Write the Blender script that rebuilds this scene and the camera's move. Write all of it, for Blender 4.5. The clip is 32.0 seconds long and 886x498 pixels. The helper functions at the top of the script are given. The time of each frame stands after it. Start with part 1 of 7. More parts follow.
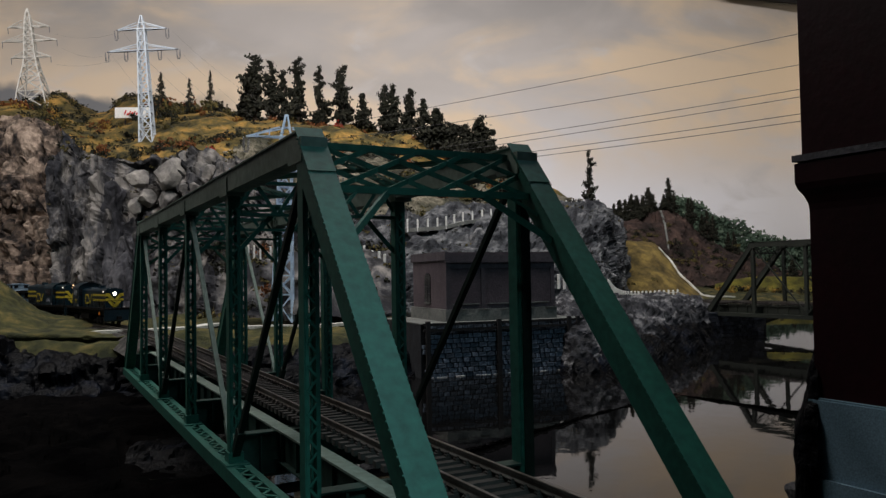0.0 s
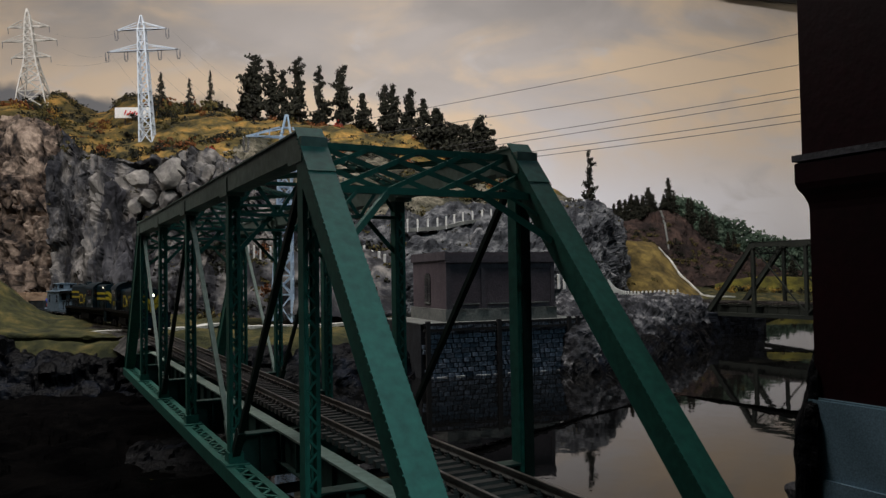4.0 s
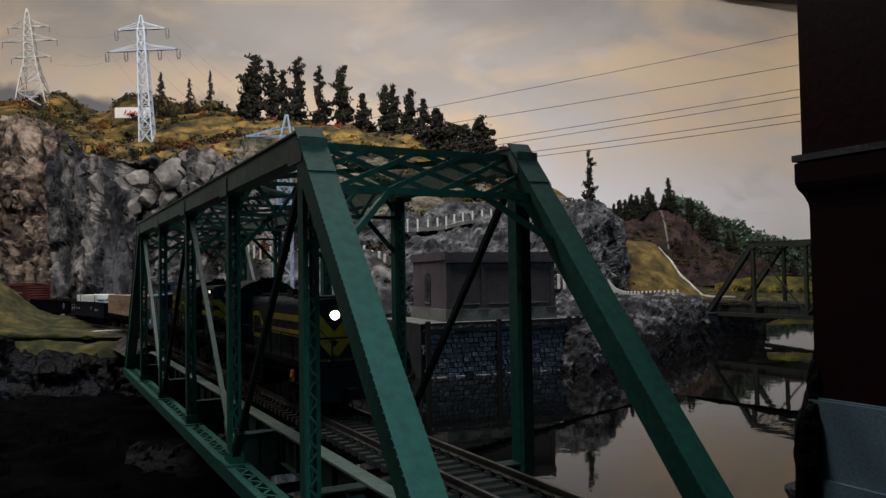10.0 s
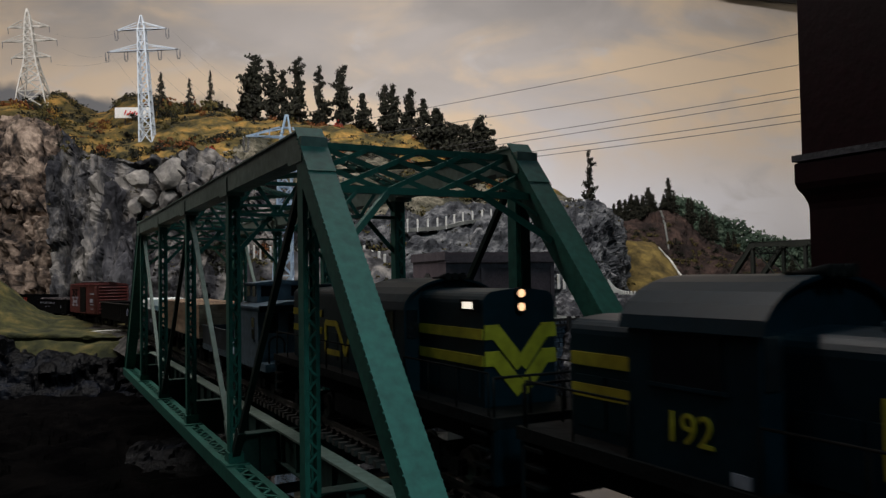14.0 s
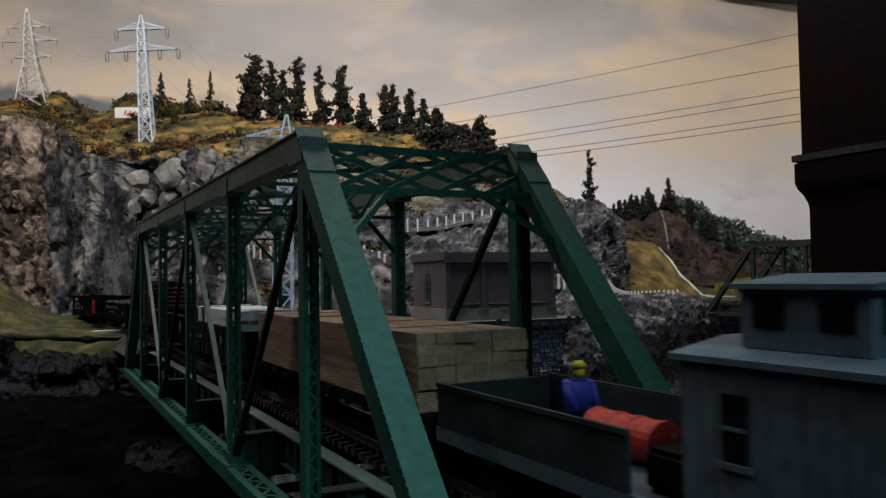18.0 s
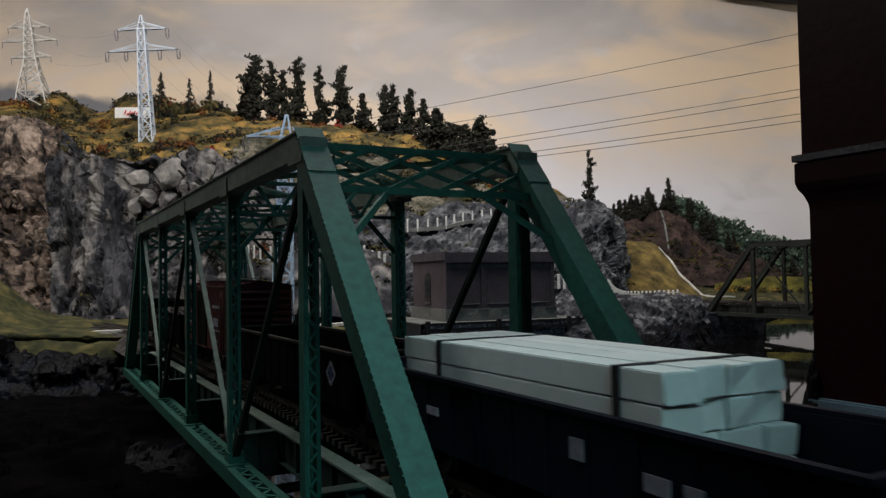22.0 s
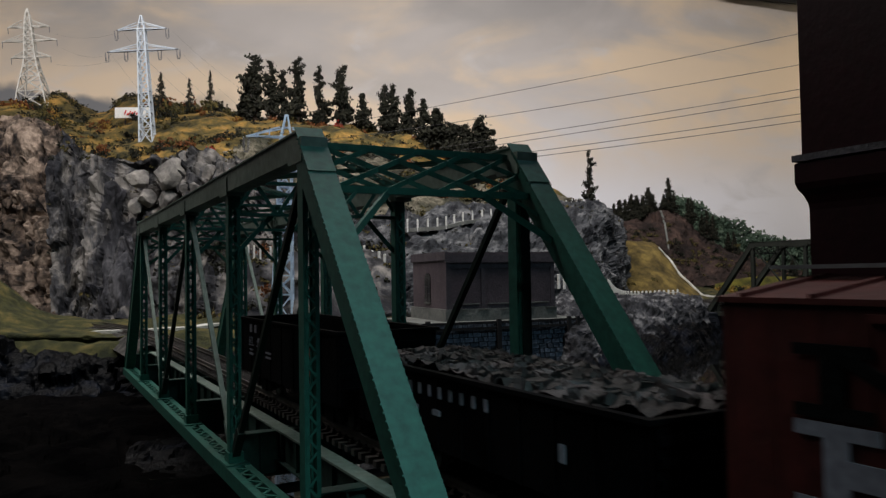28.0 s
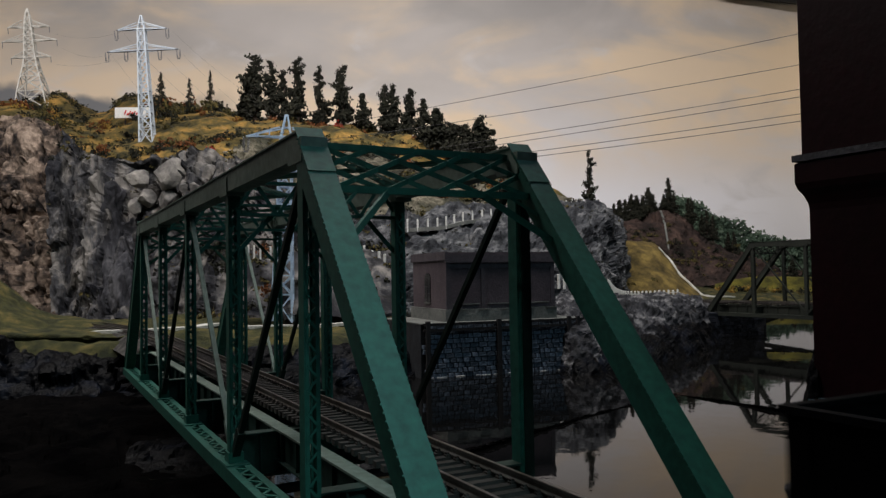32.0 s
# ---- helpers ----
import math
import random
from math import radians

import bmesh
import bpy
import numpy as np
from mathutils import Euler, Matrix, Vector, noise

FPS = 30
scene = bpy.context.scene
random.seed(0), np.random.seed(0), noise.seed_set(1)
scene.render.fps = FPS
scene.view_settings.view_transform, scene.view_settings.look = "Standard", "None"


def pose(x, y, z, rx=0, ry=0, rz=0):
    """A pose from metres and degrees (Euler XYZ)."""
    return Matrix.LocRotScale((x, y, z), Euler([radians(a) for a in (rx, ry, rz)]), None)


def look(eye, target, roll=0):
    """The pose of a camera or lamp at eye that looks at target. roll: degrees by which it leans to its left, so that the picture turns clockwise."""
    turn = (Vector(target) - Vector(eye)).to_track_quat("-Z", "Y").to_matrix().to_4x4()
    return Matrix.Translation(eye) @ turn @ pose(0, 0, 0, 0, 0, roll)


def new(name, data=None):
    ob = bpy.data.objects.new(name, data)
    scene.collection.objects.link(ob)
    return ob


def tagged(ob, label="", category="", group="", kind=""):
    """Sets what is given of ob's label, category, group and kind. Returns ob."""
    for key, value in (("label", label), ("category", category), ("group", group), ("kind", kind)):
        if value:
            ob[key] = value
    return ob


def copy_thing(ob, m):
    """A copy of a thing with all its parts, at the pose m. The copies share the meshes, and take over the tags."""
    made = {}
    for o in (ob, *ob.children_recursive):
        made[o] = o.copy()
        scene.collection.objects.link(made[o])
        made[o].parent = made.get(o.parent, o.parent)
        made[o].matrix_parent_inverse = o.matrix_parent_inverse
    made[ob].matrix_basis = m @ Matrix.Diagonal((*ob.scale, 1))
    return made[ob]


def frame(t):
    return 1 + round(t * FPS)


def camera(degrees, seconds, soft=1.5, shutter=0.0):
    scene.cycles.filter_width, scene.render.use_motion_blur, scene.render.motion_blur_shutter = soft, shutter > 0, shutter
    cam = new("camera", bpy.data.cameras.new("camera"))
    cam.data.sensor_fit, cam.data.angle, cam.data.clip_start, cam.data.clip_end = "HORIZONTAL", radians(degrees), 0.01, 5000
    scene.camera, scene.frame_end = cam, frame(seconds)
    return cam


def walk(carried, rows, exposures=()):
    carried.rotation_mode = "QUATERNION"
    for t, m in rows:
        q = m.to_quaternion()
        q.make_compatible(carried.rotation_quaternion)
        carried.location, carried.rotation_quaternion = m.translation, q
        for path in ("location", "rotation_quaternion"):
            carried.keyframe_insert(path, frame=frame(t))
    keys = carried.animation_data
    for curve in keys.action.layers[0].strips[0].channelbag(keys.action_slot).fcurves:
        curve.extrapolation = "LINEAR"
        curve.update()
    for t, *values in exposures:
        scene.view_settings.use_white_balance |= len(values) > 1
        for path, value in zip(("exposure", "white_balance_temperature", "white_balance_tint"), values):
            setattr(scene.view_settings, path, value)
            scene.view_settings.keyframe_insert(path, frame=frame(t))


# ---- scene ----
U = 0.01  # the numbers of the layout are centimetres: a model railway in 1:87


def cm(x, y, z, rx=0, ry=0, rz=0):
    return pose(x * U, y * U, z * U, rx, ry, rz)


# ---- camera ----
cam = camera(59.49, 32.0, soft=1.4, shutter=0.5)
EYE = Vector((-10.733, -12.020, 7.396)) * U
AIM = EYE + Vector((0.46503, 0.88462, 0.03499))
walk(cam, [(0, look(EYE, AIM, -0.93)), (32, look(EYE, AIM, -0.93))])

# ---- light ----
world = bpy.data.worlds.new("room_air")
scene.world = world
world.use_nodes = True
world.node_tree.nodes["Background"].inputs["Color"].default_value = (0.45, 0.62, 0.75, 1)
world.node_tree.nodes["Background"].inputs["Strength"].default_value = 0.005


def area_lamp(name, eye, target, sx, sy, watts, colour):
    data = bpy.data.lights.new(name, "AREA")
    data.shape, data.size, data.size_y, data.energy, data.color = "RECTANGLE", sx * U, sy * U, watts, colour
    ob = new(name, data)
    ob.matrix_world = look(Vector(eye) * U, Vector(target) * U)
    return ob


# tubes hung over the layout, and the dim room in front
area_lamp("valance_tube", (-26.0, 70.0, 118.0), (2.0, 152.0, 26.0), 190, 16, 22.0, (1.0, 0.94, 0.9))
area_lamp("valance_tube", (79.4, 69.8, 114.1), (146.1, 136.4, 30.0), 150, 16, 8.3, (1.0, 0.94, 0.9))
area_lamp("wall_lamp", (232, 108, 80), (250, 152, 74), 12, 12, 0.9, (1.0, 0.84, 0.6))
area_lamp("ceiling_lamp", (55, -34, 102), (-5, 18, 5), 36, 36, 1.7, (0.54, 0.9, 1.08))
# unseen spot added to brighten the left end post and train fronts
fill_spot = bpy.data.lights.new("desk_lamp", "SPOT")
fill_spot.energy, fill_spot.color, fill_spot.spot_size, fill_spot.spot_blend, fill_spot.shadow_soft_size = 5.8, (0.6, 0.95, 1.0), radians(19), 1.0, 0.06
new("desk_lamp", fill_spot).matrix_world = look(Vector((-10, -43, 46)) * U, Vector((-5.6, 3.0, 3.6)) * U)
scene.view_settings.exposure = 0.0


# ---- materials ----
def mat(name, a, b, c=None, fine=60.0, coarse=7.0, rough=0.7, metal=0.0, bump=0.25, glow=0.0, vary=0.0, spec=0.4, stretch=(1, 1, 1), crack=0.0, edge=(0.36, 0.66)):
    """Two-scale noise colours; fine and coarse are noise scales per decimetre."""
    m = bpy.data.materials.new(name)
    m.use_nodes = True
    t = m.node_tree
    bs = t.nodes["Principled BSDF"]
    co = t.nodes.new("ShaderNodeTexCoord")
    mp = t.nodes.new("ShaderNodeMapping")
    mp.inputs["Scale"].default_value = stretch
    t.links.new(co.outputs["Object"], mp.inputs["Vector"])
    n1 = t.nodes.new("ShaderNodeTexNoise")
    n1.inputs["Scale"].default_value, n1.inputs["Detail"].default_value, n1.inputs["Roughness"].default_value = coarse * 10, 6, 0.62
    n2 = t.nodes.new("ShaderNodeTexNoise")
    n2.inputs["Scale"].default_value, n2.inputs["Detail"].default_value = fine * 10, 4
    for n in (n1, n2):
        t.links.new(mp.outputs["Vector"], n.inputs["Vector"])
    r1 = t.nodes.new("ShaderNodeValToRGB")
    r1.color_ramp.elements[0].position, r1.color_ramp.elements[1].position = edge
    r1.color_ramp.elements[0].color, r1.color_ramp.elements[1].color = (*a, 1), (*b, 1)
    if c:
        e = r1.color_ramp.elements.new((edge[0] + edge[1]) / 2)
        e.color = (*c, 1)
    t.links.new(n1.outputs["Fac"], r1.inputs["Fac"])
    mul = t.nodes.new("ShaderNodeMix")
    mul.data_type, mul.blend_type = "RGBA", "OVERLAY"
    mul.inputs["Factor"].default_value = 0.55
    t.links.new(r1.outputs["Color"], mul.inputs["A"])
    t.links.new(n2.outputs["Fac"], mul.inputs["B"])
    out = mul.outputs["Result"]
    if crack:
        # dark lines along the joints of a two-scale cell pattern
        wn = t.nodes.new("ShaderNodeTexNoise")
        wn.inputs["Scale"].default_value, wn.inputs["Detail"].default_value = crack * 14, 3
        t.links.new(mp.outputs["Vector"], wn.inputs["Vector"])
        wm = t.nodes.new("ShaderNodeVectorMath")
        wm.operation = "MULTIPLY_ADD"
        wm.inputs[1].default_value = (0.07 / crack,) * 3
        t.links.new(wn.outputs["Color"], wm.inputs[0])
        t.links.new(mp.outputs["Vector"], wm.inputs[2])
        for k, s, lo in ((1.0, 10.0, 0.3), (2.3, 10.0, 0.85)):
            vo = t.nodes.new("ShaderNodeTexVoronoi")
            vo.feature = "DISTANCE_TO_EDGE"
            vo.inputs["Scale"].default_value = crack * s * k
            t.links.new(wm.outputs["Vector"], vo.inputs["Vector"])
            mr = t.nodes.new("ShaderNodeMapRange")
            mr.inputs["From Min"].default_value, mr.inputs["From Max"].default_value = 0.0, 0.07
            mr.inputs["To Min"].default_value = lo
            t.links.new(vo.outputs["Distance"], mr.inputs["Value"])
            km = t.nodes.new("ShaderNodeMix")
            km.data_type, km.blend_type = "RGBA", "MULTIPLY"
            km.inputs["Factor"].default_value = 1.0
            t.links.new(out, km.inputs["A"])
            t.links.new(mr.outputs["Result"], km.inputs["B"])
            out = km.outputs["Result"]
    if vary:
        oi = t.nodes.new("ShaderNodeObjectInfo")
        hs = t.nodes.new("ShaderNodeHueSaturation")
        mr = t.nodes.new("ShaderNodeMapRange")
        mr.inputs["To Min"].default_value, mr.inputs["To Max"].default_value = 1 - vary, 1 + vary
        t.links.new(oi.outputs["Random"], mr.inputs["Value"])
        t.links.new(mr.outputs["Result"], hs.inputs["Value"])
        t.links.new(out, hs.inputs["Color"])
        out = hs.outputs["Color"]
    t.links.new(out, bs.inputs["Base Color"])
    bs.inputs["Roughness"].default_value, bs.inputs["Metallic"].default_value = rough, metal
    bs.inputs["Specular IOR Level"].default_value = spec
    if bump:
        bp = t.nodes.new("ShaderNodeBump")
        bp.inputs["Strength"].default_value, bp.inputs["Distance"].default_value = bump, 0.002
        t.links.new(n2.outputs["Fac"], bp.inputs["Height"])
        t.links.new(bp.outputs["Normal"], bs.inputs["Normal"])
    if glow:
        bs.inputs["Emission Color"].default_value, bs.inputs["Emission Strength"].default_value = (*b, 1), glow
    return m


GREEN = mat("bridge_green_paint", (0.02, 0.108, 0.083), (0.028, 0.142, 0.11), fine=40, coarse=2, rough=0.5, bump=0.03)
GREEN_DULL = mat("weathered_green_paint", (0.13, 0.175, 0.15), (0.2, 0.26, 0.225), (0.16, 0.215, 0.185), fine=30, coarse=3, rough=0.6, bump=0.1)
GREEN_OLIVE = mat("faded_olive_green_paint", (0.0105, 0.0142, 0.0108), (0.0228, 0.0265, 0.0205), (0.0158, 0.0192, 0.015), fine=30, coarse=4, rough=0.65, bump=0.1)
# darker copies of the bridge green, with the floor's shade in the colour
GREEN_SHADED = mat("grimy_green_paint", (0.012, 0.034, 0.028), (0.026, 0.068, 0.056), (0.018, 0.048, 0.04), fine=30, coarse=4, rough=0.65, bump=0.1)
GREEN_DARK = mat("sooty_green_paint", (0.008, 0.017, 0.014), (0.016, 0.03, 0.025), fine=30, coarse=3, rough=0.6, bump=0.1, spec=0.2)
RAIL = mat("rail_steel", (0.0855, 0.0727, 0.0627), (0.171, 0.1647, 0.1568), fine=50, coarse=5, rough=0.4, metal=0.6, bump=0.1)
TIE = mat("tie_brown_plastic", (0.0297, 0.0259, 0.0243), (0.0644, 0.055, 0.052), fine=50, coarse=6, rough=0.8, vary=0.3)
ROCK_GREY = mat("grey_rock", (0.0116, 0.0128, 0.018), (0.1917, 0.18, 0.1684), (0.0697, 0.0697, 0.0744), fine=14, coarse=3.0, rough=0.9, bump=0.9, stretch=(1, 1, 0.35), crack=1.5, edge=(0.41, 0.61))
ROCK_BEIGE = mat("beige_rock", (0.0176, 0.0194, 0.0123), (0.2112, 0.1892, 0.1452), (0.0704, 0.066, 0.0458), fine=20, coarse=2.4, rough=0.92, bump=0.8)
ROCK_BOULDER = mat("pale_grey_boulder", (0.08, 0.08, 0.08), (0.288, 0.272, 0.248), (0.176, 0.168, 0.16), fine=16, coarse=1.6, rough=0.9, bump=0.5)
ROCK_SLATE = mat("blue_slate_rock", (0.0047, 0.0052, 0.0081), (0.0755, 0.0755, 0.0842), (0.0244, 0.0255, 0.0326), fine=16, coarse=3.0, rough=0.85, bump=0.9, stretch=(1, 1, 0.25), edge=(0.41, 0.61))
ROCK_SHORE = mat("shore_rock", (0.0072, 0.0086, 0.0115), (0.1728, 0.1728, 0.18), (0.036, 0.0374, 0.0461), fine=16, coarse=4.0, rough=0.85, bump=1.0, edge=(0.4, 0.64))
ROCK_TERRACE = mat("terrace_rock", (0.0096, 0.0112, 0.016), (0.176, 0.18, 0.188), (0.052, 0.056, 0.064), fine=16, coarse=3.5, rough=0.9, bump=1.0, edge=(0.38, 0.66), stretch=(1, 1, 1.6))
ROCK_PINK = mat("pink_brown_rock", (0.018, 0.0143, 0.0137), (0.2992, 0.2334, 0.1855), (0.1496, 0.1107, 0.0868), fine=14, coarse=2.6, rough=0.9, bump=0.9, crack=1.3, edge=(0.41, 0.61))
# the gorge's shade is put into these two near-black rock colours
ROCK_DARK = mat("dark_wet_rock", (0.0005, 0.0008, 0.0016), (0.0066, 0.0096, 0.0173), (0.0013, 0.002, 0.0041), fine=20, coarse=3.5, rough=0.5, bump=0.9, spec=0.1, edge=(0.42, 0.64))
ROCK_BLACK = mat("black_river_rock", (0.0008, 0.0008, 0.0011), (0.0042, 0.0038, 0.0038), fine=20, coarse=3.0, rough=0.9, bump=0.7, spec=0.01)
GRASS_OCHRE = mat("ochre_ground_foam", (0.012, 0.014, 0.006), (0.33, 0.19, 0.048), (0.105, 0.077, 0.021), fine=30, coarse=2.4, rough=0.95, bump=0.7)
GRASS_GREEN = mat("olive_grass", (0.0127, 0.0165, 0.0051), (0.1204, 0.095, 0.0285), (0.0475, 0.0481, 0.0139), fine=60, coarse=4.0, rough=0.95, bump=0.8, edge=(0.38, 0.66))
GRASS_LIME = mat("yellow_green_grass", (0.035, 0.035, 0.006), (0.15, 0.132, 0.018), (0.085, 0.077, 0.011), fine=50, coarse=3.0, rough=0.95, bump=0.5)
GRASS_YELLOW = mat("yellow_grass", (0.0425, 0.0323, 0.0102), (0.255, 0.1827, 0.0527), (0.1275, 0.0909, 0.0272), fine=50, coarse=3.0, rough=0.95, bump=0.5)
EARTH_BROWN = mat("brown_scree", (0.0133, 0.0086, 0.008), (0.0862, 0.053, 0.0438), (0.0385, 0.0239, 0.0205), fine=30, coarse=2, rough=0.95, bump=0.7)
LEAF_DARK = mat("dark_foliage", (0.007, 0.0075, 0.005), (0.034, 0.034, 0.02), (0.016, 0.017, 0.01), fine=60, coarse=8, rough=0.9, bump=0.3)
BARK = mat("bark", (0.03, 0.02, 0.015), (0.09, 0.065, 0.05), rough=0.9)


# ---- mesh helpers, in centimetres ----
def part(name, bm, material, parent=None, label="", smooth=False):
    me = bpy.data.meshes.new(name)
    bm.normal_update()
    bm.to_mesh(me)
    bm.free()
    me.transform(Matrix.Scale(U, 4))
    for k in (material if isinstance(material, (list, tuple)) else [material]):
        me.materials.append(k)
    if smooth:
        me.shade_smooth()
    ob = new(name, me)
    ob.parent = parent
    if label:
        tagged(ob, label)
    return ob


def again(ob, x=0, y=0, z=0, parent=None, rz=0):
    """One more object on the same mesh."""
    o = new(ob.name.split(".")[0], ob.data)
    o.parent = parent or ob.parent
    o.matrix_basis = cm(x, y, z, 0, 0, rz)
    if "label" in ob:
        o["label"] = ob["label"]
    return o


def thing(name, label, category, m=None, group="", kind=""):
    ob = new(name)
    ob.empty_display_size = 0.01
    if m:
        ob.matrix_basis = m
    return tagged(ob, label, category, group, kind)


def box(bm, x0, x1, y0, y1, z0, z1, mi=0):
    v = [bm.verts.new((x, y, z)) for x in (x0, x1) for y in (y0, y1) for z in (z0, z1)]
    for f in ((0, 1, 3, 2), (4, 6, 7, 5), (0, 4, 5, 1), (2, 3, 7, 6), (0, 2, 6, 4), (1, 5, 7, 3)):
        bm.faces.new([v[i] for i in f]).material_index = mi
    return v


def beam(bm, a, b, w, h, side=None, mi=0):
    """A box from a to b: w wide along side, h the other way."""
    a, b = Vector(a), Vector(b)
    d = (b - a).normalized()
    s = Vector(side) if side else (Vector((0, 0, 1)).cross(d) if abs(d.z) < 0.95 else Vector((1, 0, 0)))
    s = (s - d * s.dot(d)).normalized()
    n = d.cross(s)
    v = [bm.verts.new(p + s * i * w / 2 + n * j * h / 2) for p in (a, b) for i, j in ((-1, -1), (1, -1), (1, 1), (-1, 1))]
    for f in ((3, 2, 1, 0), (4, 5, 6, 7), (0, 1, 5, 4), (1, 2, 6, 5), (2, 3, 7, 6), (3, 0, 4, 7)):
        bm.faces.new([v[i] for i in f]).material_index = mi


def rod(bm, a, b, r0, r1=None, n=8, mi=0):
    a, b = Vector(a), Vector(b)
    r1 = r0 if r1 is None else r1
    q = (b - a).to_track_quat("Z", "Y")
    rings = []
    for p, r in ((a, r0), (b, r1)):
        rings.append([bm.verts.new(p + q @ Vector((r * math.cos(k * math.tau / n), r * math.sin(k * math.tau / n), 0))) for k in range(n)])
    for k in range(n):
        f = bm.faces.new((rings[0][k], rings[0][(k + 1) % n], rings[1][(k + 1) % n], rings[1][k]))
        f.smooth, f.material_index = True, mi
    bm.faces.new(rings[0][::-1]).material_index = mi
    bm.faces.new(rings[1]).material_index = mi


def extrude(bm, outline, y0, y1, mi=0):
    """A solid whose section (x, z) runs from y0 to y1."""
    r0 = [bm.verts.new((x, y0, z)) for x, z in outline]
    r1 = [bm.verts.new((x, y1, z)) for x, z in outline]
    n = len(outline)
    for k in range(n):
        bm.faces.new((r0[k], r0[(k + 1) % n], r1[(k + 1) % n], r1[k])).material_index = mi
    bm.faces.new(r0[::-1]).material_index = mi
    bm.faces.new(r1).material_index = mi


def fresh():
    return bmesh.new()


def fractal(p, octaves=5, rough=0.5):
    return noise.fractal(p, rough * 2, 2.0, octaves)


def smoothline(points, n):
    """n points along a smooth line through the given ones."""
    p = [Vector(k) for k in points]
    p = [2 * p[0] - p[1]] + p + [2 * p[-1] - p[-2]]
    out = []
    m = len(p) - 3
    for i in range(n):
        f = i / (n - 1) * m
        k = min(int(f), m - 1)
        t = f - k
        a, b, c, d = p[k:k + 4]
        out.append(0.5 * (2 * b + (c - a) * t + (2 * a - 5 * b + 4 * c - d) * t * t + (3 * b - a - 3 * c + d) * t ** 3))
    return out


def slope(name, lines, nu, nv, rough, material, label, category, grain=6.0, craggy=False, seed=0.0, kind="structure", tall=0.6, shear=1.1, chip=0.0, bulge=0.55, base=0.3, fold=0.0, columns=False):
    """Modelled ground: a sheet through lines of points, from its foot to its crest, roughened along its normal."""
    rows = [smoothline(l, nu) for l in lines]
    grid = [smoothline([r[i] for r in rows], nv) for i in range(nu)]
    bm = fresh()
    rng = random.Random(seed)
    vs = []
    high = []
    for i in range(nu):
        col = []
        for j in range(nv):
            p = grid[i][j]
            e1 = grid[min(i + 1, nu - 1)][j] - grid[max(i - 1, 0)][j]
            e2 = grid[i][min(j + 1, nv - 1)] - grid[i][max(j - 1, 0)]
            nrm = e1.cross(e2)
            nrm = nrm.normalized() if nrm.length > 1e-6 else Vector((0, 0, 1))
            q = p / grain + Vector((seed, seed * 1.7, 0))
            h = fractal(q, 5) * rough
            if craggy:
                h *= base
                if fold:
                    r = Vector((p.x, p.y, p.z * tall)) / grain
                    h += fold * rough * (noise.ridged_multi_fractal(r * 1.3 + Vector((seed, 3.0, 0)), 0.9, 2.1, 5, 1.0, 2.0) - 1.1)
                for size, amp, up in ((1.0, 1.0, tall), (2.2, 0.42, tall * 1.4 if columns else 0.5 + tall / 2), (4.6, 0.14, tall * 2.2 if columns else 1.0)):
                    v = Vector((q.x, q.y, q.z * up)) * size + Vector((fractal(q * size * 0.8, 2), fractal(q * size * 0.8 + Vector((9, 0, 0)), 2), 0)) * 0.12
                    # blocks: the highest of the tilted faces of the nearest cells
                    best = -9.0
                    for d, near in zip(*noise.voronoi(v)):
                        k = noise.cell_vector(near * 7.3)
                        w = v - near
                        best = max(best, (noise.cell(near * 13.7) - 0.5) * 1.1 + w.dot(k - Vector((0.5, 0.5, 0.35))) * shear * 1.9 - d * d * bulge - d * 0.25)
                    h += rough * amp * (best + 0.3)
            if chip:
                p = p + e1 * rng.uniform(-0.19, 0.19) + e2 * rng.uniform(-0.19, 0.19)
                h += rough * chip * rng.uniform(-1, 1)
            col.append((p, nrm, h))
        high.append(col)
    for i in range(nu):
        vs.append([])
        for j in range(nv):
            p, nrm, h = high[i][j]
            if craggy and not chip:
                # worn edges: lean a little on the neighbours
                near = [high[a][b][2] for a, b in ((max(i - 1, 0), j), (min(i + 1, nu - 1), j), (i, max(j - 1, 0)), (i, min(j + 1, nv - 1)))]
                h = h * 0.76 + sum(near) * 0.06
            vs[i].append(bm.verts.new(p + nrm * h))
    for i in range(nu - 1):
        for j in range(nv - 1):
            a, b, c, d = vs[i][j], vs[i + 1][j], vs[i + 1][j + 1], vs[i][j + 1]
            if not chip:
                bm.faces.new((a, b, c, d))
            elif rng.random() < 0.5:
                bm.faces.new((a, b, c))
                bm.faces.new((a, c, d))
            else:
                bm.faces.new((a, b, d))
                bm.faces.new((b, c, d))
    if chip:
        # broken faces carry small chips
        bmesh.ops.subdivide_edges(bm, edges=bm.edges[:], cuts=2, use_grid_fill=True)
        bm.normal_update()
        for v in bm.verts:
            v.co += v.normal * (0.16 * fractal(v.co / 1.1 + Vector((seed, 0, 0)), 4))
    ob = part(name, bm, material, None, smooth=not craggy)
    return tagged(ob, label, category, "", kind)


# ---- the setting ----
WATER_Z = -3.8
POUR_DIP = 0.025


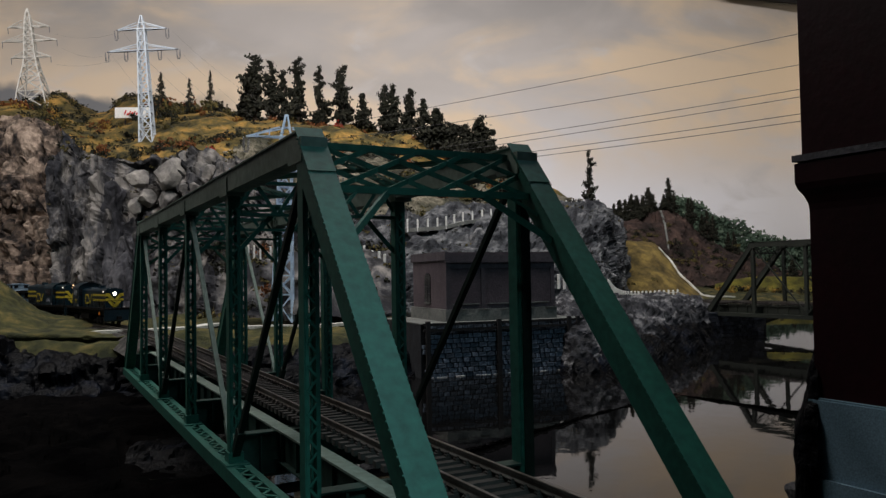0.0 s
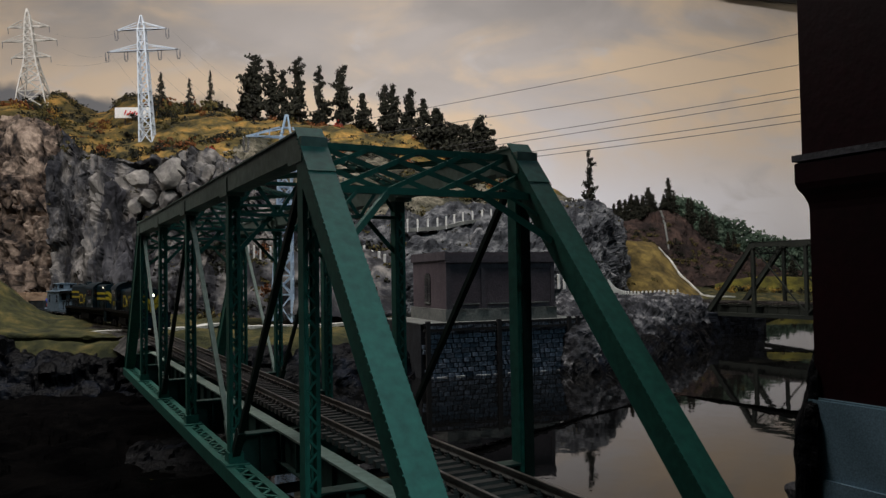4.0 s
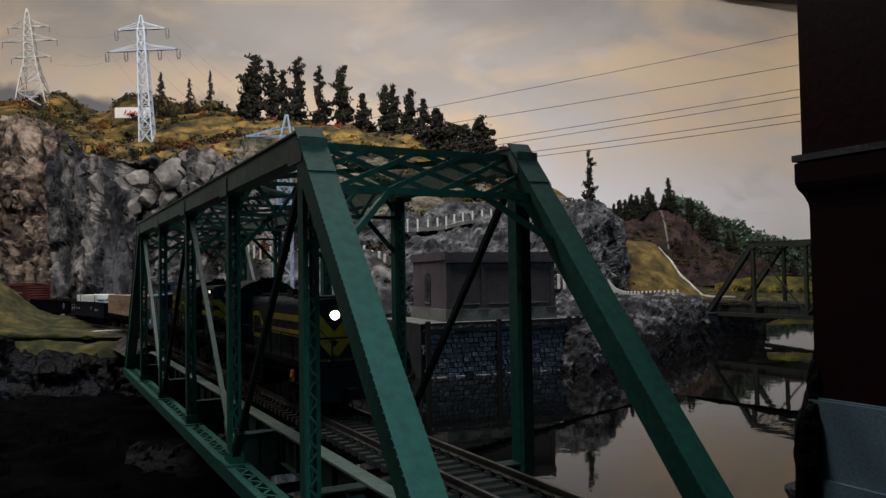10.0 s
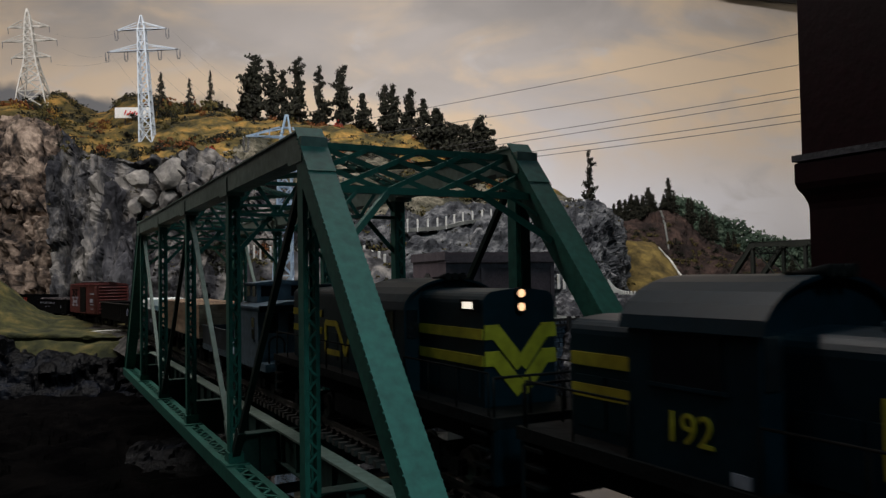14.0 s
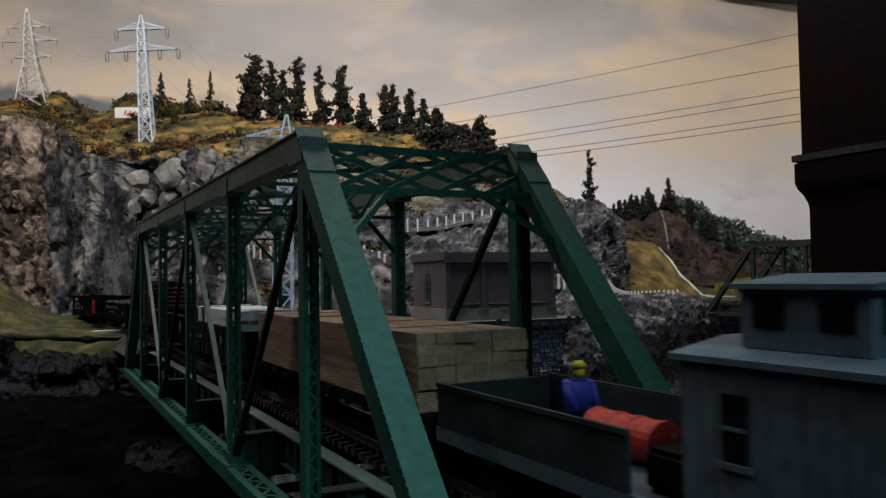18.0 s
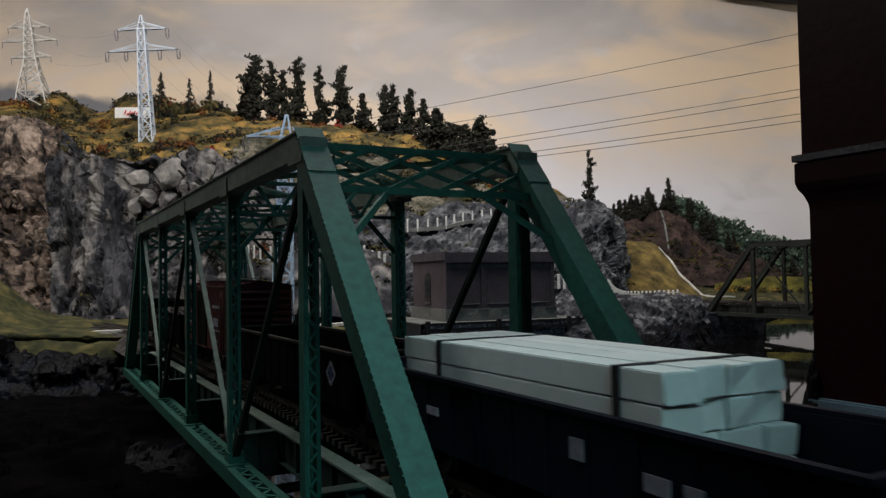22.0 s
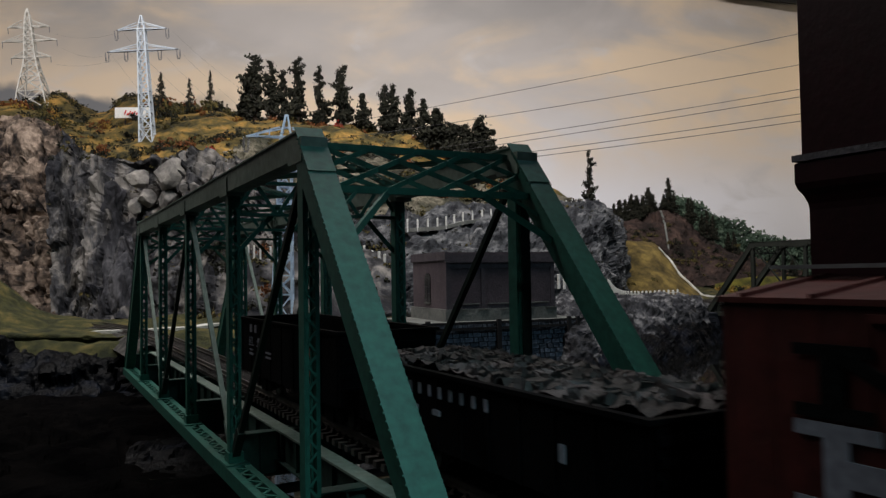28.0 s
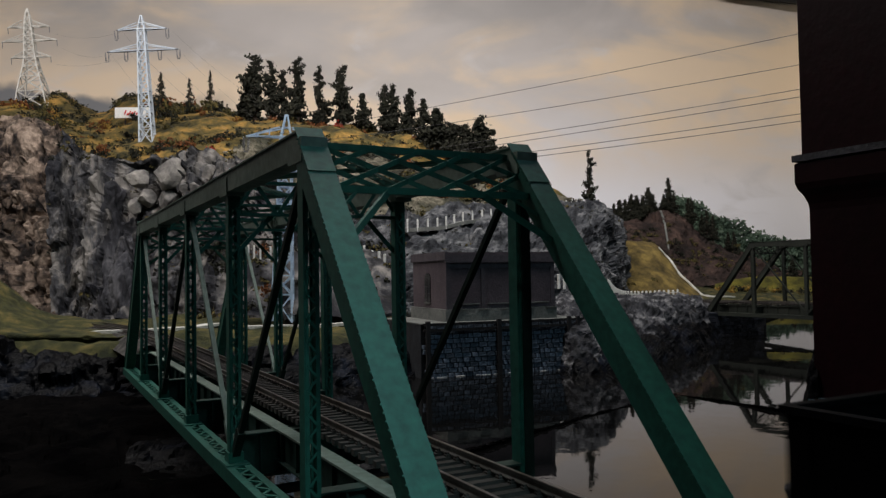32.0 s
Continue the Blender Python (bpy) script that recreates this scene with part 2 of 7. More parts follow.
def sky_paint():
    m = bpy.data.materials.new("painted_sky")
    m.use_nodes = True
    t = m.node_tree
    bs = t.nodes["Principled BSDF"]
    bs.inputs["Roughness"].default_value = 0.95
    bs.inputs["Specular IOR Level"].default_value = 0.1
    co = t.nodes.new("ShaderNodeTexCoord")
    mp = t.nodes.new("ShaderNodeMapping")
    mp.inputs["Scale"].default_value = (1.0, 1.0, 2.3)
    mp.inputs["Location"].default_value = (0.35, 0.2, 0.1)
    t.links.new(co.outputs["Object"], mp.inputs["Vector"])
    def cloud(scale, lo, hi, dist):
        n = t.nodes.new("ShaderNodeTexNoise")
        n.inputs["Scale"].default_value, n.inputs["Detail"].default_value, n.inputs["Distortion"].default_value = scale, 5, dist
        t.links.new(mp.outputs["Vector"], n.inputs["Vector"])
        r = t.nodes.new("ShaderNodeMapRange")
        r.interpolation_type = "SMOOTHSTEP"
        r.inputs["From Min"].default_value, r.inputs["From Max"].default_value = lo, hi
        t.links.new(n.outputs["Fac"], r.inputs["Value"])
        return r.outputs["Result"]
    def blend(fac, a, b):
        k = t.nodes.new("ShaderNodeMix")
        k.data_type = "RGBA"
        t.links.new(fac, k.inputs["Factor"])
        for s, v in (("A", a), ("B", b)):
            if isinstance(v, tuple):
                k.inputs[s].default_value = (*v, 1)
            else:
                t.links.new(v, k.inputs[s])
        return k.outputs["Result"]
    base = blend(cloud(1.1, 0.35, 0.65, 0.4), (0.54, 0.505, 0.485), (0.64, 0.6, 0.585))
    sep = t.nodes.new("ShaderNodeSeparateXYZ")
    t.links.new(co.outputs["Object"], sep.inputs["Vector"])
    def ramp(lo, hi):
        r = t.nodes.new("ShaderNodeMapRange")
        r.interpolation_type = "SMOOTHSTEP"
        r.inputs["From Min"].default_value, r.inputs["From Max"].default_value = lo, hi
        t.links.new(sep.outputs["Z"], r.inputs["Value"])
        return r.outputs["Result"]
    def times(a, b):
        k = t.nodes.new("ShaderNodeMath")
        k.operation = "MULTIPLY"
        t.links.new(a, k.inputs[0])
        t.links.new(b, k.inputs[1])
        return k.outputs["Value"]
    low = blend(ramp(0.22, 0.7), (0.93, 0.93, 0.99), base)
    warm = blend(times(cloud(1.5, 0.36, 0.58, 0.7), ramp(0.3, 0.6)), low, (0.86, 0.7, 0.53))
    grey = blend(times(cloud(1.8, 0.42, 0.68, 0.4), ramp(0.62, 0.95)), warm, (0.47, 0.45, 0.445))
    mist = blend(cloud(4.0, 0.55, 0.85, 0.5), grey, (0.7, 0.68, 0.69))
    # fog-bound hills painted low at the west end
    def along(out, lo, hi):
        r = t.nodes.new("ShaderNodeMapRange")
        r.interpolation_type = "SMOOTHSTEP"
        r.inputs["From Min"].default_value, r.inputs["From Max"].default_value = lo, hi
        t.links.new(out, r.inputs["Value"])
        return r.outputs["Result"]
    wob = t.nodes.new("ShaderNodeTexNoise")
    wob.inputs["Scale"].default_value, wob.inputs["Detail"].default_value = 5.5, 4
    t.links.new(co.outputs["Object"], wob.inputs["Vector"])
    lift = t.nodes.new("ShaderNodeMath")
    lift.operation = "MULTIPLY_ADD"
    lift.inputs[1].default_value = -0.26
    t.links.new(wob.outputs["Fac"], lift.inputs[0])
    t.links.new(sep.outputs["Z"], lift.inputs[2])
    band = times(along(lift.outputs["Value"], 0.525, 0.475), along(sep.outputs["X"], 0.5, 0.2))
    hills = blend(band, mist, (0.23, 0.235, 0.25))
    t.links.new(hills, bs.inputs["Base Color"])
    return m


SKY = sky_paint()
BLACK = mat("black_paint", (0.006, 0.006, 0.007), (0.012, 0.012, 0.013), rough=0.8, bump=0.05)
ROOM = mat("dark_room_wall", (0.05, 0.055, 0.06), (0.09, 0.1, 0.11), rough=0.9, bump=0.1)


def backdrop():
    line = smoothline([(-122.7, 250.1, 10.9), (-68.2, 261.0, 10.2), (2.3, 245.6, 9.1), (101.7, 202.4, 7.4), (192.7, 169.4, 5.9), (234.0, 157.9, 5.2), (299.8, 121.2, 4.0), (316.6, 42.3, 3.2)], 60)
    bm = fresh()
    lo = [bm.verts.new((p.x, p.y, -12)) for p in line]
    hi = [bm.verts.new((p.x, p.y, 128)) for p in line]
    c = sum(line, Vector()) / len(line)
    lo2 = [bm.verts.new((p.x + (p.x - c.x) * 0.01, p.y + (p.y - c.y) * 0.02 + 0.6, -12)) for p in line]
    hi2 = [bm.verts.new((p.x + (p.x - c.x) * 0.01, p.y + (p.y - c.y) * 0.02 + 0.6, 128)) for p in line]
    for k in range(len(line) - 1):
        bm.faces.new((lo[k], lo[k + 1], hi[k + 1], hi[k])).smooth = True
        bm.faces.new((lo2[k + 1], lo2[k], hi2[k], hi2[k + 1]))
        bm.faces.new((hi[k], hi[k + 1], hi2[k + 1], hi2[k]))
    tagged(part("backdrop", bm, SKY), "hardboard backdrop painted with grey and cream evening clouds", "backdrop", "", "structure")


backdrop()


def room():
    for name, b in (("wall_south", (-330, 330, -236, -230, -100, 150)), ("wall_west", (-336, -330, -230, 330, -100, 150)),
                    ("wall_east", (330, 336, -230, 330, -100, 150)), ("wall_north", (-330, 330, 330, 336, -100, 150)),
                    ("ceiling", (-336, 336, -236, 336, 150, 154)), ("floor", (-336, 336, -236, 336, -104, -100))):
        bm = fresh()
        box(bm, *b)
        tagged(part(name, bm, ROOM), "dark plain " + name.split("_")[0] + " of the layout room", name.split("_")[0], "", "structure")


room()


def water():
    m = bpy.data.materials.new("still_river_water")
    m.use_nodes = True
    t = m.node_tree
    bs = t.nodes["Principled BSDF"]
    bs.inputs["Base Color"].default_value = (0.004, 0.004, 0.004, 1)
    bs.inputs["Roughness"].default_value = 0.025
    bs.inputs["Specular IOR Level"].default_value = 0.5
    bs.inputs["IOR"].default_value = 1.36
    co = t.nodes.new("ShaderNodeTexCoord")
    n = t.nodes.new("ShaderNodeTexNoise")
    n.inputs["Scale"].default_value, n.inputs["Detail"].default_value = 55, 3
    t.links.new(co.outputs["Object"], n.inputs["Vector"])
    bp = t.nodes.new("ShaderNodeBump")
    bp.inputs["Strength"].default_value, bp.inputs["Distance"].default_value = 0.035, 0.002
    t.links.new(n.outputs["Fac"], bp.inputs["Height"])
    t.links.new(bp.outputs["Normal"], bs.inputs["Normal"])
    # two pours: the nearer one sinks a little towards the front, and a ragged seam divides them
    seam = [Vector((x, y, WATER_Z)) for x, y in ((-120, 20.0), (12, 31.0), (28, 37.5), (41.4, 41.8), (42.4, 35.5), (43.0, 29.0), (190, 20.0))]
    dip = lambda x, y: Vector((x, y, WATER_Z - POUR_DIP * (42.0 - y)))
    back = [Vector((p.x, 260, WATER_Z)) for p in seam]
    for name, near, rim, label in (("water_far", seam, back, "still dark resin river mirroring the cliffs and sky"),
                                   ("water_near", [dip(p.x, p.y + 0.05) for p in seam], [dip(p.x, -20) for p in seam], "nearer pour of still dark resin mirroring the evening sky")):
        bm = fresh()
        top = [[bm.verts.new(p) for p in row] for row in (near, rim)]
        low = [[bm.verts.new(p - Vector((0, 0, 1.2))) for p in row] for row in (near, rim)]
        flip = -1 if rim is back else 1
        for k in range(len(seam) - 1):
            for face in ((top[0][k], top[1][k], top[1][k + 1], top[0][k + 1]), (low[0][k], low[0][k + 1], low[1][k + 1], low[1][k]), (top[0][k], top[0][k + 1], low[0][k + 1], low[0][k])):
                bm.faces.new(face[::flip])
        tagged(part(name, bm, m), label, "river", "", "structure")
    # sheet added over the far pour, climbing upstream under farther bridge to mirror sky
    a, across, up = Vector((79.3, 63.3, WATER_Z + 0.02)), Vector((0.6, -0.8, 0)), Vector((0.8, 0.6, 0.05))
    bm = fresh()
    top = [bm.verts.new(p) for p in (a, a + across * 40, a + across * 40 + up * 54, a - across * 3 + up * 54)]
    low = [bm.verts.new(v.co - Vector((0, 0, 1.0))) for v in top]
    bm.faces.new(top)
    for k in range(4):
        bm.faces.new((top[k], low[k], low[(k + 1) % 4], top[(k + 1) % 4]))
    tagged(part("water_upstream", bm, m), "tilted resin sheet added under the farther bridge to mirror the sky", "river", "", "structure")
    # twigs and grit caught along the seam
    rng = random.Random(21)
    bm = fresh()
    for a, b in list(zip(seam[1:-1], seam[2:-1])) + [(a, a + across * 16)]:
        n = round((b - a).length / 0.22)
        for k in range(n):
            if fractal(a.lerp(b, k / n) / 1.6, 3) < -0.15:
                continue
            c = a.lerp(b, (k + rng.random()) / n) + Vector((rng.gauss(0, 0.12), rng.gauss(0, 0.12), 0))
            d = (b - a).normalized() * rng.uniform(0.1, 0.4) + Vector((rng.gauss(0, 0.1), rng.gauss(0, 0.1), rng.uniform(0, 0.06)))
            beam(bm, c - d, c + d, rng.uniform(0.04, 0.12), rng.uniform(0.03, 0.1))
    tagged(part("seam_debris", bm, ROCK_BLACK), "black twigs and grit along the seam in the resin water", "debris", "", "stuff")


water()

# cliffs and hills
slope("cliff_west", [[(-8.1, 136.0, 0.5), (-2.6, 132.0, 0.4), (3.8, 125.3, 0.2), (14.2, 113.1, 0.3), (23.4, 101.4, 0.5), (27.3, 94.9, 0.6)],
                     [(-7.5, 143.1, 14.5), (-2.2, 139.2, 14.3), (4.5, 131.2, 13.0), (15.0, 116.8, 9.7), (24.3, 104.1, 6.8), (28.7, 98.5, 5.9)],
                     [(-7.0, 146.8, 27.2), (-2.0, 143.1, 25.9), (4.9, 135.1, 23.3), (15.6, 119.6, 17.3), (25.5, 107.8, 13.1), (30.3, 103.0, 12.0)],
                     [(-5.4, 151.4, 35.4), (-0.1, 143.1, 29.8), (10.7, 135.2, 29.5), (20.5, 124.5, 27.9), (26.9, 112.3, 22.6), (32.4, 108.4, 19.6)]],
      230, 120, 2.0, ROCK_GREY, "tall grey fissured plaster rock cliff behind the track", "cliff", 6.0, craggy=True, tall=0.35, shear=1.3, bulge=0.2, fold=0.8)
slope("cliff_fissure", [[(-7.3, 137.9, -0.2), (-5.1, 135.1, -0.2), (-1.8, 130.5, -0.1), (1.8, 126.4, -0.0), (4.5, 123.8, -0.0)],
                         [(-6.8, 142.9, 10.4), (-4.9, 138.5, 10.3), (-1.5, 135.0, 10.2), (2.1, 130.3, 10.1), (4.7, 128.4, 10.0)],
                         [(-6.4, 145.7, 19.8), (-4.8, 141.5, 19.5), (-1.3, 138.5, 20.4), (1.7, 135.3, 19.7), (3.5, 134.9, 18.7)],
                         [(-5.7, 149.5, 28.0), (-4.2, 144.8, 28.1), (-1.6, 142.3, 27.7), (0.7, 140.6, 27.2), (2.2, 141.0, 25.8)]],
      130, 110, 1.7, ROCK_SLATE, "dark bluish rock face split by upright fissures", "cliff", 3.2, craggy=True, seed=83, tall=0.12, shear=0.6, bulge=0.9, base=0.15, fold=0.4, columns=True)
slope("cliff_corner", [[(-26.4, 163.8, -0.3), (-16.5, 149.5, 0.4), (-10.2, 140.6, 0.4), (-5.4, 136.9, -0.1)],
                       [(-27.2, 171.5, 14.5), (-16.8, 155.9, 15.0), (-10.2, 146.8, 14.6), (-5.2, 144.2, 13.5)],
                       [(-27.7, 176.8, 31.1), (-16.9, 158.8, 28.7), (-10.2, 150.8, 28.0), (-5.7, 149.6, 26.5)],
                       [(-28.8, 188.1, 44.3), (-17.3, 167.5, 41.1), (-10.2, 159.4, 39.2), (-6.1, 156.2, 37.0), ]],
      130, 120, 1.9, ROCK_PINK, "pinkish brown broken rock buttress at the curve", "cliff", 5.5, craggy=True, seed=5, tall=0.8, shear=1.5, bulge=0.25, fold=0.2)
slope("hill_west", [[(-31.1, 190.7, 37.7), (-17.3, 169.4, 37.6), (-10.2, 161.2, 36.1), (-6.3, 156.9, 33.8), (1.0, 144.9, 27.1), (11.0, 137.4, 27.1), (21.8, 126.1, 25.8), (33.1, 119.4, 16.6), (45.9, 113.9, 16.3), (56.7, 112.7, 17.0), (68.6, 112.1, 18.0), (92.1, 114.4, 18.2)],
                    [(-32.0, 198.7, 46.8), (-17.6, 175.5, 43.4), (-10.2, 168.3, 42.1), (-6.1, 162.9, 38.7), (1.4, 150.1, 32.6), (11.8, 142.5, 32.3), (23.7, 133.9, 32.1), (35.6, 126.7, 27.7), (49.6, 121.8, 24.0), (60.5, 119.5, 22.6), (72.3, 117.8, 22.8), (96.0, 119.0, 20.8)],
                    [(-33.2, 210.5, 50.6), (-18.0, 186.9, 46.6), (-10.2, 179.4, 45.3), (-5.8, 173.9, 42.6), (3.5, 163.5, 38.7), (13.6, 154.8, 38.3), (26.5, 145.8, 37.6), (38.8, 136.0, 35.4), (53.3, 129.7, 31.9), (63.8, 125.5, 27.9), (74.5, 121.0, 26.9), (97.2, 120.6, 20.7)],
                    [(-35.2, 230.5, 57.2), (-18.9, 210.9, 52.2), (-11.3, 201.3, 50.4), (-5.2, 195.8, 53.5), (1.4, 192.5, 47.7), (10.8, 196.3, 53.9), (20.6, 184.6, 49.5), (31.7, 167.6, 45.4), (45.2, 155.0, 41.9), (59.0, 142.3, 38.7), (69.0, 134.9, 35.2), (79.9, 129.3, 31.5), (99.8, 123.8, 19.9)],
                    [(-37.2, 251.1, 50.0), (-20.0, 242.1, 49.7), (-4.4, 229.3, 51.0), (8.1, 219.4, 49.4), (21.2, 207.0, 48.2), (37.8, 193.7, 46.4), (53.2, 179.0, 43.5), (69.7, 166.0, 40.0), (79.5, 154.3, 33.5), (89.6, 144.7, 28.7), (106.3, 132.0, 13.3)]],
      190, 90, 1.5, GRASS_OCHRE, "rounded hill of ochre and olive ground foam", "hill", 8.0, seed=3)
slope("hill_shoulder", [[(18.7, 127.7, 27.4), (23.4, 124.2, 24.8), (32.5, 117.5, 17.0), (45.1, 112.0, 16.6), (55.8, 110.9, 17.3), (67.5, 110.4, 18.3), (90.8, 112.8, 18.5)],
                        [(20.2, 134.7, 31.8), (25.1, 130.9, 31.8), (35.0, 124.8, 27.5), (48.8, 120.0, 23.5), (59.5, 117.7, 22.6), (71.3, 116.1, 22.6), (94.7, 117.5, 20.6)],
                        [(22.6, 142.3, 35.8), (27.3, 139.8, 36.0), (37.9, 133.2, 34.3), (52.0, 127.0, 30.6), (62.4, 122.9, 27.0), (73.4, 119.4, 26.2), (96.6, 119.8, 20.4)],
                        [(24.9, 148.9, 37.1), (29.6, 148.7, 37.4), (41.1, 142.7, 36.5), (55.7, 135.2, 33.2), (66.2, 129.8, 29.0), (76.6, 124.4, 26.4), (99.8, 123.9, 19.3)]],
      80, 40, 1.2, ROCK_BEIGE, "bare beige rock shoulder under the hilltop trees", "hill", 7.0, craggy=True, seed=71, tall=0.9, shear=0.6, chip=0.2)
slope("cliff_terrace", [[(21.3, 84.5, 0.3), (34.4, 88.8, 1.0), (47.1, 86.7, 1.3), (59.4, 82.5, 2.0), (66.4, 83.3, 2.1), (83.3, 97.0, 3.7)],
                        [(25.1, 95.8, 6.8), (36.1, 92.2, 7.4), (48.6, 89.0, 8.1), (63.0, 87.1, 8.8), (73.3, 90.7, 9.7), (90.5, 104.3, 8.9)],
                        [(29.0, 107.1, 13.1), (41.4, 103.9, 14.4), (55.2, 99.9, 16.2), (71.4, 98.2, 17.4), (80.5, 100.1, 17.7), (93.4, 109.3, 15.8)],
                        [(32.8, 118.4, 18.6), (45.1, 112.0, 17.8), (61.3, 110.2, 19.4), (78.7, 107.8, 20.4), (88.5, 111.7, 20.2), (99.2, 117.4, 18.6)]],
      200, 90, 0.9, ROCK_TERRACE, "layered grey rock face under the hill road", "cliff", 3.6, craggy=True, seed=7, shear=1.3, tall=0.8, bulge=0.15, fold=1.0)
slope("bank_north", [[(-16.8, 77.9, -0.3), (-6.4, 73.6, -0.3), (2.8, 70.5, -0.9), (12.4, 68.9, -1.3), (20.2, 69.3, -1.9), (29.0, 70.4, -2.6)],
                     [(-17.1, 82.0, 1.4), (-6.2, 77.4, 1.2), (3.4, 73.5, 1.0), (13.2, 71.7, 0.6), (20.9, 71.1, 0.2), (29.9, 72.1, -0.3)],
                     [(-17.5, 87.8, 2.0), (-5.9, 82.9, 1.7), (4.4, 79.7, 1.5), (14.6, 76.6, 1.1), (22.3, 74.9, 0.8), (30.7, 73.8, 0.8)],
                     [(-21.5, 146.5, 0.3), (-3.5, 131.4, 0.7), (10.2, 115.1, 1.7), (22.5, 104.1, 1.5), (29.5, 93.7, 1.8), (38.1, 89.1, 1.7)]],
      130, 70, 0.7, GRASS_GREEN, "low grassy river bank below the cliff", "bank", 5.0, seed=11)
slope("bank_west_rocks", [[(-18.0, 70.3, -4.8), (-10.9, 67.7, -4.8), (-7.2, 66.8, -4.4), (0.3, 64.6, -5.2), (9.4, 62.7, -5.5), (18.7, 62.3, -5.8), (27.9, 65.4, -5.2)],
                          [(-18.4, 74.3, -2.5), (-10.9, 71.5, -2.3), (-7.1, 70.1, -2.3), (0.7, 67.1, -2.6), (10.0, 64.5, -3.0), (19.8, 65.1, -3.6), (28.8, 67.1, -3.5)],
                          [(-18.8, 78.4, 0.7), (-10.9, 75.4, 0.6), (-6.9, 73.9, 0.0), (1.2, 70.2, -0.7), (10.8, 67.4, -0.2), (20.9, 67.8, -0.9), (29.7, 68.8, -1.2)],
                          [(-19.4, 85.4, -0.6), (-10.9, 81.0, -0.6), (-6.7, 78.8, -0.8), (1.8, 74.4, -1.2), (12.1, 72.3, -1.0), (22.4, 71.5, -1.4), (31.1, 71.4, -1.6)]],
      190, 50, 1.0, ROCK_DARK, "black rocks along the gorge below the bridge, shade in their colour", "rocks", 3.2, craggy=True, seed=17)
# black rocks added over the water to hide the mirrored cliff
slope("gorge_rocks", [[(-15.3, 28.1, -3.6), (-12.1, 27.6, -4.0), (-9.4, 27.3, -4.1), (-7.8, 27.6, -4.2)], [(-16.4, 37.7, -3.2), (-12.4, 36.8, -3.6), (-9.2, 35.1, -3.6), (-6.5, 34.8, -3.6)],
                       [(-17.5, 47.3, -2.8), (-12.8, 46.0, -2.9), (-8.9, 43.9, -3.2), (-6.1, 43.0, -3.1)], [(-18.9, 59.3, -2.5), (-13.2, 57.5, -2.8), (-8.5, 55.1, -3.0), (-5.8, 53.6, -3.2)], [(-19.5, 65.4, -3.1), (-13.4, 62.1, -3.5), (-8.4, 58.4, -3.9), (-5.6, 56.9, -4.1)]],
      90, 70, 0.7, ROCK_BLACK, "low rocks over the gorge water, blackened for its shade", "rocks", 2.6, craggy=True, seed=67, shear=0.5)
# black sheet laid over the remaining water so the gorge stays dark
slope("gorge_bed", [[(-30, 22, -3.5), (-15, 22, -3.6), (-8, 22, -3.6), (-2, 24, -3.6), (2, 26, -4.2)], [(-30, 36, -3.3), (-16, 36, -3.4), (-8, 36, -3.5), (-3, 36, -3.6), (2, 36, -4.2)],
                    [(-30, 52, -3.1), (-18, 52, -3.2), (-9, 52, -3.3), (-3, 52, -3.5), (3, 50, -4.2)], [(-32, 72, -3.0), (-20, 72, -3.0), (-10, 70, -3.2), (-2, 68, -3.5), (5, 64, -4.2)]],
      110, 80, 0.35, ROCK_BLACK, "black rock sheet added over the gorge water, shade in its colour", "rocks", 2.2, craggy=True, seed=97, shear=0.5)
slope("rock_slab", [[(-6.3, 37.5, -3.9), (-3.9, 35.7, -4.2), (-0.9, 34.2, -4.0)], [(-5.9, 39.0, -3.4), (-3.6, 37.3, -3.4), (-0.7, 36.0, -3.4)],
                    [(-5.7, 40.2, -3.1), (-3.4, 38.6, -2.9), (-0.5, 37.2, -2.9)], [(-4.5, 41.7, -3.1), (-2.6, 41.8, -3.1), (0.2, 41.4, -3.2)], [(-4.2, 44.9, -4.9), (-2.1, 45.0, -4.9), (0.9, 44.5, -4.8)]],
      46, 30, 0.22, ROCK_DARK, "flat dark rock standing out of the water", "rock", 1.6, craggy=True, seed=19)
slope("grass_mound", [[(-19.1, 85.0, -1.2), (-14.2, 82.6, -1.2), (-7.6, 81.6, -1.0), (-1.6, 80.8, -0.9)],
                      [(-19.9, 96.9, 4.9), (-14.6, 95.3, 3.4), (-7.2, 94.9, 1.6), (-0.5, 93.6, 1.1)],
                      [(-20.7, 106.1, 9.8), (-14.9, 104.3, 7.5), (-11.0, 105.8, 4.0), (-5.5, 105.2, 2.6), (0.3, 102.2, 1.5)],
                      [(-21.9, 120.5, 6.0), (-15.3, 114.8, 5.1), (-11.0, 110.4, 2.3), (-5.4, 107.5, 1.4), (0.5, 104.4, 0.9)]],
      60, 40, 0.5, GRASS_GREEN, "smooth olive grass mound beside the curve", "mound", 5.0, seed=23)
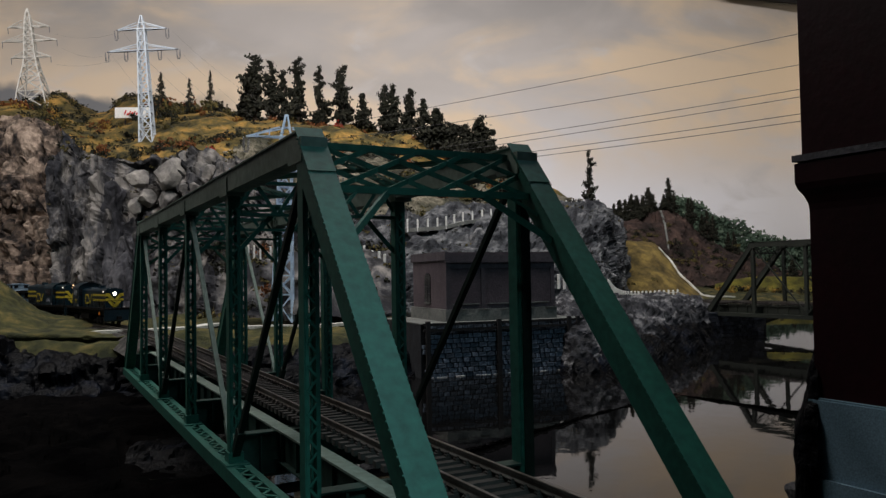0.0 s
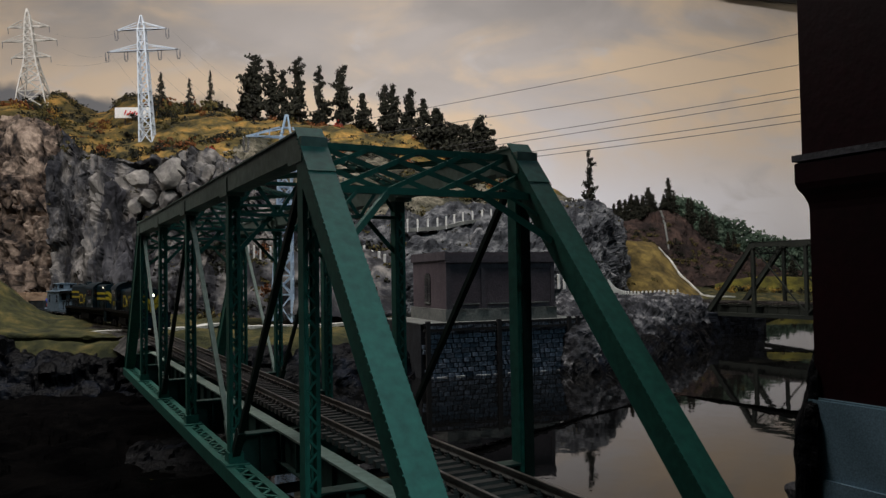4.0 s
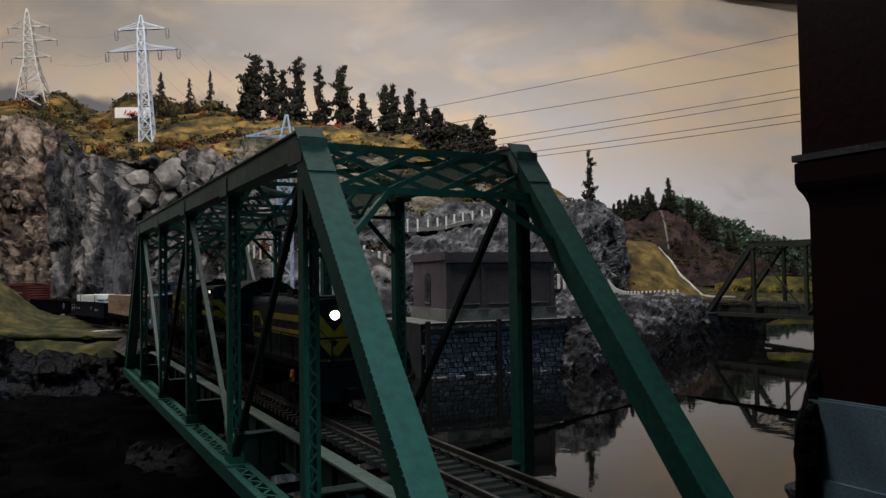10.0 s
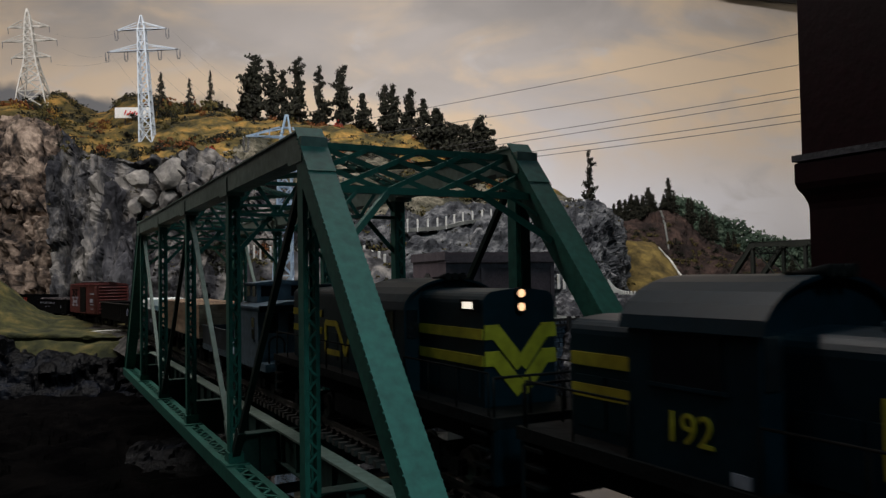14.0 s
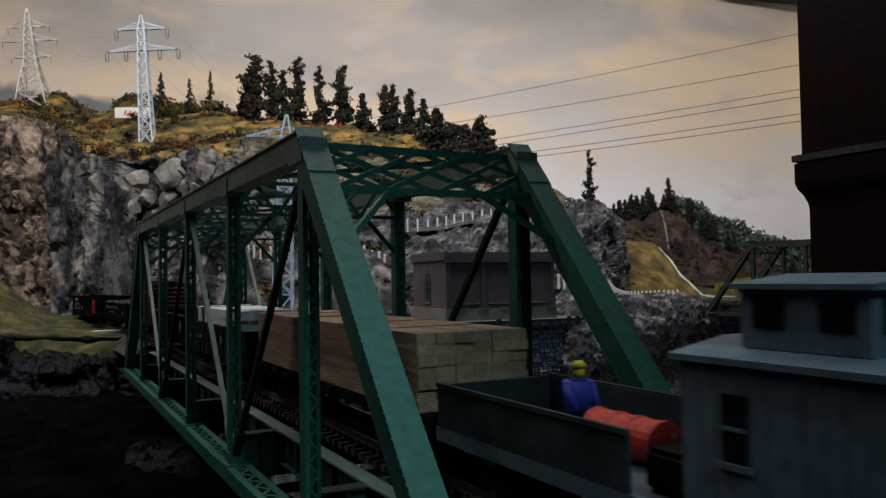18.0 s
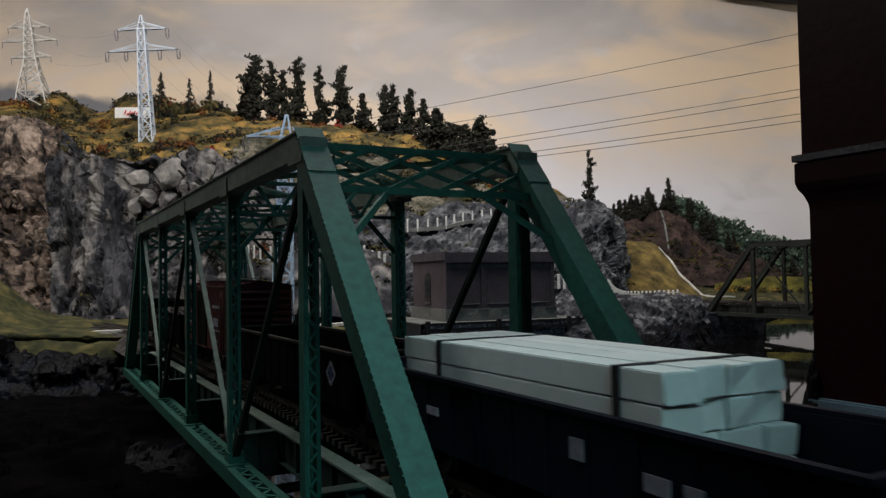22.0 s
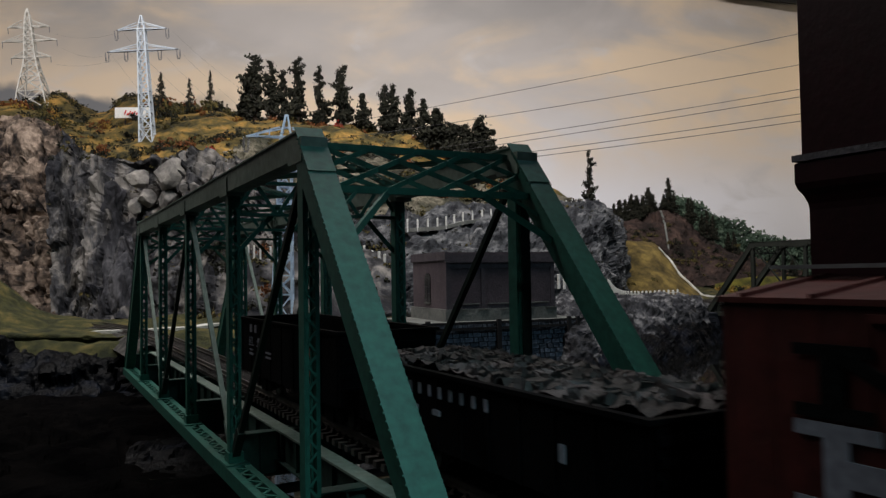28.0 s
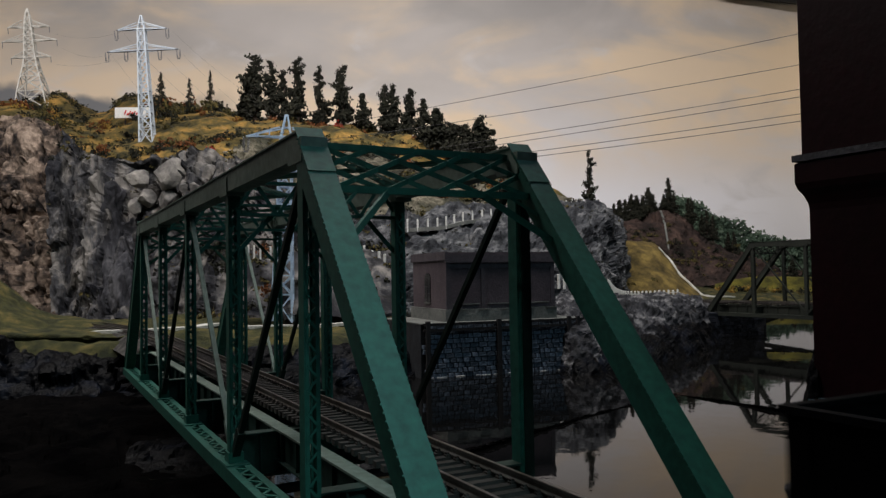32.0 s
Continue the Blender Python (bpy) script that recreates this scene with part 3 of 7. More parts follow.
slope("rocky_shore", [[(44.0, 63.7, -4.3), (42.9, 57.5, -5.4), (51.4, 59.8, -5.7), (61.3, 63.6, -4.8), (74.2, 70.5, -5.5), (85.2, 78.3, -6.9)],
                      [(46.4, 66.8, -0.6), (45.4, 60.5, -0.8), (55.4, 64.3, -0.9), (67.1, 69.5, -1.0), (80.2, 76.2, -2.1), (89.8, 82.5, -3.8)],
                      [(49.3, 70.8, 2.2), (49.1, 65.2, 2.2), (62.2, 71.9, 2.6), (74.3, 76.9, 2.9), (87.6, 83.5, 1.7), (97.5, 89.7, -1.2)],
                      [(57.0, 81.4, 3.9), (59.1, 78.0, 3.7), (73.0, 84.3, 3.7), (84.4, 87.4, 3.3), (98.2, 93.7, 2.4), (105.3, 96.9, 0.5)]],
      190, 90, 0.65, ROCK_SHORE, "tumbled grey rock shore by the water", "shore", 3.4, craggy=True, seed=29, shear=0.7, tall=0.9, bulge=0.35, fold=1.1)
# sheet along the shore's foot, dark with the shade of the undercut
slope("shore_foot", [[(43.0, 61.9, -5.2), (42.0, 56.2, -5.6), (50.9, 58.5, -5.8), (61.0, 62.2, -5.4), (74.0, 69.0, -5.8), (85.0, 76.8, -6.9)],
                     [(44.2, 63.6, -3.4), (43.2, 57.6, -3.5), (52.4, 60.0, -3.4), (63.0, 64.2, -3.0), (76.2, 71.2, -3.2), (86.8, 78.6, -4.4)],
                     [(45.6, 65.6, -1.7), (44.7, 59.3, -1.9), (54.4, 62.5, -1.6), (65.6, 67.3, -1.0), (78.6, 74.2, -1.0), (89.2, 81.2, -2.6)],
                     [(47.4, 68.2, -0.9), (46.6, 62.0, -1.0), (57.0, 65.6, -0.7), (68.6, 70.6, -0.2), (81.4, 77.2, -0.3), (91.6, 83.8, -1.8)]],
      150, 40, 0.5, ROCK_DARK, "wet black foot of the rock shore, undercut's shade in its colour", "shore", 2.4, craggy=True, seed=101, shear=0.8, fold=0.8)
slope("bank_far", [[(104, 88, -6), (116, 96, -6), (140, 104, -6), (190, 110, -6)], [(104, 89, -2.5), (116, 97, -2.5), (140, 105, -2.5), (190, 111, -2.5)], [(104, 92, 0.2), (116, 99, 0.2), (140, 108, 0.2), (190, 113, 0.2)], [(104, 112, 1.0), (116, 120, 1.0), (140, 125, 1.0), (190, 130, 1.0)]],
      80, 26, 0.6, EARTH_BROWN, "low brown river bank beyond the farther bridge", "bank", 3.0, craggy=True, seed=73)
slope("yellow_field", [[(167.4, 150.1, 2.3), (175.4, 145.9, 2.2), (191.5, 137.4, 1.9)], [(171.0, 152.6, 4.2), (178.7, 148.6, 4.3), (195.0, 140.0, 4.0)], [(175.2, 156.0, 5.9), (182.8, 152.0, 5.9), (199.5, 143.2, 5.8)], [(180.8, 161.0, 4.4), (188.6, 156.9, 4.3), (205.8, 147.9, 4.0)]],
      50, 24, 0.3, GRASS_YELLOW, "low field of yellow green grass", "field", 5.0, seed=79)
slope("yellow_meadow", [[(131.5, 120.7, 2.0), (136.1, 115.6, 2.0), (140.8, 110.1, 1.9), (145.1, 104.6, 1.8)], [(133.7, 122.7, 3.2), (138.3, 117.5, 3.9), (143.1, 111.9, 3.9), (147.4, 106.2, 3.8)],
                        [(135.9, 124.7, 4.4), (140.6, 119.5, 5.9), (145.4, 113.7, 6.0), (149.9, 108.0, 5.9)], [(139.5, 128.1, 4.0), (144.3, 122.8, 4.0), (149.2, 116.9, 3.9), (153.7, 111.1, 3.8)]],
      60, 20, 0.25, GRASS_LIME, "bright yellow green meadow at the foot of the brown hill", "field", 5.0, seed=80)
slope("land_east", [[(56.4, 77.3, 1.4), (70.3, 81.2, 3.1), (82.9, 85.9, 2.7), (100.3, 93.8, 1.8), (117.9, 95.9, 0.6), (140.1, 95.6, -0.1)],
                    [(74.8, 101.5, 1.8), (90.5, 104.5, 3.5), (104.5, 108.4, 3.3), (119.4, 112.0, 2.7), (134.5, 109.7, 2.3), (153.8, 105.2, 1.9)],
                    [(105.3, 141.9, 5.4), (124.3, 143.2, 5.1), (136.9, 142.2, 4.8), (146.2, 137.4, 4.4), (161.9, 132.5, 3.5), (181.2, 124.7, 3.1)]],
      60, 40, 0.6, GRASS_GREEN, "flat grassy land beyond the shore", "land", 6.0, seed=31)
slope("yellow_hill", [[(88.1, 105.8, 2.4), (92.5, 103.5, 2.9), (98.8, 102.5, 2.7), (109.2, 103.7, 2.8)],
                      [(93.4, 111.8, 9.0), (98.0, 109.4, 8.4), (104.0, 108.5, 7.7), (112.2, 108.9, 4.7)],
                      [(99.4, 119.7, 14.1), (104.3, 117.2, 14.0), (110.1, 116.4, 13.2), (116.5, 115.6, 6.4)],
                      [(107.3, 129.3, 11.9), (112.5, 126.5, 11.8), (118.6, 125.6, 10.5), (123.9, 123.1, 3.7)]],
      50, 36, 0.5, GRASS_YELLOW, "steep little hill of dry yellow grass", "hill", 5.0, seed=37)
slope("brown_hill", [[(110.1, 135.0, 2.6), (120.9, 129.3, 3.1), (132.0, 125.7, 3.3), (143.3, 122.0, 4.0), (157.3, 116.9, 3.5)],
                     [(116.5, 142.4, 13.8), (127.9, 136.4, 15.0), (139.5, 132.7, 12.0), (151.4, 128.8, 8.2), (166.1, 123.5, 5.2)],
                     [(121.7, 150.8, 20.1), (131.0, 145.8, 21.7), (139.1, 143.8, 23.7), (148.6, 141.2, 17.6), (159.8, 137.9, 12.1), (174.8, 130.2, 6.6)],
                     [(132.0, 163.5, 17.9), (142.0, 158.2, 20.9), (149.1, 154.4, 21.6), (159.3, 151.5, 15.9), (169.4, 146.4, 10.0), (185.3, 138.3, 4.0)]],
      70, 44, 1.0, EARTH_BROWN, "scrubby hillside of bare brown earth", "hill", 6.0, craggy=True, seed=41, chip=0.2)


def valance():
    line = smoothline([(185.2, 167.7, 6.0), (192.6, 164.7, 5.9), (227.5, 153.4, 5.3), (291.5, 117.6, 4.1), (306.8, 40.6, 3.3)], 30)
    bm = fresh()
    rows = [[bm.verts.new((p.x, p.y - o, z - (0.2 * k if z < 120 else 0))) for o, z in ((0, 98.6), (0, 128), (1.0, 128), (1.0, 98.6))] for k, p in enumerate(line)]
    for a, b in zip(rows, rows[1:]):
        for k in range(4):
            bm.faces.new((a[k], b[k], b[(k + 1) % 4], a[(k + 1) % 4]))
    bm.faces.new(rows[0][::-1])
    bm.faces.new(rows[-1])
    tagged(part("valance", bm, BLACK), "black fascia board along the top of the backdrop", "fascia", "", "structure")


valance()


def near_bank():
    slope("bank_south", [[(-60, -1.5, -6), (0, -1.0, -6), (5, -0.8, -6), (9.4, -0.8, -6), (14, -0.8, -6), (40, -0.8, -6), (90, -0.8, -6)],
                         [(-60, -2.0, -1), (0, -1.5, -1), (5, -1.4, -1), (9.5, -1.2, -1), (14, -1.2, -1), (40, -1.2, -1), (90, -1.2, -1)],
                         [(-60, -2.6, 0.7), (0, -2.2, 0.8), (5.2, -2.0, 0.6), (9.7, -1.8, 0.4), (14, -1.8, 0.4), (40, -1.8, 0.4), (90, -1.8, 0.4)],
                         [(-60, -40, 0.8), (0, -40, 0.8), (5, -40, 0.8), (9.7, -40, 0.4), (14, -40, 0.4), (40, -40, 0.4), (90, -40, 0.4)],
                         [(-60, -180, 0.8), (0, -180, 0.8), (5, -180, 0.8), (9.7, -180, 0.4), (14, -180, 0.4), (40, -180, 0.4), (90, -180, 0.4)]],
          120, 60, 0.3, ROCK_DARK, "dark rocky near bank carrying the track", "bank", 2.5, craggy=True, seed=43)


near_bank()


# ---- the truss bridge ----
PANEL = [9.67 * k for k in range(7)]
HALF, TOP, CH = 3.62, 11.21, 0.35


def laced_post(bm, x, y, z0, z1, w=0.4, d=0.5):
    """Two flanged channels with zigzag lacing between them, fore and aft."""
    for s in (-1, 1):
        box(bm, x + s * w / 2 - 0.035, x + s * w / 2 + 0.035, y - d / 2, y + d / 2, z0, z1)
        for k in (-1, 1):
            xa, xb = sorted((x + s * w / 2, x + s * (w / 2 - 0.1)))
            box(bm, xa, xb, y + k * d / 2 - 0.035, y + k * d / 2 + 0.035, z0, z1)
    n = max(4, round((z1 - z0) / 0.34))
    for i in range(n):
        a, b = z0 + (z1 - z0) * i / n, z0 + (z1 - z0) * (i + 1) / n
        s = 1 if i % 2 else -1
        for k in (-1, 1):
            s2 = s * k
            beam(bm, (x - s2 * 0.15, y + k * (d / 2 + 0.05), a), (x + s2 * 0.15, y + k * (d / 2 + 0.05), b), 0.04, 0.07, (0, 1, 0))
    for z in (z0, z1 - 0.5):
        for k in (-1, 1):
            box(bm, x - w / 2, x + w / 2, y + k * d / 2 - 0.05, y + k * d / 2 + 0.05, z, z + 0.5)


def lattice(bm, a, b, h, bays, flange=0.16, thick=0.1):
    """A lattice strut from a to b, h deep, with crossed bars."""
    a, b = Vector(a), Vector(b)
    up = Vector(h)
    for o in (Vector(), up):
        beam(bm, a + o, b + o, flange, flange)
    for i in range(bays):
        p, q = a.lerp(b, i / bays), a.lerp(b, (i + 1) / bays)
        beam(bm, p, q + up, thick * 0.5, thick)
        beam(bm, p + up, q, thick * 0.5, thick)


def rivets(bm, a, b, n, normal, r=0.026):
    a, b, nn = Vector(a), Vector(b), Vector(normal).normalized()
    for i in range(n):
        p = a.lerp(b, (i + 0.5) / n)
        rod(bm, p - nn * 0.02, p + nn * 0.03, r, r * 0.55, 6)


def truss_bridge(m, paint, dull, dark, shade_paint, label, group):
    t = thing("truss_bridge", label, "railway bridge", m, group)
    far = len(PANEL) - 1
    for s in (-1, 1):
        x = s * HALF
        bm = fresh()
        box(bm, x - CH, x + CH, PANEL[1] - 0.2, PANEL[far - 1] + 0.2, TOP - 0.37, TOP + 0.37)
        box(bm, x - CH - 0.06, x + CH + 0.06, PANEL[1] - 0.2, PANEL[far - 1] + 0.2, TOP + 0.37, TOP + 0.43)
        for y in PANEL[1:far]:
            box(bm, x - CH - 0.04, x + CH + 0.04, y - 0.65, y + 0.65, TOP - 0.5, TOP + 0.2)
        part("top_chord", bm, [dull], t, "box top chord in dull pale green")
        bm = fresh()
        for k in (-1, 1):
            box(bm, x + k * 0.42 - 0.06, x + k * 0.42 + 0.06, PANEL[0] - 0.4, PANEL[far] + 0.4, -0.42, 0.1)
            box(bm, x + k * 0.34 - 0.14, x + k * 0.34 + 0.14, PANEL[0] - 0.4, PANEL[far] + 0.4, 0.1, 0.15)
        n = 110
        for i in range(n):
            y0, y1 = PANEL[far] * i / n, PANEL[far] * (i + 1) / n
            d = 0.22 if i % 2 else -0.22
            beam(bm, (x - d, y0, 0.13), (x + d, y1, 0.13), 0.12, 0.04)
        box(bm, x - 0.36, x + 0.36, PANEL[0], PANEL[far], -0.42, -0.36)
        part("bottom_chord", bm, paint, t)
        for k, (y0, y1) in enumerate(((PANEL[0], PANEL[1]), (PANEL[far], PANEL[far - 1]))):
            bm = fresh()
            a, b = Vector((x, y0, 0)), Vector((x, y1, TOP))
            beam(bm, a, b, 2 * CH, 0.72, (1, 0, 0))
            d = (b - a).normalized()
            up = Vector((1, 0, 0)).cross(d)
            up = up if up.z > 0 else -up
            beam(bm, a + up * 0.38, b + up * 0.38, 2 * CH + 0.1, 0.05, (1, 0, 0))
            beam(bm, a - d * 0.2 + up * 0.42, a + d * 1.6 + up * 0.42, 2 * CH + 0.14, 0.04, (1, 0, 0))
            beam(bm, b - d * 1.5 + up * 0.42, b + d * 0.35 + up * 0.42, 2 * CH + 0.12, 0.04, (1, 0, 0))
            post = part("end_post", bm, paint, t)
            bm = fresh()
            for e in (-1, 1):
                edge = Vector((e * (CH + 0.05), 0, 0)) + up * 0.37
                rivets(bm, a + edge, b + edge, 70, (e, 0, 0), 0.04)
            tagged(part("rivet_row", bm, paint, post), kind="stuff")
        for y in PANEL[1:far]:
            bm = fresh()
            laced_post(bm, x, y, 0.1, TOP - 0.5)
            post = part("laced_post", bm, paint, t)
            # added plate: its dark green stands for the shade on this post
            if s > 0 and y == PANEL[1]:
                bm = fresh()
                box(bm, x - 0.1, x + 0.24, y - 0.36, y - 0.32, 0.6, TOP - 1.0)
                part("cover_plate", bm, dark, post, "dark plate carrying the shade on this post")
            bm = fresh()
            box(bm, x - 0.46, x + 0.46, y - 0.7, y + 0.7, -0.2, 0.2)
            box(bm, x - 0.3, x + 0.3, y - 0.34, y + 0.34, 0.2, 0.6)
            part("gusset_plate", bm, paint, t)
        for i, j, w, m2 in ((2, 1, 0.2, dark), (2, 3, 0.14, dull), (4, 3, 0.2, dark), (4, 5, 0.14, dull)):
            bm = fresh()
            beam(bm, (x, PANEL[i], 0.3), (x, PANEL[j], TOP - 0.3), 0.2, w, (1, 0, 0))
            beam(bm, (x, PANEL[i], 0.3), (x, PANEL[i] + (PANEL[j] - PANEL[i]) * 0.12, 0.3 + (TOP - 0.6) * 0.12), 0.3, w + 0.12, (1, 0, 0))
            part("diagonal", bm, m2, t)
    for y in PANEL:
        bm = fresh()
        box(bm, -HALF, HALF, y - 0.05, y + 0.05, -0.5, 1.25)
        for z in (-0.5, 1.2):
            box(bm, -HALF + 0.2, HALF - 0.2, y - 0.3, y + 0.3, z, z + 0.07)
        for x in (-2.6, -0.9, 0.9, 2.6):
            box(bm, x - 0.04, x + 0.04, y - 0.26, y + 0.26, -0.4, 1.2)
        # the shade below the deck is in the floor beams' darker green
        part("floor_beam", bm, shade_paint, t)
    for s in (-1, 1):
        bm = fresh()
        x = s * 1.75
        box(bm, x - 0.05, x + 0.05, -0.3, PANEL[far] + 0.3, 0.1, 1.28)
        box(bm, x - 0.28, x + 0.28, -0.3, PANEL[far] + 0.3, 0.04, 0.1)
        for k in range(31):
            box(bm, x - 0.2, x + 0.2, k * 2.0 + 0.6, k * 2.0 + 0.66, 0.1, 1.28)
        # stringer webs carry painted shade too, the right one darkest
        beam_part = part("stringer", bm, dark if s > 0 else shade_paint, t)
        # paler flange: the light on its top is put into the colour
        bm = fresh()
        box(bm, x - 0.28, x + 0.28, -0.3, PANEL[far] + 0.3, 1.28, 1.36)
        part("top_flange", bm, dark if s > 0 else dull, beam_part, "top flange in paler green for the light on it")
    # portals, sway struts and top laterals
    for y0, y1 in ((PANEL[0], PANEL[1]), (PANEL[far], PANEL[far - 1])):
        bm = fresh()
        a, b = Vector((0, y0, 0)), Vector((0, y1, TOP))
        d = (b - a).normalized()
        w = HALF - CH
        top, low = b + d * 0.1, b - d * 1.75
        for p in (top, low):
            beam(bm, p + Vector((-w, 0, 0)), p + Vector((w, 0, 0)), 0.2, 0.2)
        n = 4
        for k in range(-1, n):
            u, v = -w + 2 * w * k / n, -w + 2 * w * (k + 2) / n
            for p, q in ((low, top), (top, low)):
                c0, c1 = p + Vector((u, 0, 0)), q + Vector((v, 0, 0))
                if u < -w:
                    c0 = c0.lerp(c1, 0.5)
                if v > w:
                    c1 = c0.lerp(c1, 0.5)
                beam(bm, c0, c1, 0.06, 0.15)
        for e in (-1, 1):
            beam(bm, b - d * 1.7 + Vector((e * (w - 1.75), 0, 0)), b - d * 3.7 + Vector((e * w, 0, 0)), 0.1, 0.2)
            beam(bm, b - d * 1.7 + Vector((e * (w - 0.8), 0, 0)), b - d * 2.6 + Vector((e * w, 0, 0)), 0.06, 0.1)
        part("portal_frame", bm, paint, t)
    for y in PANEL[2:far - 1]:
        bm = fresh()
        for z in (TOP + 0.1, TOP - 1.2):
            beam(bm, (-HALF, y, z), (HALF, y, z), 0.4, 0.12, (0, 1, 0))
        for k in range(8):
            u, v = -HALF + k * HALF / 4, -HALF + (k + 1) * HALF / 4
            beam(bm, (u, y, TOP + 0.1 if k % 2 else TOP - 1.2), (v, y, TOP - 1.2 if k % 2 else TOP + 0.1), 0.08, 0.14)
        for e in (-1, 1):
            beam(bm, (e * (HALF - 1.6), y, TOP - 1.2), (e * HALF, y, TOP - 2.9), 0.1, 0.18)
        part("sway_frame", bm, paint, t)
    for i in range(1, far - 1):
        for e in (-1, 1):
            bm = fresh()
            a, b = Vector((-e * HALF, PANEL[i], TOP + 0.15)), Vector((e * HALF, PANEL[i + 1], TOP + 0.15))
            side = (b - a).cross(Vector((0, 0, 1))).normalized() * 0.2
            for o in (-1, 1):
                beam(bm, a + side * o, b + side * o, 0.09, 0.12)
            n = 16
            for k in range(n):
                f = 1 if k % 2 else -1
                beam(bm, a.lerp(b, k / n) + side * f, a.lerp(b, (k + 1) / n) - side * f, 0.07, 0.05)
            part("top_lateral", bm, paint, t)
    return t


BRIDGE = truss_bridge(cm(-0.12, 0, 0), GREEN, GREEN_DULL, GREEN_DARK, GREEN_SHADED, "green plastic through-truss railway bridge with laced posts and riveted end posts", "truss bridges")

# ---- the track ----
BALLAST = mat("grey_ballast", (0.015, 0.015, 0.015), (0.11, 0.105, 0.1), (0.045, 0.043, 0.04), fine=80, coarse=9, rough=0.95, bump=0.8)
RAIL_Z, CURVE, RAD, CURVE2, RAD2 = 2.05, 63.0, 182.0, 140.0, 80.0


def on_track(s):
    """Place and heading (radians to the west of the bridge's line) s centimetres along the track."""
    if s <= CURVE:
        return Vector((0, s, 0)), 0.0
    a = (min(s, CURVE2) - CURVE) / RAD
    p = Vector((-RAD * (1 - math.cos(a)), CURVE + RAD * math.sin(a), 0))
    if s > CURVE2:
        b = a + (s - CURVE2) / RAD2
        p = p + Vector((-RAD2 * (math.cos(a) - math.cos(b)), RAD2 * (math.sin(b) - math.sin(a)), 0))
        a = b
    return p, a


def track():
    t = thing("track", "single HO track with brown ties and steel rails", "railway track", None, "", "structure")
    for side in (-1, 1):
        bm = fresh()
        stops = [-175 + 4.0 * k for k in range(44)] + [4.0 * k for k in range(1, 17)] + [64 + 2.0 * k for k in range(1, 95)]
        prof = ((-0.13, 0), (0.13, 0), (0.13, 0.03), (0.03, 0.06), (0.03, 0.16), (0.055, 0.18), (0.055, 0.25), (-0.055, 0.25), (-0.055, 0.18), (-0.03, 0.16), (-0.03, 0.06), (-0.13, 0.03))
        rings = []
        for s in stops:
            p, a = on_track(s)
            n = Vector((math.cos(a), math.sin(a), 0))
            rings.append([bm.verts.new(p + n * (side * 0.88 + x) + Vector((0, 0, RAIL_Z - 0.25 + z))) for x, z in prof])
        for r, q in zip(rings, rings[1:]):
            for k in range(len(prof)):
                bm.faces.new((r[k], r[(k + 1) % len(prof)], q[(k + 1) % len(prof)], q[k]))
        part("rail", bm, RAIL, t)
    bm = fresh()
    box(bm, -1.5, 1.5, -0.14, 0.14, 0, 0.2)
    for side in (-1, 1):
        box(bm, side * 0.88 - 0.26, side * 0.88 + 0.26, -0.1, 0.1, 0.2, 0.26)
        box(bm, side * 0.88 - 0.22, side * 0.88 - 0.12, -0.05, 0.05, 0.26, 0.32)
    first = part("tie", bm, TIE, t)
    first.matrix_basis = cm(0, -30, RAIL_Z - 0.5)
    for k in range(1, 240):
        p, a = on_track(-30 + 0.62 * k)
        again(first, p.x, p.y, RAIL_Z - 0.5 - (0.0 if p.y < 62 else 0.02), t, math.degrees(a))
    bm = fresh()
    for s in range(62, 250, 2):
        p, a = on_track(s)
        q, b = on_track(s + 2)
        n, o = Vector((math.cos(a), math.sin(a), 0)), Vector((math.cos(b), math.sin(b), 0))
        z = Vector((0, 0, RAIL_Z - 0.42))
        v = [bm.verts.new(c) for c in (p - n * 2.0 + z, p + n * 2.0 + z, q + o * 2.0 + z, q - o * 2.0 + z)]
        w = [bm.verts.new(c) for c in (p - n * 3.4 + z - Vector((0, 0, 1.2)), p + n * 3.4 + z - Vector((0, 0, 1.2)), q + o * 3.4 + z - Vector((0, 0, 1.2)), q - o * 3.4 + z - Vector((0, 0, 1.2)))]
        bm.faces.new(v)
        bm.faces.new((w[0], v[0], v[3], w[3]))
        bm.faces.new((v[1], w[1], w[2], v[2]))
    tagged(part("ballast", bm, BALLAST, t), kind="stuff")


track()


def embankment():
    """Plain filled ground that carries the track beyond the curve."""
    bm = fresh()
    prev = None
    for s in range(128, 256, 3):
        p, a = on_track(s)
        n = Vector((math.cos(a), math.sin(a), 0))
        row = [bm.verts.new(Vector((c.x, c.y, z))) for c, z in ((p - n * 14, -6), (p - n * 4.5, 0.3), (p + n * 4.5, 0.3), (p + n * 14, -6))]
        if prev:
            for i in range(3):
                bm.faces.new((prev[i], prev[i + 1], row[i + 1], row[i]))
        prev = row
    tagged(part("ground_west", bm, GRASS_GREEN), "grassy embankment under the track beyond the curve", "embankment", "", "structure")


embankment()

# the second bridge, parallel and downstream, with its own track
SECOND = copy_thing(BRIDGE, cm(95.6, 85.3, 0.4, 0, 0, 180))
for ob in SECOND.children_recursive:
    ob.material_slots[0].link = "OBJECT"
    ob.material_slots[0].material = GREEN_OLIVE
tagged(SECOND, "dull green through-truss railway bridge farther down the river")


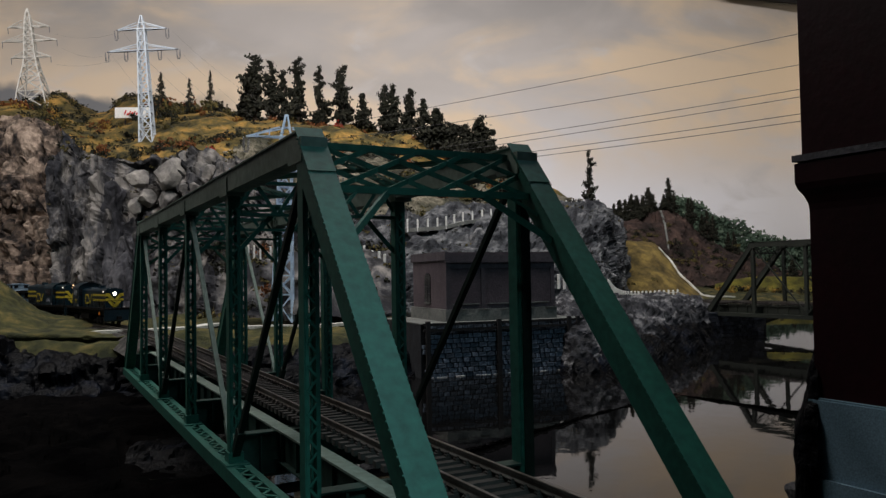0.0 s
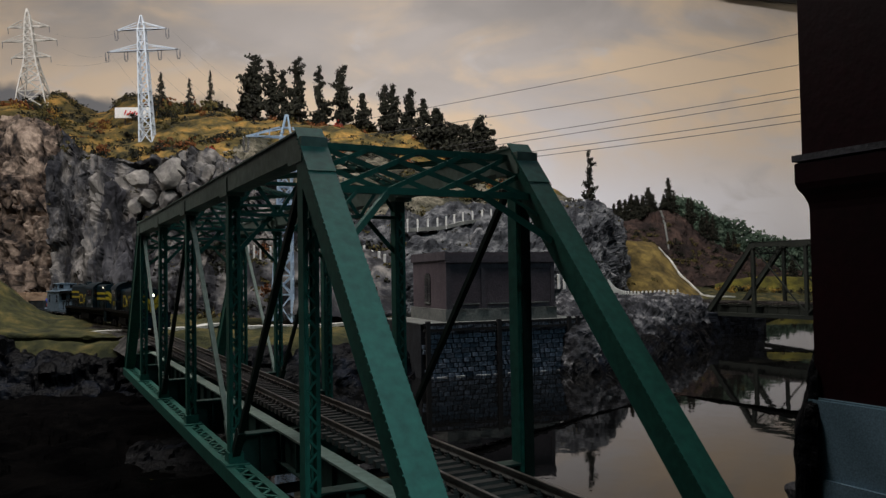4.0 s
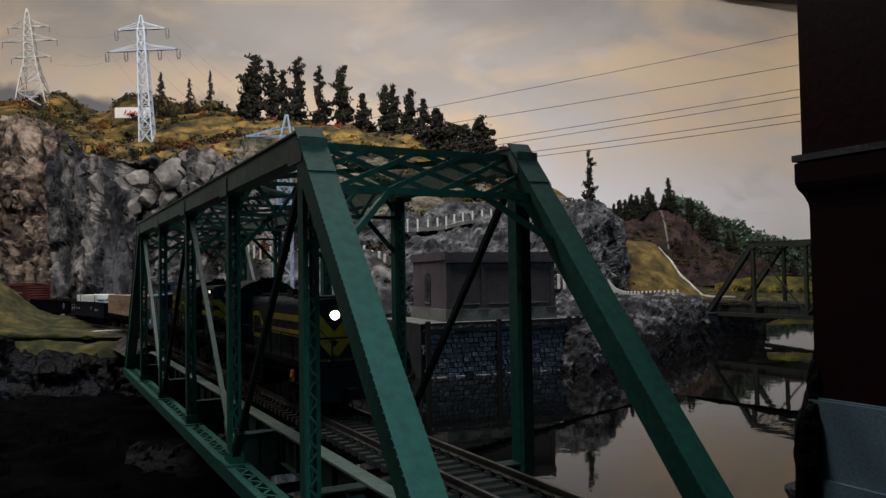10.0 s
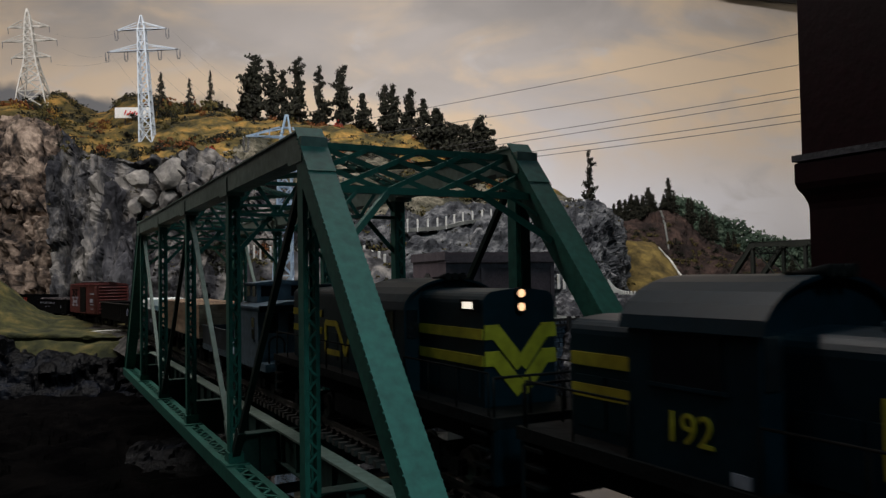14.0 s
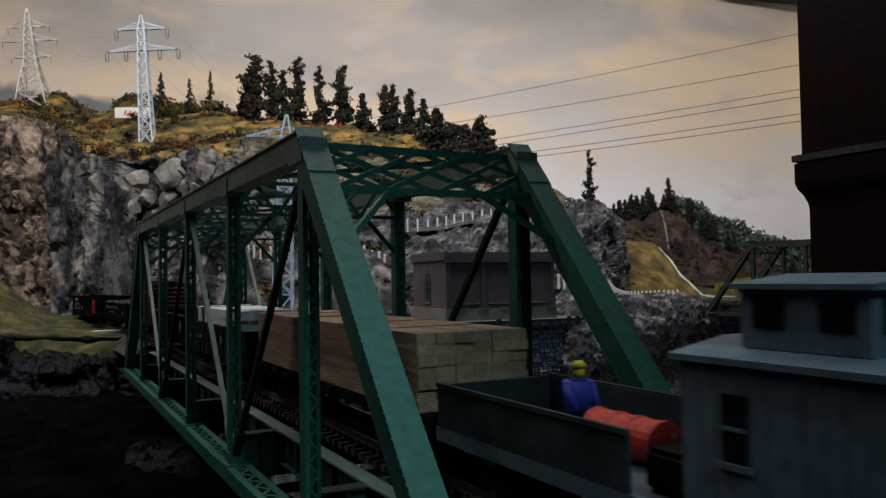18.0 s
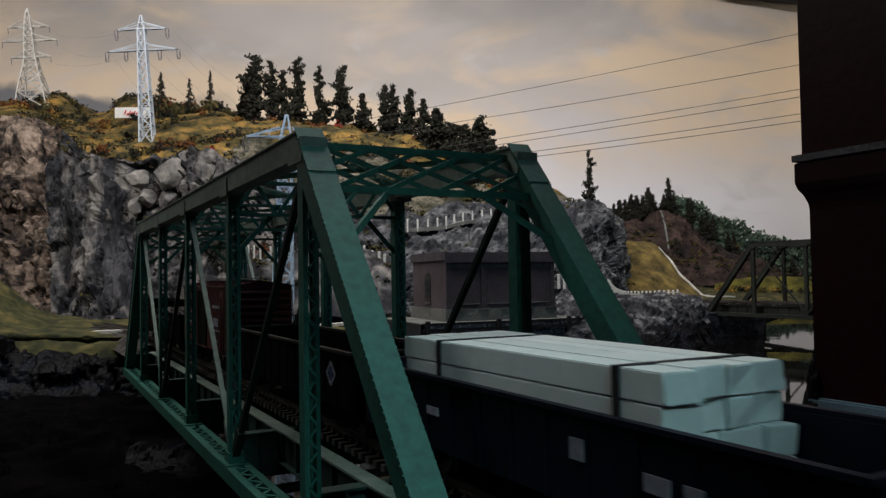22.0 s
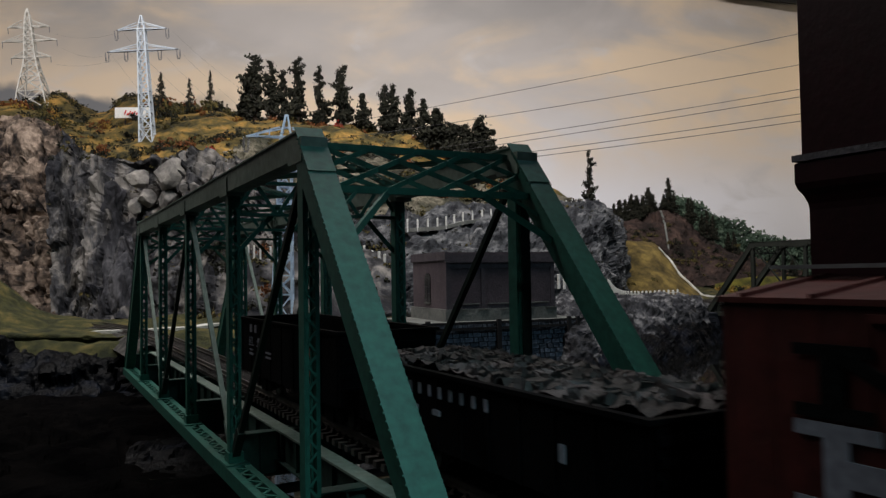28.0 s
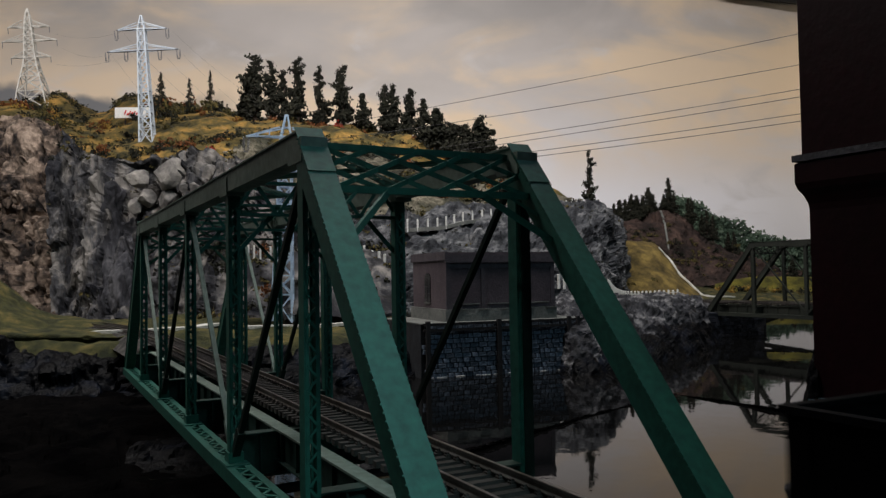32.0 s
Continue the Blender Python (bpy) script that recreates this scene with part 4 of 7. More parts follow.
def second_track():
    t = thing("track", "dark track crossing the farther truss bridge", "railway track", None, "", "structure")
    for side in (-1, 1):
        bm = fresh()
        x = 95.6 + side * 0.88
        box(bm, x - 0.05, x + 0.05, 15, 118, 2.2, 2.45)
        part("rail", bm, RAIL, t)
    bm = fresh()
    box(bm, 95.6 - 1.5, 95.6 + 1.5, -0.14, 0.14, 1.95, 2.2)
    first = part("tie", bm, TIE, t)
    first.matrix_basis = cm(0, 22, 0)
    for k in range(1, 130):
        again(first, 0, 22 + 0.72 * k, 0, t)


second_track()

from mathutils.bvhtree import BVHTree


# ---- buildings ----
MILL_BRICK = mat("dull_brown_brick", (0.074, 0.058, 0.0693), (0.1151, 0.0903, 0.1038), (0.0924, 0.0723, 0.085), fine=60, coarse=3, rough=0.85, bump=0.3)
MILL_TRIM = mat("brown_trim", (0.0652, 0.055, 0.0669), (0.1, 0.0848, 0.0977), rough=0.8)
CONCRETE = mat("pale_concrete", (0.12, 0.1275, 0.12), (0.2025, 0.21, 0.195), (0.1575, 0.165, 0.1575), fine=40, coarse=4, rough=0.9, bump=0.3)
TAR = mat("tar_roof", (0.05, 0.045, 0.045), (0.1, 0.09, 0.09), fine=50, coarse=4, rough=0.9)
GLASS_DARK = mat("dark_window", (0.006, 0.007, 0.009), (0.012, 0.013, 0.016), rough=0.15, bump=0.0)
STONE = mat("blue_grey_stone", (0.0397, 0.0583, 0.0875), (0.2186, 0.27, 0.3383), (0.1143, 0.1458, 0.1954), fine=40, coarse=6, rough=0.75, bump=0.5, vary=0.4)
STONE_DARK = mat("dark_navy_stone", (0.0112, 0.0144, 0.024), (0.04, 0.0464, 0.064), (0.0224, 0.0264, 0.0384), fine=40, coarse=6, rough=0.75, bump=0.5, vary=0.3)
MORTAR = mat("dark_mortar", (0.012, 0.014, 0.018), (0.03, 0.033, 0.04), rough=0.9)
TIMBER = mat("black_timber", (0.01, 0.01, 0.012), (0.028, 0.026, 0.028), fine=40, coarse=8, rough=0.85, stretch=(1, 1, 0.2))
MAROON = mat("maroon_gloss_wall", (0.02, 0.0021, 0.0054), (0.028, 0.0033, 0.0075), fine=30, coarse=2, rough=0.38, bump=0.08)
GREY_STONE = mat("blue_grey_base", (0.2, 0.34, 0.44), (0.24, 0.39, 0.5), fine=160, coarse=1.2, rough=0.7, bump=0.05)
LEDGE = mat("grey_ledge", (0.08, 0.08, 0.095), (0.13, 0.13, 0.15), rough=0.5)
WHITE = mat("white_paint", (0.7, 0.7, 0.68), (0.84, 0.84, 0.82), fine=30, coarse=5, rough=0.6, bump=0.05)
DULL_WHITE = mat("dirty_white_paint", (0.5, 0.5, 0.5), (0.72, 0.72, 0.72), rough=0.7)
RED_SIGN = mat("red_sign_paint", (0.45, 0.02, 0.02), (0.6, 0.04, 0.03), rough=0.6, bump=0)


def mill():
    t = thing("mill_building", "plain brown brick mill with panelled walls on a concrete plinth", "building", cm(30.4, 65.6, 2.2, 0, 0, -6.7))
    W, D, H = 13.9, 12.0, 7.9
    bm = fresh()
    box(bm, -0.15, W + 0.15, -0.15, D + 0.15, -1.5, 1.4)
    for k in range(5):
        box(bm, 1.0 + 2.9 * k, 2.4 + 2.9 * k, -0.3, -0.15, 1.3, 1.42)
    part("plinth", bm, CONCRETE, t, "pale grey concrete plinth")
    bm = fresh()
    box(bm, 0.12, W - 0.12, 0.12, D - 0.12, 1.4, H)
    part("wall", bm, MILL_BRICK, t)
    for x in (0, 4.35, 9.1, W - 0.5):
        bm = fresh()
        box(bm, x, x + 0.5, 0, 0.14, 1.4, H - 1.2)
        part("pilaster", bm, MILL_TRIM, t)
    for x0, x1 in ((0.5, 4.35), (4.85, 9.1), (9.6, W - 0.5)):
        for z0, z1 in ((H - 1.9, H - 1.2), (1.4, 1.9)):
            bm = fresh()
            box(bm, x0, x1, 0.04, 0.13, z0, z1)
            part("wall_panel", bm, MILL_TRIM, t)
        bm = fresh()
        box(bm, x0 + 0.3, x1 - 0.3, -0.08, 0.06, 1.9, 2.02)
        part("sill", bm, CONCRETE, t)
    bm = fresh()
    box(bm, -0.1, W + 0.1, -0.12, 0.4, H - 1.2, H - 0.95)
    box(bm, -0.1, W + 0.1, 0.05, 0.4, H - 0.95, H - 0.3)
    part("cornice", bm, MILL_TRIM, t)
    bm = fresh()
    box(bm, 0, W, 0.35, D, H - 0.3, H - 0.05)
    for y in (2.2, 5.2, 8.2):
        box(bm, 0.1, W - 0.1, y, y + 0.12, H - 0.05, H + 0.06)
    part("roof", bm, TAR, t)
    for x0, x1 in ((-0.14, 0.3), (W - 0.3, W + 0.14)):
        bm = fresh()
        box(bm, x0, x1, -0.05, D, H - 0.9, H + 0.1)
        part("parapet", bm, MILL_TRIM, t)
    for y in (6.4,):
        win = None
        bm = fresh()
        pts = [(-1.0, 2.1), (1.0, 2.1), (1.0, 5.0)] + [(1.0 * math.cos(a), 5.0 + 0.6 * math.sin(a)) for a in [math.pi * k / 8 for k in range(1, 8)]] + [(-1.0, 5.0)]
        r = [[bm.verts.new((x, y + p, z)) for p, z in pts] for x in (0.02, 0.125)]
        bm.faces.new(r[0][::-1])
        for k in range(len(pts)):
            bm.faces.new((r[0][k], r[0][k - 1], r[1][k - 1], r[1][k]))
        win = part("arched_window", bm, GLASS_DARK, t, "dark round-headed window")
        bm = fresh()
        box(bm, -0.05, 0.1, y - 0.95, y + 0.95, 1.9, 2.1)
        part("sill", bm, CONCRETE, win)
        bm = fresh()
        box(bm, -0.01, 0.05, y - 0.04, y + 0.04, 2.1, 5.5)
        for z in (3.0, 3.9, 4.8):
            box(bm, -0.01, 0.05, y - 0.72, y + 0.72, z, z + 0.06)
        part("muntin", bm, TIMBER, win)


mill()


def quay():
    t = thing("retaining_wall", "dark blue-grey coursed stone quay wall with black timbers", "stone wall", cm(26.6, 64.6, -3.8, 0, 0, -6.7), "", "structure")
    L, H = 20.6, 6.0
    bm = fresh()
    box(bm, 0.05, L - 0.05, 0.12, 14, -1.5, H - 0.1)
    part("wall_core", bm, MORTAR, t)
    bm = fresh()
    box(bm, 0, L, 0.0, 14.4, H - 0.1, H + 0.02)
    part("coping", bm, CONCRETE, t)
    rng = random.Random(4)
    kinds = []
    for w in (0.6, 0.8, 1.05):
        bm = fresh()
        vs = box(bm, 0.03, w - 0.03, 0, 0.3, 0.03, 0.52)
        bmesh.ops.bevel(bm, geom=bm.edges[:], offset=0.07, segments=1, affect="EDGES")
        for v in bm.verts:
            v.co.y += rng.uniform(-0.05, 0.05)
        o = part("stone", bm, STONE, t)
        kinds.append((w, o))
    used = set()
    for row in range(11):
        x = -rng.uniform(0, 0.6)
        z = -0.1 + row * 0.54
        while x < L - 0.5:
            w, o = rng.choice(kinds)
            if x + w > L:
                break
            if x >= 0:
                y = rng.uniform(-0.12, 0.06)
                if w in used:
                    again(o, x, y, z, t)
                else:
                    o.matrix_basis = cm(x, y, z)
                    used.add(w)
            x += w
    for x, w in ((0.5, 0.5), (9.1, 0.5), (18.2, 0.45), (19.4, 0.4)):
        bm = fresh()
        box(bm, x, x + w, -0.5, -0.14, -1.5, H + 0.25)
        part("timber_post", bm, TIMBER, t)
    # pale strips along the wall's foot stand for the waterline's glint
    x = 0.8
    while x < L - 1.5:
        w = rng.uniform(0.5, 2.2)
        bm = fresh()
        box(bm, x, x + w, -0.2, -0.06, 0.02, rng.uniform(0.06, 0.12))
        bmesh.ops.bevel(bm, geom=bm.edges[:], offset=0.02, segments=1, affect="EDGES")
        part("waterline_crust", bm, DULL_WHITE, t, "pale strip painted for the glint along the waterline")
        x += w + rng.uniform(0.1, 1.6)
    for z in (5.1, 5.75):
        bm = fresh()
        box(bm, 0.3, L, -0.3, -0.1, z, z + 0.28)
        part("timber_waler", bm, TIMBER, t)


quay()


def abutment():
    t = thing("abutment", "dark navy coursed stone abutment under the farther bridge", "stone wall", cm(88.2, 83.0, -3.8), "", "structure")
    L, H = 15.4, 4.0
    bm = fresh()
    box(bm, 0.05, L - 0.05, 0.15, 9, -1.5, H)
    part("wall_core", bm, MORTAR, t)
    rng = random.Random(9)
    kinds = []
    for w in (1.1, 1.5):
        bm = fresh()
        box(bm, 0.04, w - 0.04, 0, 0.3, 0.04, 0.62)
        bmesh.ops.bevel(bm, geom=bm.edges[:], offset=0.06, segments=1, affect="EDGES")
        kinds.append((w, part("stone", bm, STONE_DARK, t)))
    for row in range(6):
        x = 0.3 * (row % 2)
        for k in range(11):
            w, o = kinds[rng.randrange(2)] if row or k > 1 else kinds[k]
            if x + w > L:
                break
            if row == 0 and k < 2:
                o.matrix_basis = cm(x, 0, -0.05)
            else:
                again(o, x, rng.uniform(-0.08, 0.05), -0.05 + row * 0.66, t)
            x += w
    bm = fresh()
    box(bm, -0.1, L + 0.1, -0.12, 9.1, H, H + 0.3)
    part("coping", bm, STONE_DARK, t)


abutment()


def red_building():
    t = thing("red_building", "glossy maroon building with a grey ledge and blue-grey stone base", "building", cm(10.63, 3.8, 1.35))
    bm = fresh()
    box(bm, -0.3, 40, -60, 0.3, -0.8, 2.15)
    vs = [e for e in bm.edges]
    bmesh.ops.bevel(bm, geom=vs, offset=0.06, segments=2, affect="EDGES")
    part("stone_base", bm, GREY_STONE, t, "blue-grey smooth stone base")
    bm = fresh()
    box(bm, -0.42, 40, -60, 0.42, -0.9, -0.25)
    part("base_course", bm, GREY_STONE, t)
    bm = fresh()
    box(bm, -0.12, 40, -60, 0.12, 2.15, 8.0)
    part("lower_wall", bm, MAROON, t)
    # moulded string course, section swept along two sides
    bm = fresh()
    prof = [(0.1, 7.7), (0.14, 8.1), (0.22, 8.35), (0.34, 8.55), (0.4, 8.75), (0.4, 9.35), (0.3, 9.4), (0.02, 9.42), (0.02, 7.7)]
    ring = lambda o, z: [bm.verts.new(p) for p in ((-o, -60, z), (-o, o, z), (40, o, z))]
    rows = [ring(o, z) for o, z in prof]
    for k in range(len(rows)):
        a, b = rows[k], rows[(k + 1) % len(rows)]
        for i in range(2):
            f = bm.faces.new((a[i], b[i], b[i + 1], a[i + 1]))
    part("cornice", bm, MAROON, t)
    bm = fresh()
    box(bm, -0.45, 40, -60, 0.45, 9.42, 9.62)
    part("ledge", bm, LEDGE, t, "thin pale grey ledge")
    bm = fresh()
    box(bm, -0.22, 40, -60, 0.25, 9.62, 22)
    part("upper_wall", bm, MAROON, t)
    bm = fresh()
    box(bm, -0.6, 40, -60, 0.6, 22, 23)
    part("roof", bm, TAR, t)
    for y in (-16, -34):
        bm = fresh()
        box(bm, -0.3, -0.19, y - 4, y, 12, 19)
        w = part("window", bm, GLASS_DARK, t)
        for name, c, d in (("sill", 11.6, 12), ("lintel", 19, 19.5)):
            bm = fresh()
            box(bm, -0.45, -0.19, y - 4.3, y + 0.3, c, d)
            part(name, bm, LEDGE, w)


red_building()
slope("rock_footing", [[(10.1, 4.8, -6), (10.7, 5.2, -6), (12.5, 5.2, -6), (18, 5.2, -6)], [(10.2, 4.5, -2.5), (10.7, 4.8, -2.5), (12.5, 4.9, -2.5), (18, 4.9, -2.5)],
                       [(10.3, 4.2, -0.6), (10.7, 4.5, -0.2), (12.5, 4.6, 0.0), (18, 4.5, 0.0)], [(10.2, 3.2, 0.3), (10.5, 4.2, 0.7), (12.5, 4.3, 0.8), (18, 4.3, 0.8)], [(9.8, -8, 0.5), (10.2, -8, 0.6), (12.5, 3.5, 0.8), (18, 3.5, 0.8)]],
      70, 50, 0.2, ROCK_SHORE, "ragged dark rock at the foot of the red building", "rock", 1.2, craggy=True, seed=47, shear=0.3)

slope("rock_corner", [[(10.82 + r * math.cos(a), 3.95 + r * math.sin(a), z) for a in (3.6, 3.0, 2.4, 1.8, 1.2)] for z, r in ((-6, 1.0), (-2, 0.85), (1.2, 0.75), (2.6, 0.72), (3.4, 0.5), (4.3, 0.3), (5.2, 0.05))],
      50, 60, 0.12, ROCK_DARK, "dark rock banked against the corner of the red building", "rock", 0.9, craggy=True, seed=91, shear=0.5)


# ---- pylons and wires ----
STEEL_PALE = mat("pale_blue_steel", (0.425, 0.4865, 0.5692), (0.544, 0.6019, 0.664), rough=0.5, bump=0)
STEEL_CREAM = mat("grey_cream_steel", (0.42, 0.41, 0.38), (0.6, 0.58, 0.54), rough=0.5, bump=0)
PORCELAIN = mat("grey_insulator", (0.1, 0.1, 0.11), (0.2, 0.2, 0.21), rough=0.3, bump=0)
STEEL_DARK = mat("tarnished_steel", (0.07, 0.075, 0.085), (0.13, 0.135, 0.15), rough=0.5, bump=0)
WIRE = mat("dark_wire", (0.045, 0.043, 0.045), (0.08, 0.078, 0.08), rough=0.5, bump=0)


def lattice_body(bm, levels, thick):
    """Four legs through (height, half width) levels, with crossed braces on every face."""
    for (z0, h0), (z1, h1) in zip(levels, levels[1:]):
        c0 = [Vector((sx * h0, sy * h0, z0)) for sx, sy in ((-1, -1), (1, -1), (1, 1), (-1, 1))]
        c1 = [Vector((sx * h1, sy * h1, z1)) for sx, sy in ((-1, -1), (1, -1), (1, 1), (-1, 1))]
        for k in range(4):
            beam(bm, c0[k], c1[k], thick * 1.5, thick * 1.5)
            beam(bm, c0[k], c1[(k + 1) % 4], thick, thick)
            beam(bm, c0[(k + 1) % 4], c1[k], thick, thick)
            beam(bm, c1[k], c1[(k + 1) % 4], thick, thick)


def crossarm(t, z, half, rise, body, thick, paint, main=None):
    """A main beam with its braces on both sides of the mast."""
    bm = fresh()
    beam(bm, (-half, 0, z), (half, 0, z), thick * 2, thick * 1.5)
    arm = part("crossarm", bm, main or paint, t)
    for s in (-1, 1):
        tip = Vector((s * half, 0, z))
        bars = [(Vector((s * body, y * body, z + h)), tip) for y in (-1, 1) for h in (0, rise)]
        bars += [(Vector((s * body, 0, z)).lerp(tip, f), Vector((s * body, 0, z + rise)).lerp(tip, f)) for f in (0.33, 0.66)]
        for a, b in bars:
            bm = fresh()
            beam(bm, a, b, thick, thick)
            part("brace", bm, paint, arm)


def wide_pylon(m, label):
    t = thing("power_pylon", label, "power pylon", m, "power pylons")
    bm = fresh()
    lattice_body(bm, [(-1.0, 1.3)] + [(z, 1.25 - 0.62 * z / 23) for z in (2.4, 4.8, 7.2, 9.4, 11.6, 13.8, 16.0, 18.1, 20.2, 22.4)] , 0.16)
    # open peak: four bare legs and one ring
    for sx, sy in ((-1, -1), (1, -1), (1, 1), (-1, 1)):
        beam(bm, (sx * 0.64, sy * 0.64, 22.4), (sx * 0.1, sy * 0.1, 25.3), 0.2, 0.2)
        beam(bm, (sx * 0.42, sy * 0.42, 23.6), (-sy * 0.42, sx * 0.42, 23.6), 0.14, 0.14)
    part("lattice_mast", bm, STEEL_PALE, t)
    for z, half, hang in ((18.1, 7.0, (7.0, 3.3)), (22.4, 5.0, (5.0,))):
        crossarm(t, z, half, 1.2, 0.7, 0.15, STEEL_PALE, STEEL_DARK)
        for x in hang:
            for s in (-1, 1):
                bm = fresh()
                for k in (-0.33, 0.33):
                    for n in range(7):
                        rod(bm, (s * x + k, 0, z - 0.15 - n * 0.24), (s * x + k, 0, z - 0.32 - n * 0.24), 0.12, 0.07, 6)
                    rod(bm, (s * x + k, 0, z), (s * x + k * 0.3, 0, z - 2.1), 0.05, 0.05, 5)
                beam(bm, (s * x - 0.3, 0, z - 1.95), (s * x + 0.3, 0, z - 1.95), 0.12, 0.12)
                part("insulator", bm, PORCELAIN, t)
    return t


def tall_pylon(m):
    t = thing("power_pylon", "grey-cream lattice pylon with three crossarms on splayed legs", "power pylon", m, "power pylons")
    bm = fresh()
    lattice_body(bm, [(-1.0, 3.4), (3.5, 2.7), (7.0, 2.0), (9.5, 1.45), (11.5, 1.15), (13.2, 1.05), (14.9, 0.95), (16.6, 0.85), (18.2, 0.75), (19.6, 0.65), (21.0, 0.5), (23.0, 0.1)], 0.17)
    part("lattice_mast", bm, STEEL_CREAM, t)
    for z, half in ((11.8, 4.2), (15.6, 5.8), (18.8, 4.4)):
        crossarm(t, z, half, 1.3, 0.95, 0.14, STEEL_CREAM)
        for s in (-1, 1):
            bm = fresh()
            for n in range(5):
                rod(bm, (s * half, 0, z - 0.1 - n * 0.26), (s * half, 0, z - 0.3 - n * 0.26), 0.11, 0.06, 6)
            rod(bm, (s * half, 0, z), (s * half, 0, z - 1.5), 0.05, 0.05, 5)
            part("insulator", bm, PORCELAIN, t)
    return t


PB, PC, PA = Vector((9.0, 151.6, 35.5)), Vector((16.9, 84.4, 3.0)), Vector((-10.9, 185.4, 46.9))


def leaning(p, lean, rz):
    """A pose at p, turned by rz and leaning sideways by some degrees."""
    return Matrix.Translation(p * U) @ Matrix.Rotation(radians(lean), 4, Vector((0.465, 0.885, 0))) @ pose(0, 0, 0, 0, 0, rz)


pyl_b = wide_pylon(leaning(PB, -2.9, -24), "pale grey-blue lattice power pylon with two crossarms on the hilltop")
pyl_c = copy_thing(pyl_b, leaning(PC, 1.7, -22))
tagged(pyl_c, "bright pale blue lattice power pylon standing behind the truss bridge")
# pale blue of this pylon, with the light on it put into the colour
STEEL_LIT = mat("fresh_pale_blue_paint", (0.42, 0.56, 0.74), (0.5, 0.64, 0.8), rough=0.45, bump=0)
for ob in pyl_c.children_recursive:
    if not ob.name.startswith("insulator"):
        ob.material_slots[0].link = "OBJECT"
        ob.material_slots[0].material = STEEL_LIT
tall_pylon(leaning(PA, -4.8, -18))
PD = Vector((52, 8, 2))
tagged(copy_thing(pyl_b, Matrix.Translation(PD * U) @ pose(0, 0, 0, 0, 0, 12)), "pale blue lattice power pylon beside the red building")


def wire(a, b, sag, r=0.045):
    a, b = Vector(a), Vector(b)
    bm = fresh()
    side = (b - a).cross(Vector((0, 0, 1))).normalized()
    prev = None
    for k in range(25):
        f = k / 24
        p = a.lerp(b, f) - Vector((0, 0, 4 * sag * f * (1 - f)))
        ring = [bm.verts.new(p + side * r * math.cos(i * math.tau / 5) + Vector((0, 0, r * math.sin(i * math.tau / 5)))) for i in range(5)]
        if prev:
            for i in range(5):
                bm.faces.new((prev[i], prev[(i + 1) % 5], ring[(i + 1) % 5], ring[i]))
        else:
            bm.faces.new(ring[::-1])
        prev = ring
    bm.faces.new(prev)
    tagged(part("power_line", bm, WIRE), "thin dark power line strung between the pylons", "power line", "power lines")


def arm_tips(p, rz):
    out = []
    for z, xs in ((18.1 - 0.8, (-7.0, -3.3, 3.3, 7.0)), (22.4 - 0.4, (-5.0, 5.0))):
        for x in xs:
            out.append(p + Vector((x * math.cos(radians(rz)), x * math.sin(radians(rz)), z)))
    return out


for near, far in zip(((38.9, 25.8, 20.7), (37.2, 24.5, 19.7), (35.5, 23.2, 18.1), (34.6, 22.6, 17.4), (39.8, 26.3, 25.1), (38.9, 25.7, 22.5)), arm_tips(PC, -22)):
    n, f = Vector(near) + Vector((0, 0, 0.45)), Vector(far)
    wire(f, f + (n - f) * 1.35, 0.6, 0.025)
for a, b in zip(arm_tips(PB, -24), arm_tips(PC, -22)):
    wire(a, b, 1.2, 0.012)
for (z, h), b in zip(((11.8, 4.2), (15.6, 5.8), (18.8, 4.4)), (arm_tips(PB, -24)[1], arm_tips(PB, -24)[0], arm_tips(PB, -24)[4])):
    wire(PA + Vector((h * 0.95, -h * 0.3, z - 1.5)), b, 1.2, 0.012)


# ---- sign, fences, road ----
def billboard(p):
    t = thing("billboard", "small white hilltop billboard with unreadable red script", "billboard", Matrix.Translation(Vector(p) * U) @ pose(0, 0, 0, 0, 0, -27))
    bm = fresh()
    box(bm, -4.0, 4.0, 0, 0.16, 0.2, 2.5)
    part("panel", bm, WHITE, t)
    rng = random.Random(2)
    for k in range(6):
        bm = fresh()
        x = -1.9 + k * 0.5
        beam(bm, (x, -0.03, 0.7 + rng.uniform(0, 0.2)), (x + 0.4, -0.03, 1.5 + rng.uniform(-0.3, 0.4)), 0.03, 0.3, (0, 1, 0))
        part("red_stroke", bm, RED_SIGN, t)
    for x in (-1.8, 1.8):
        bm = fresh()
        box(bm, x - 0.1, x + 0.1, 0.16, 0.3, -4.0, 2.0)
        part("post", bm, TIMBER, t)


billboard((8.1, 168.8, 43.0))


def post_fence(points, n, h, label, w=0.22, rail=False):
    t = thing("post_fence", label, "fence", None, "roadside fences")
    line = smoothline(points, n)
    for k, p in enumerate(line):
        bm = fresh()
        box(bm, p.x - w / 2, p.x + w / 2, p.y - w / 2, p.y + w / 2, p.z - 0.9, p.z + h)
        bmesh.ops.bevel(bm, geom=[e for e in bm.edges if all(v.co.z > p.z for v in e.verts)], offset=w * 0.2, segments=1, affect="EDGES")
        part("post", bm, WHITE, t)
    if rail:
        for p, q in zip(line, line[1:]):
            bm = fresh()
            beam(bm, p + Vector((0, 0, h * 0.6)), q + Vector((0, 0, h * 0.6)), 0.08, 0.16)
            part("rail", bm, DULL_WHITE, t)


post_fence([(41.9, 100.2, 15.4), (46.6, 98.8, 15.6), (51.2, 98.6, 16.6), (57.4, 99.9, 17.4), (62.5, 101.7, 18.3)], 13, 1.2, "row of white guard posts along the hill road")
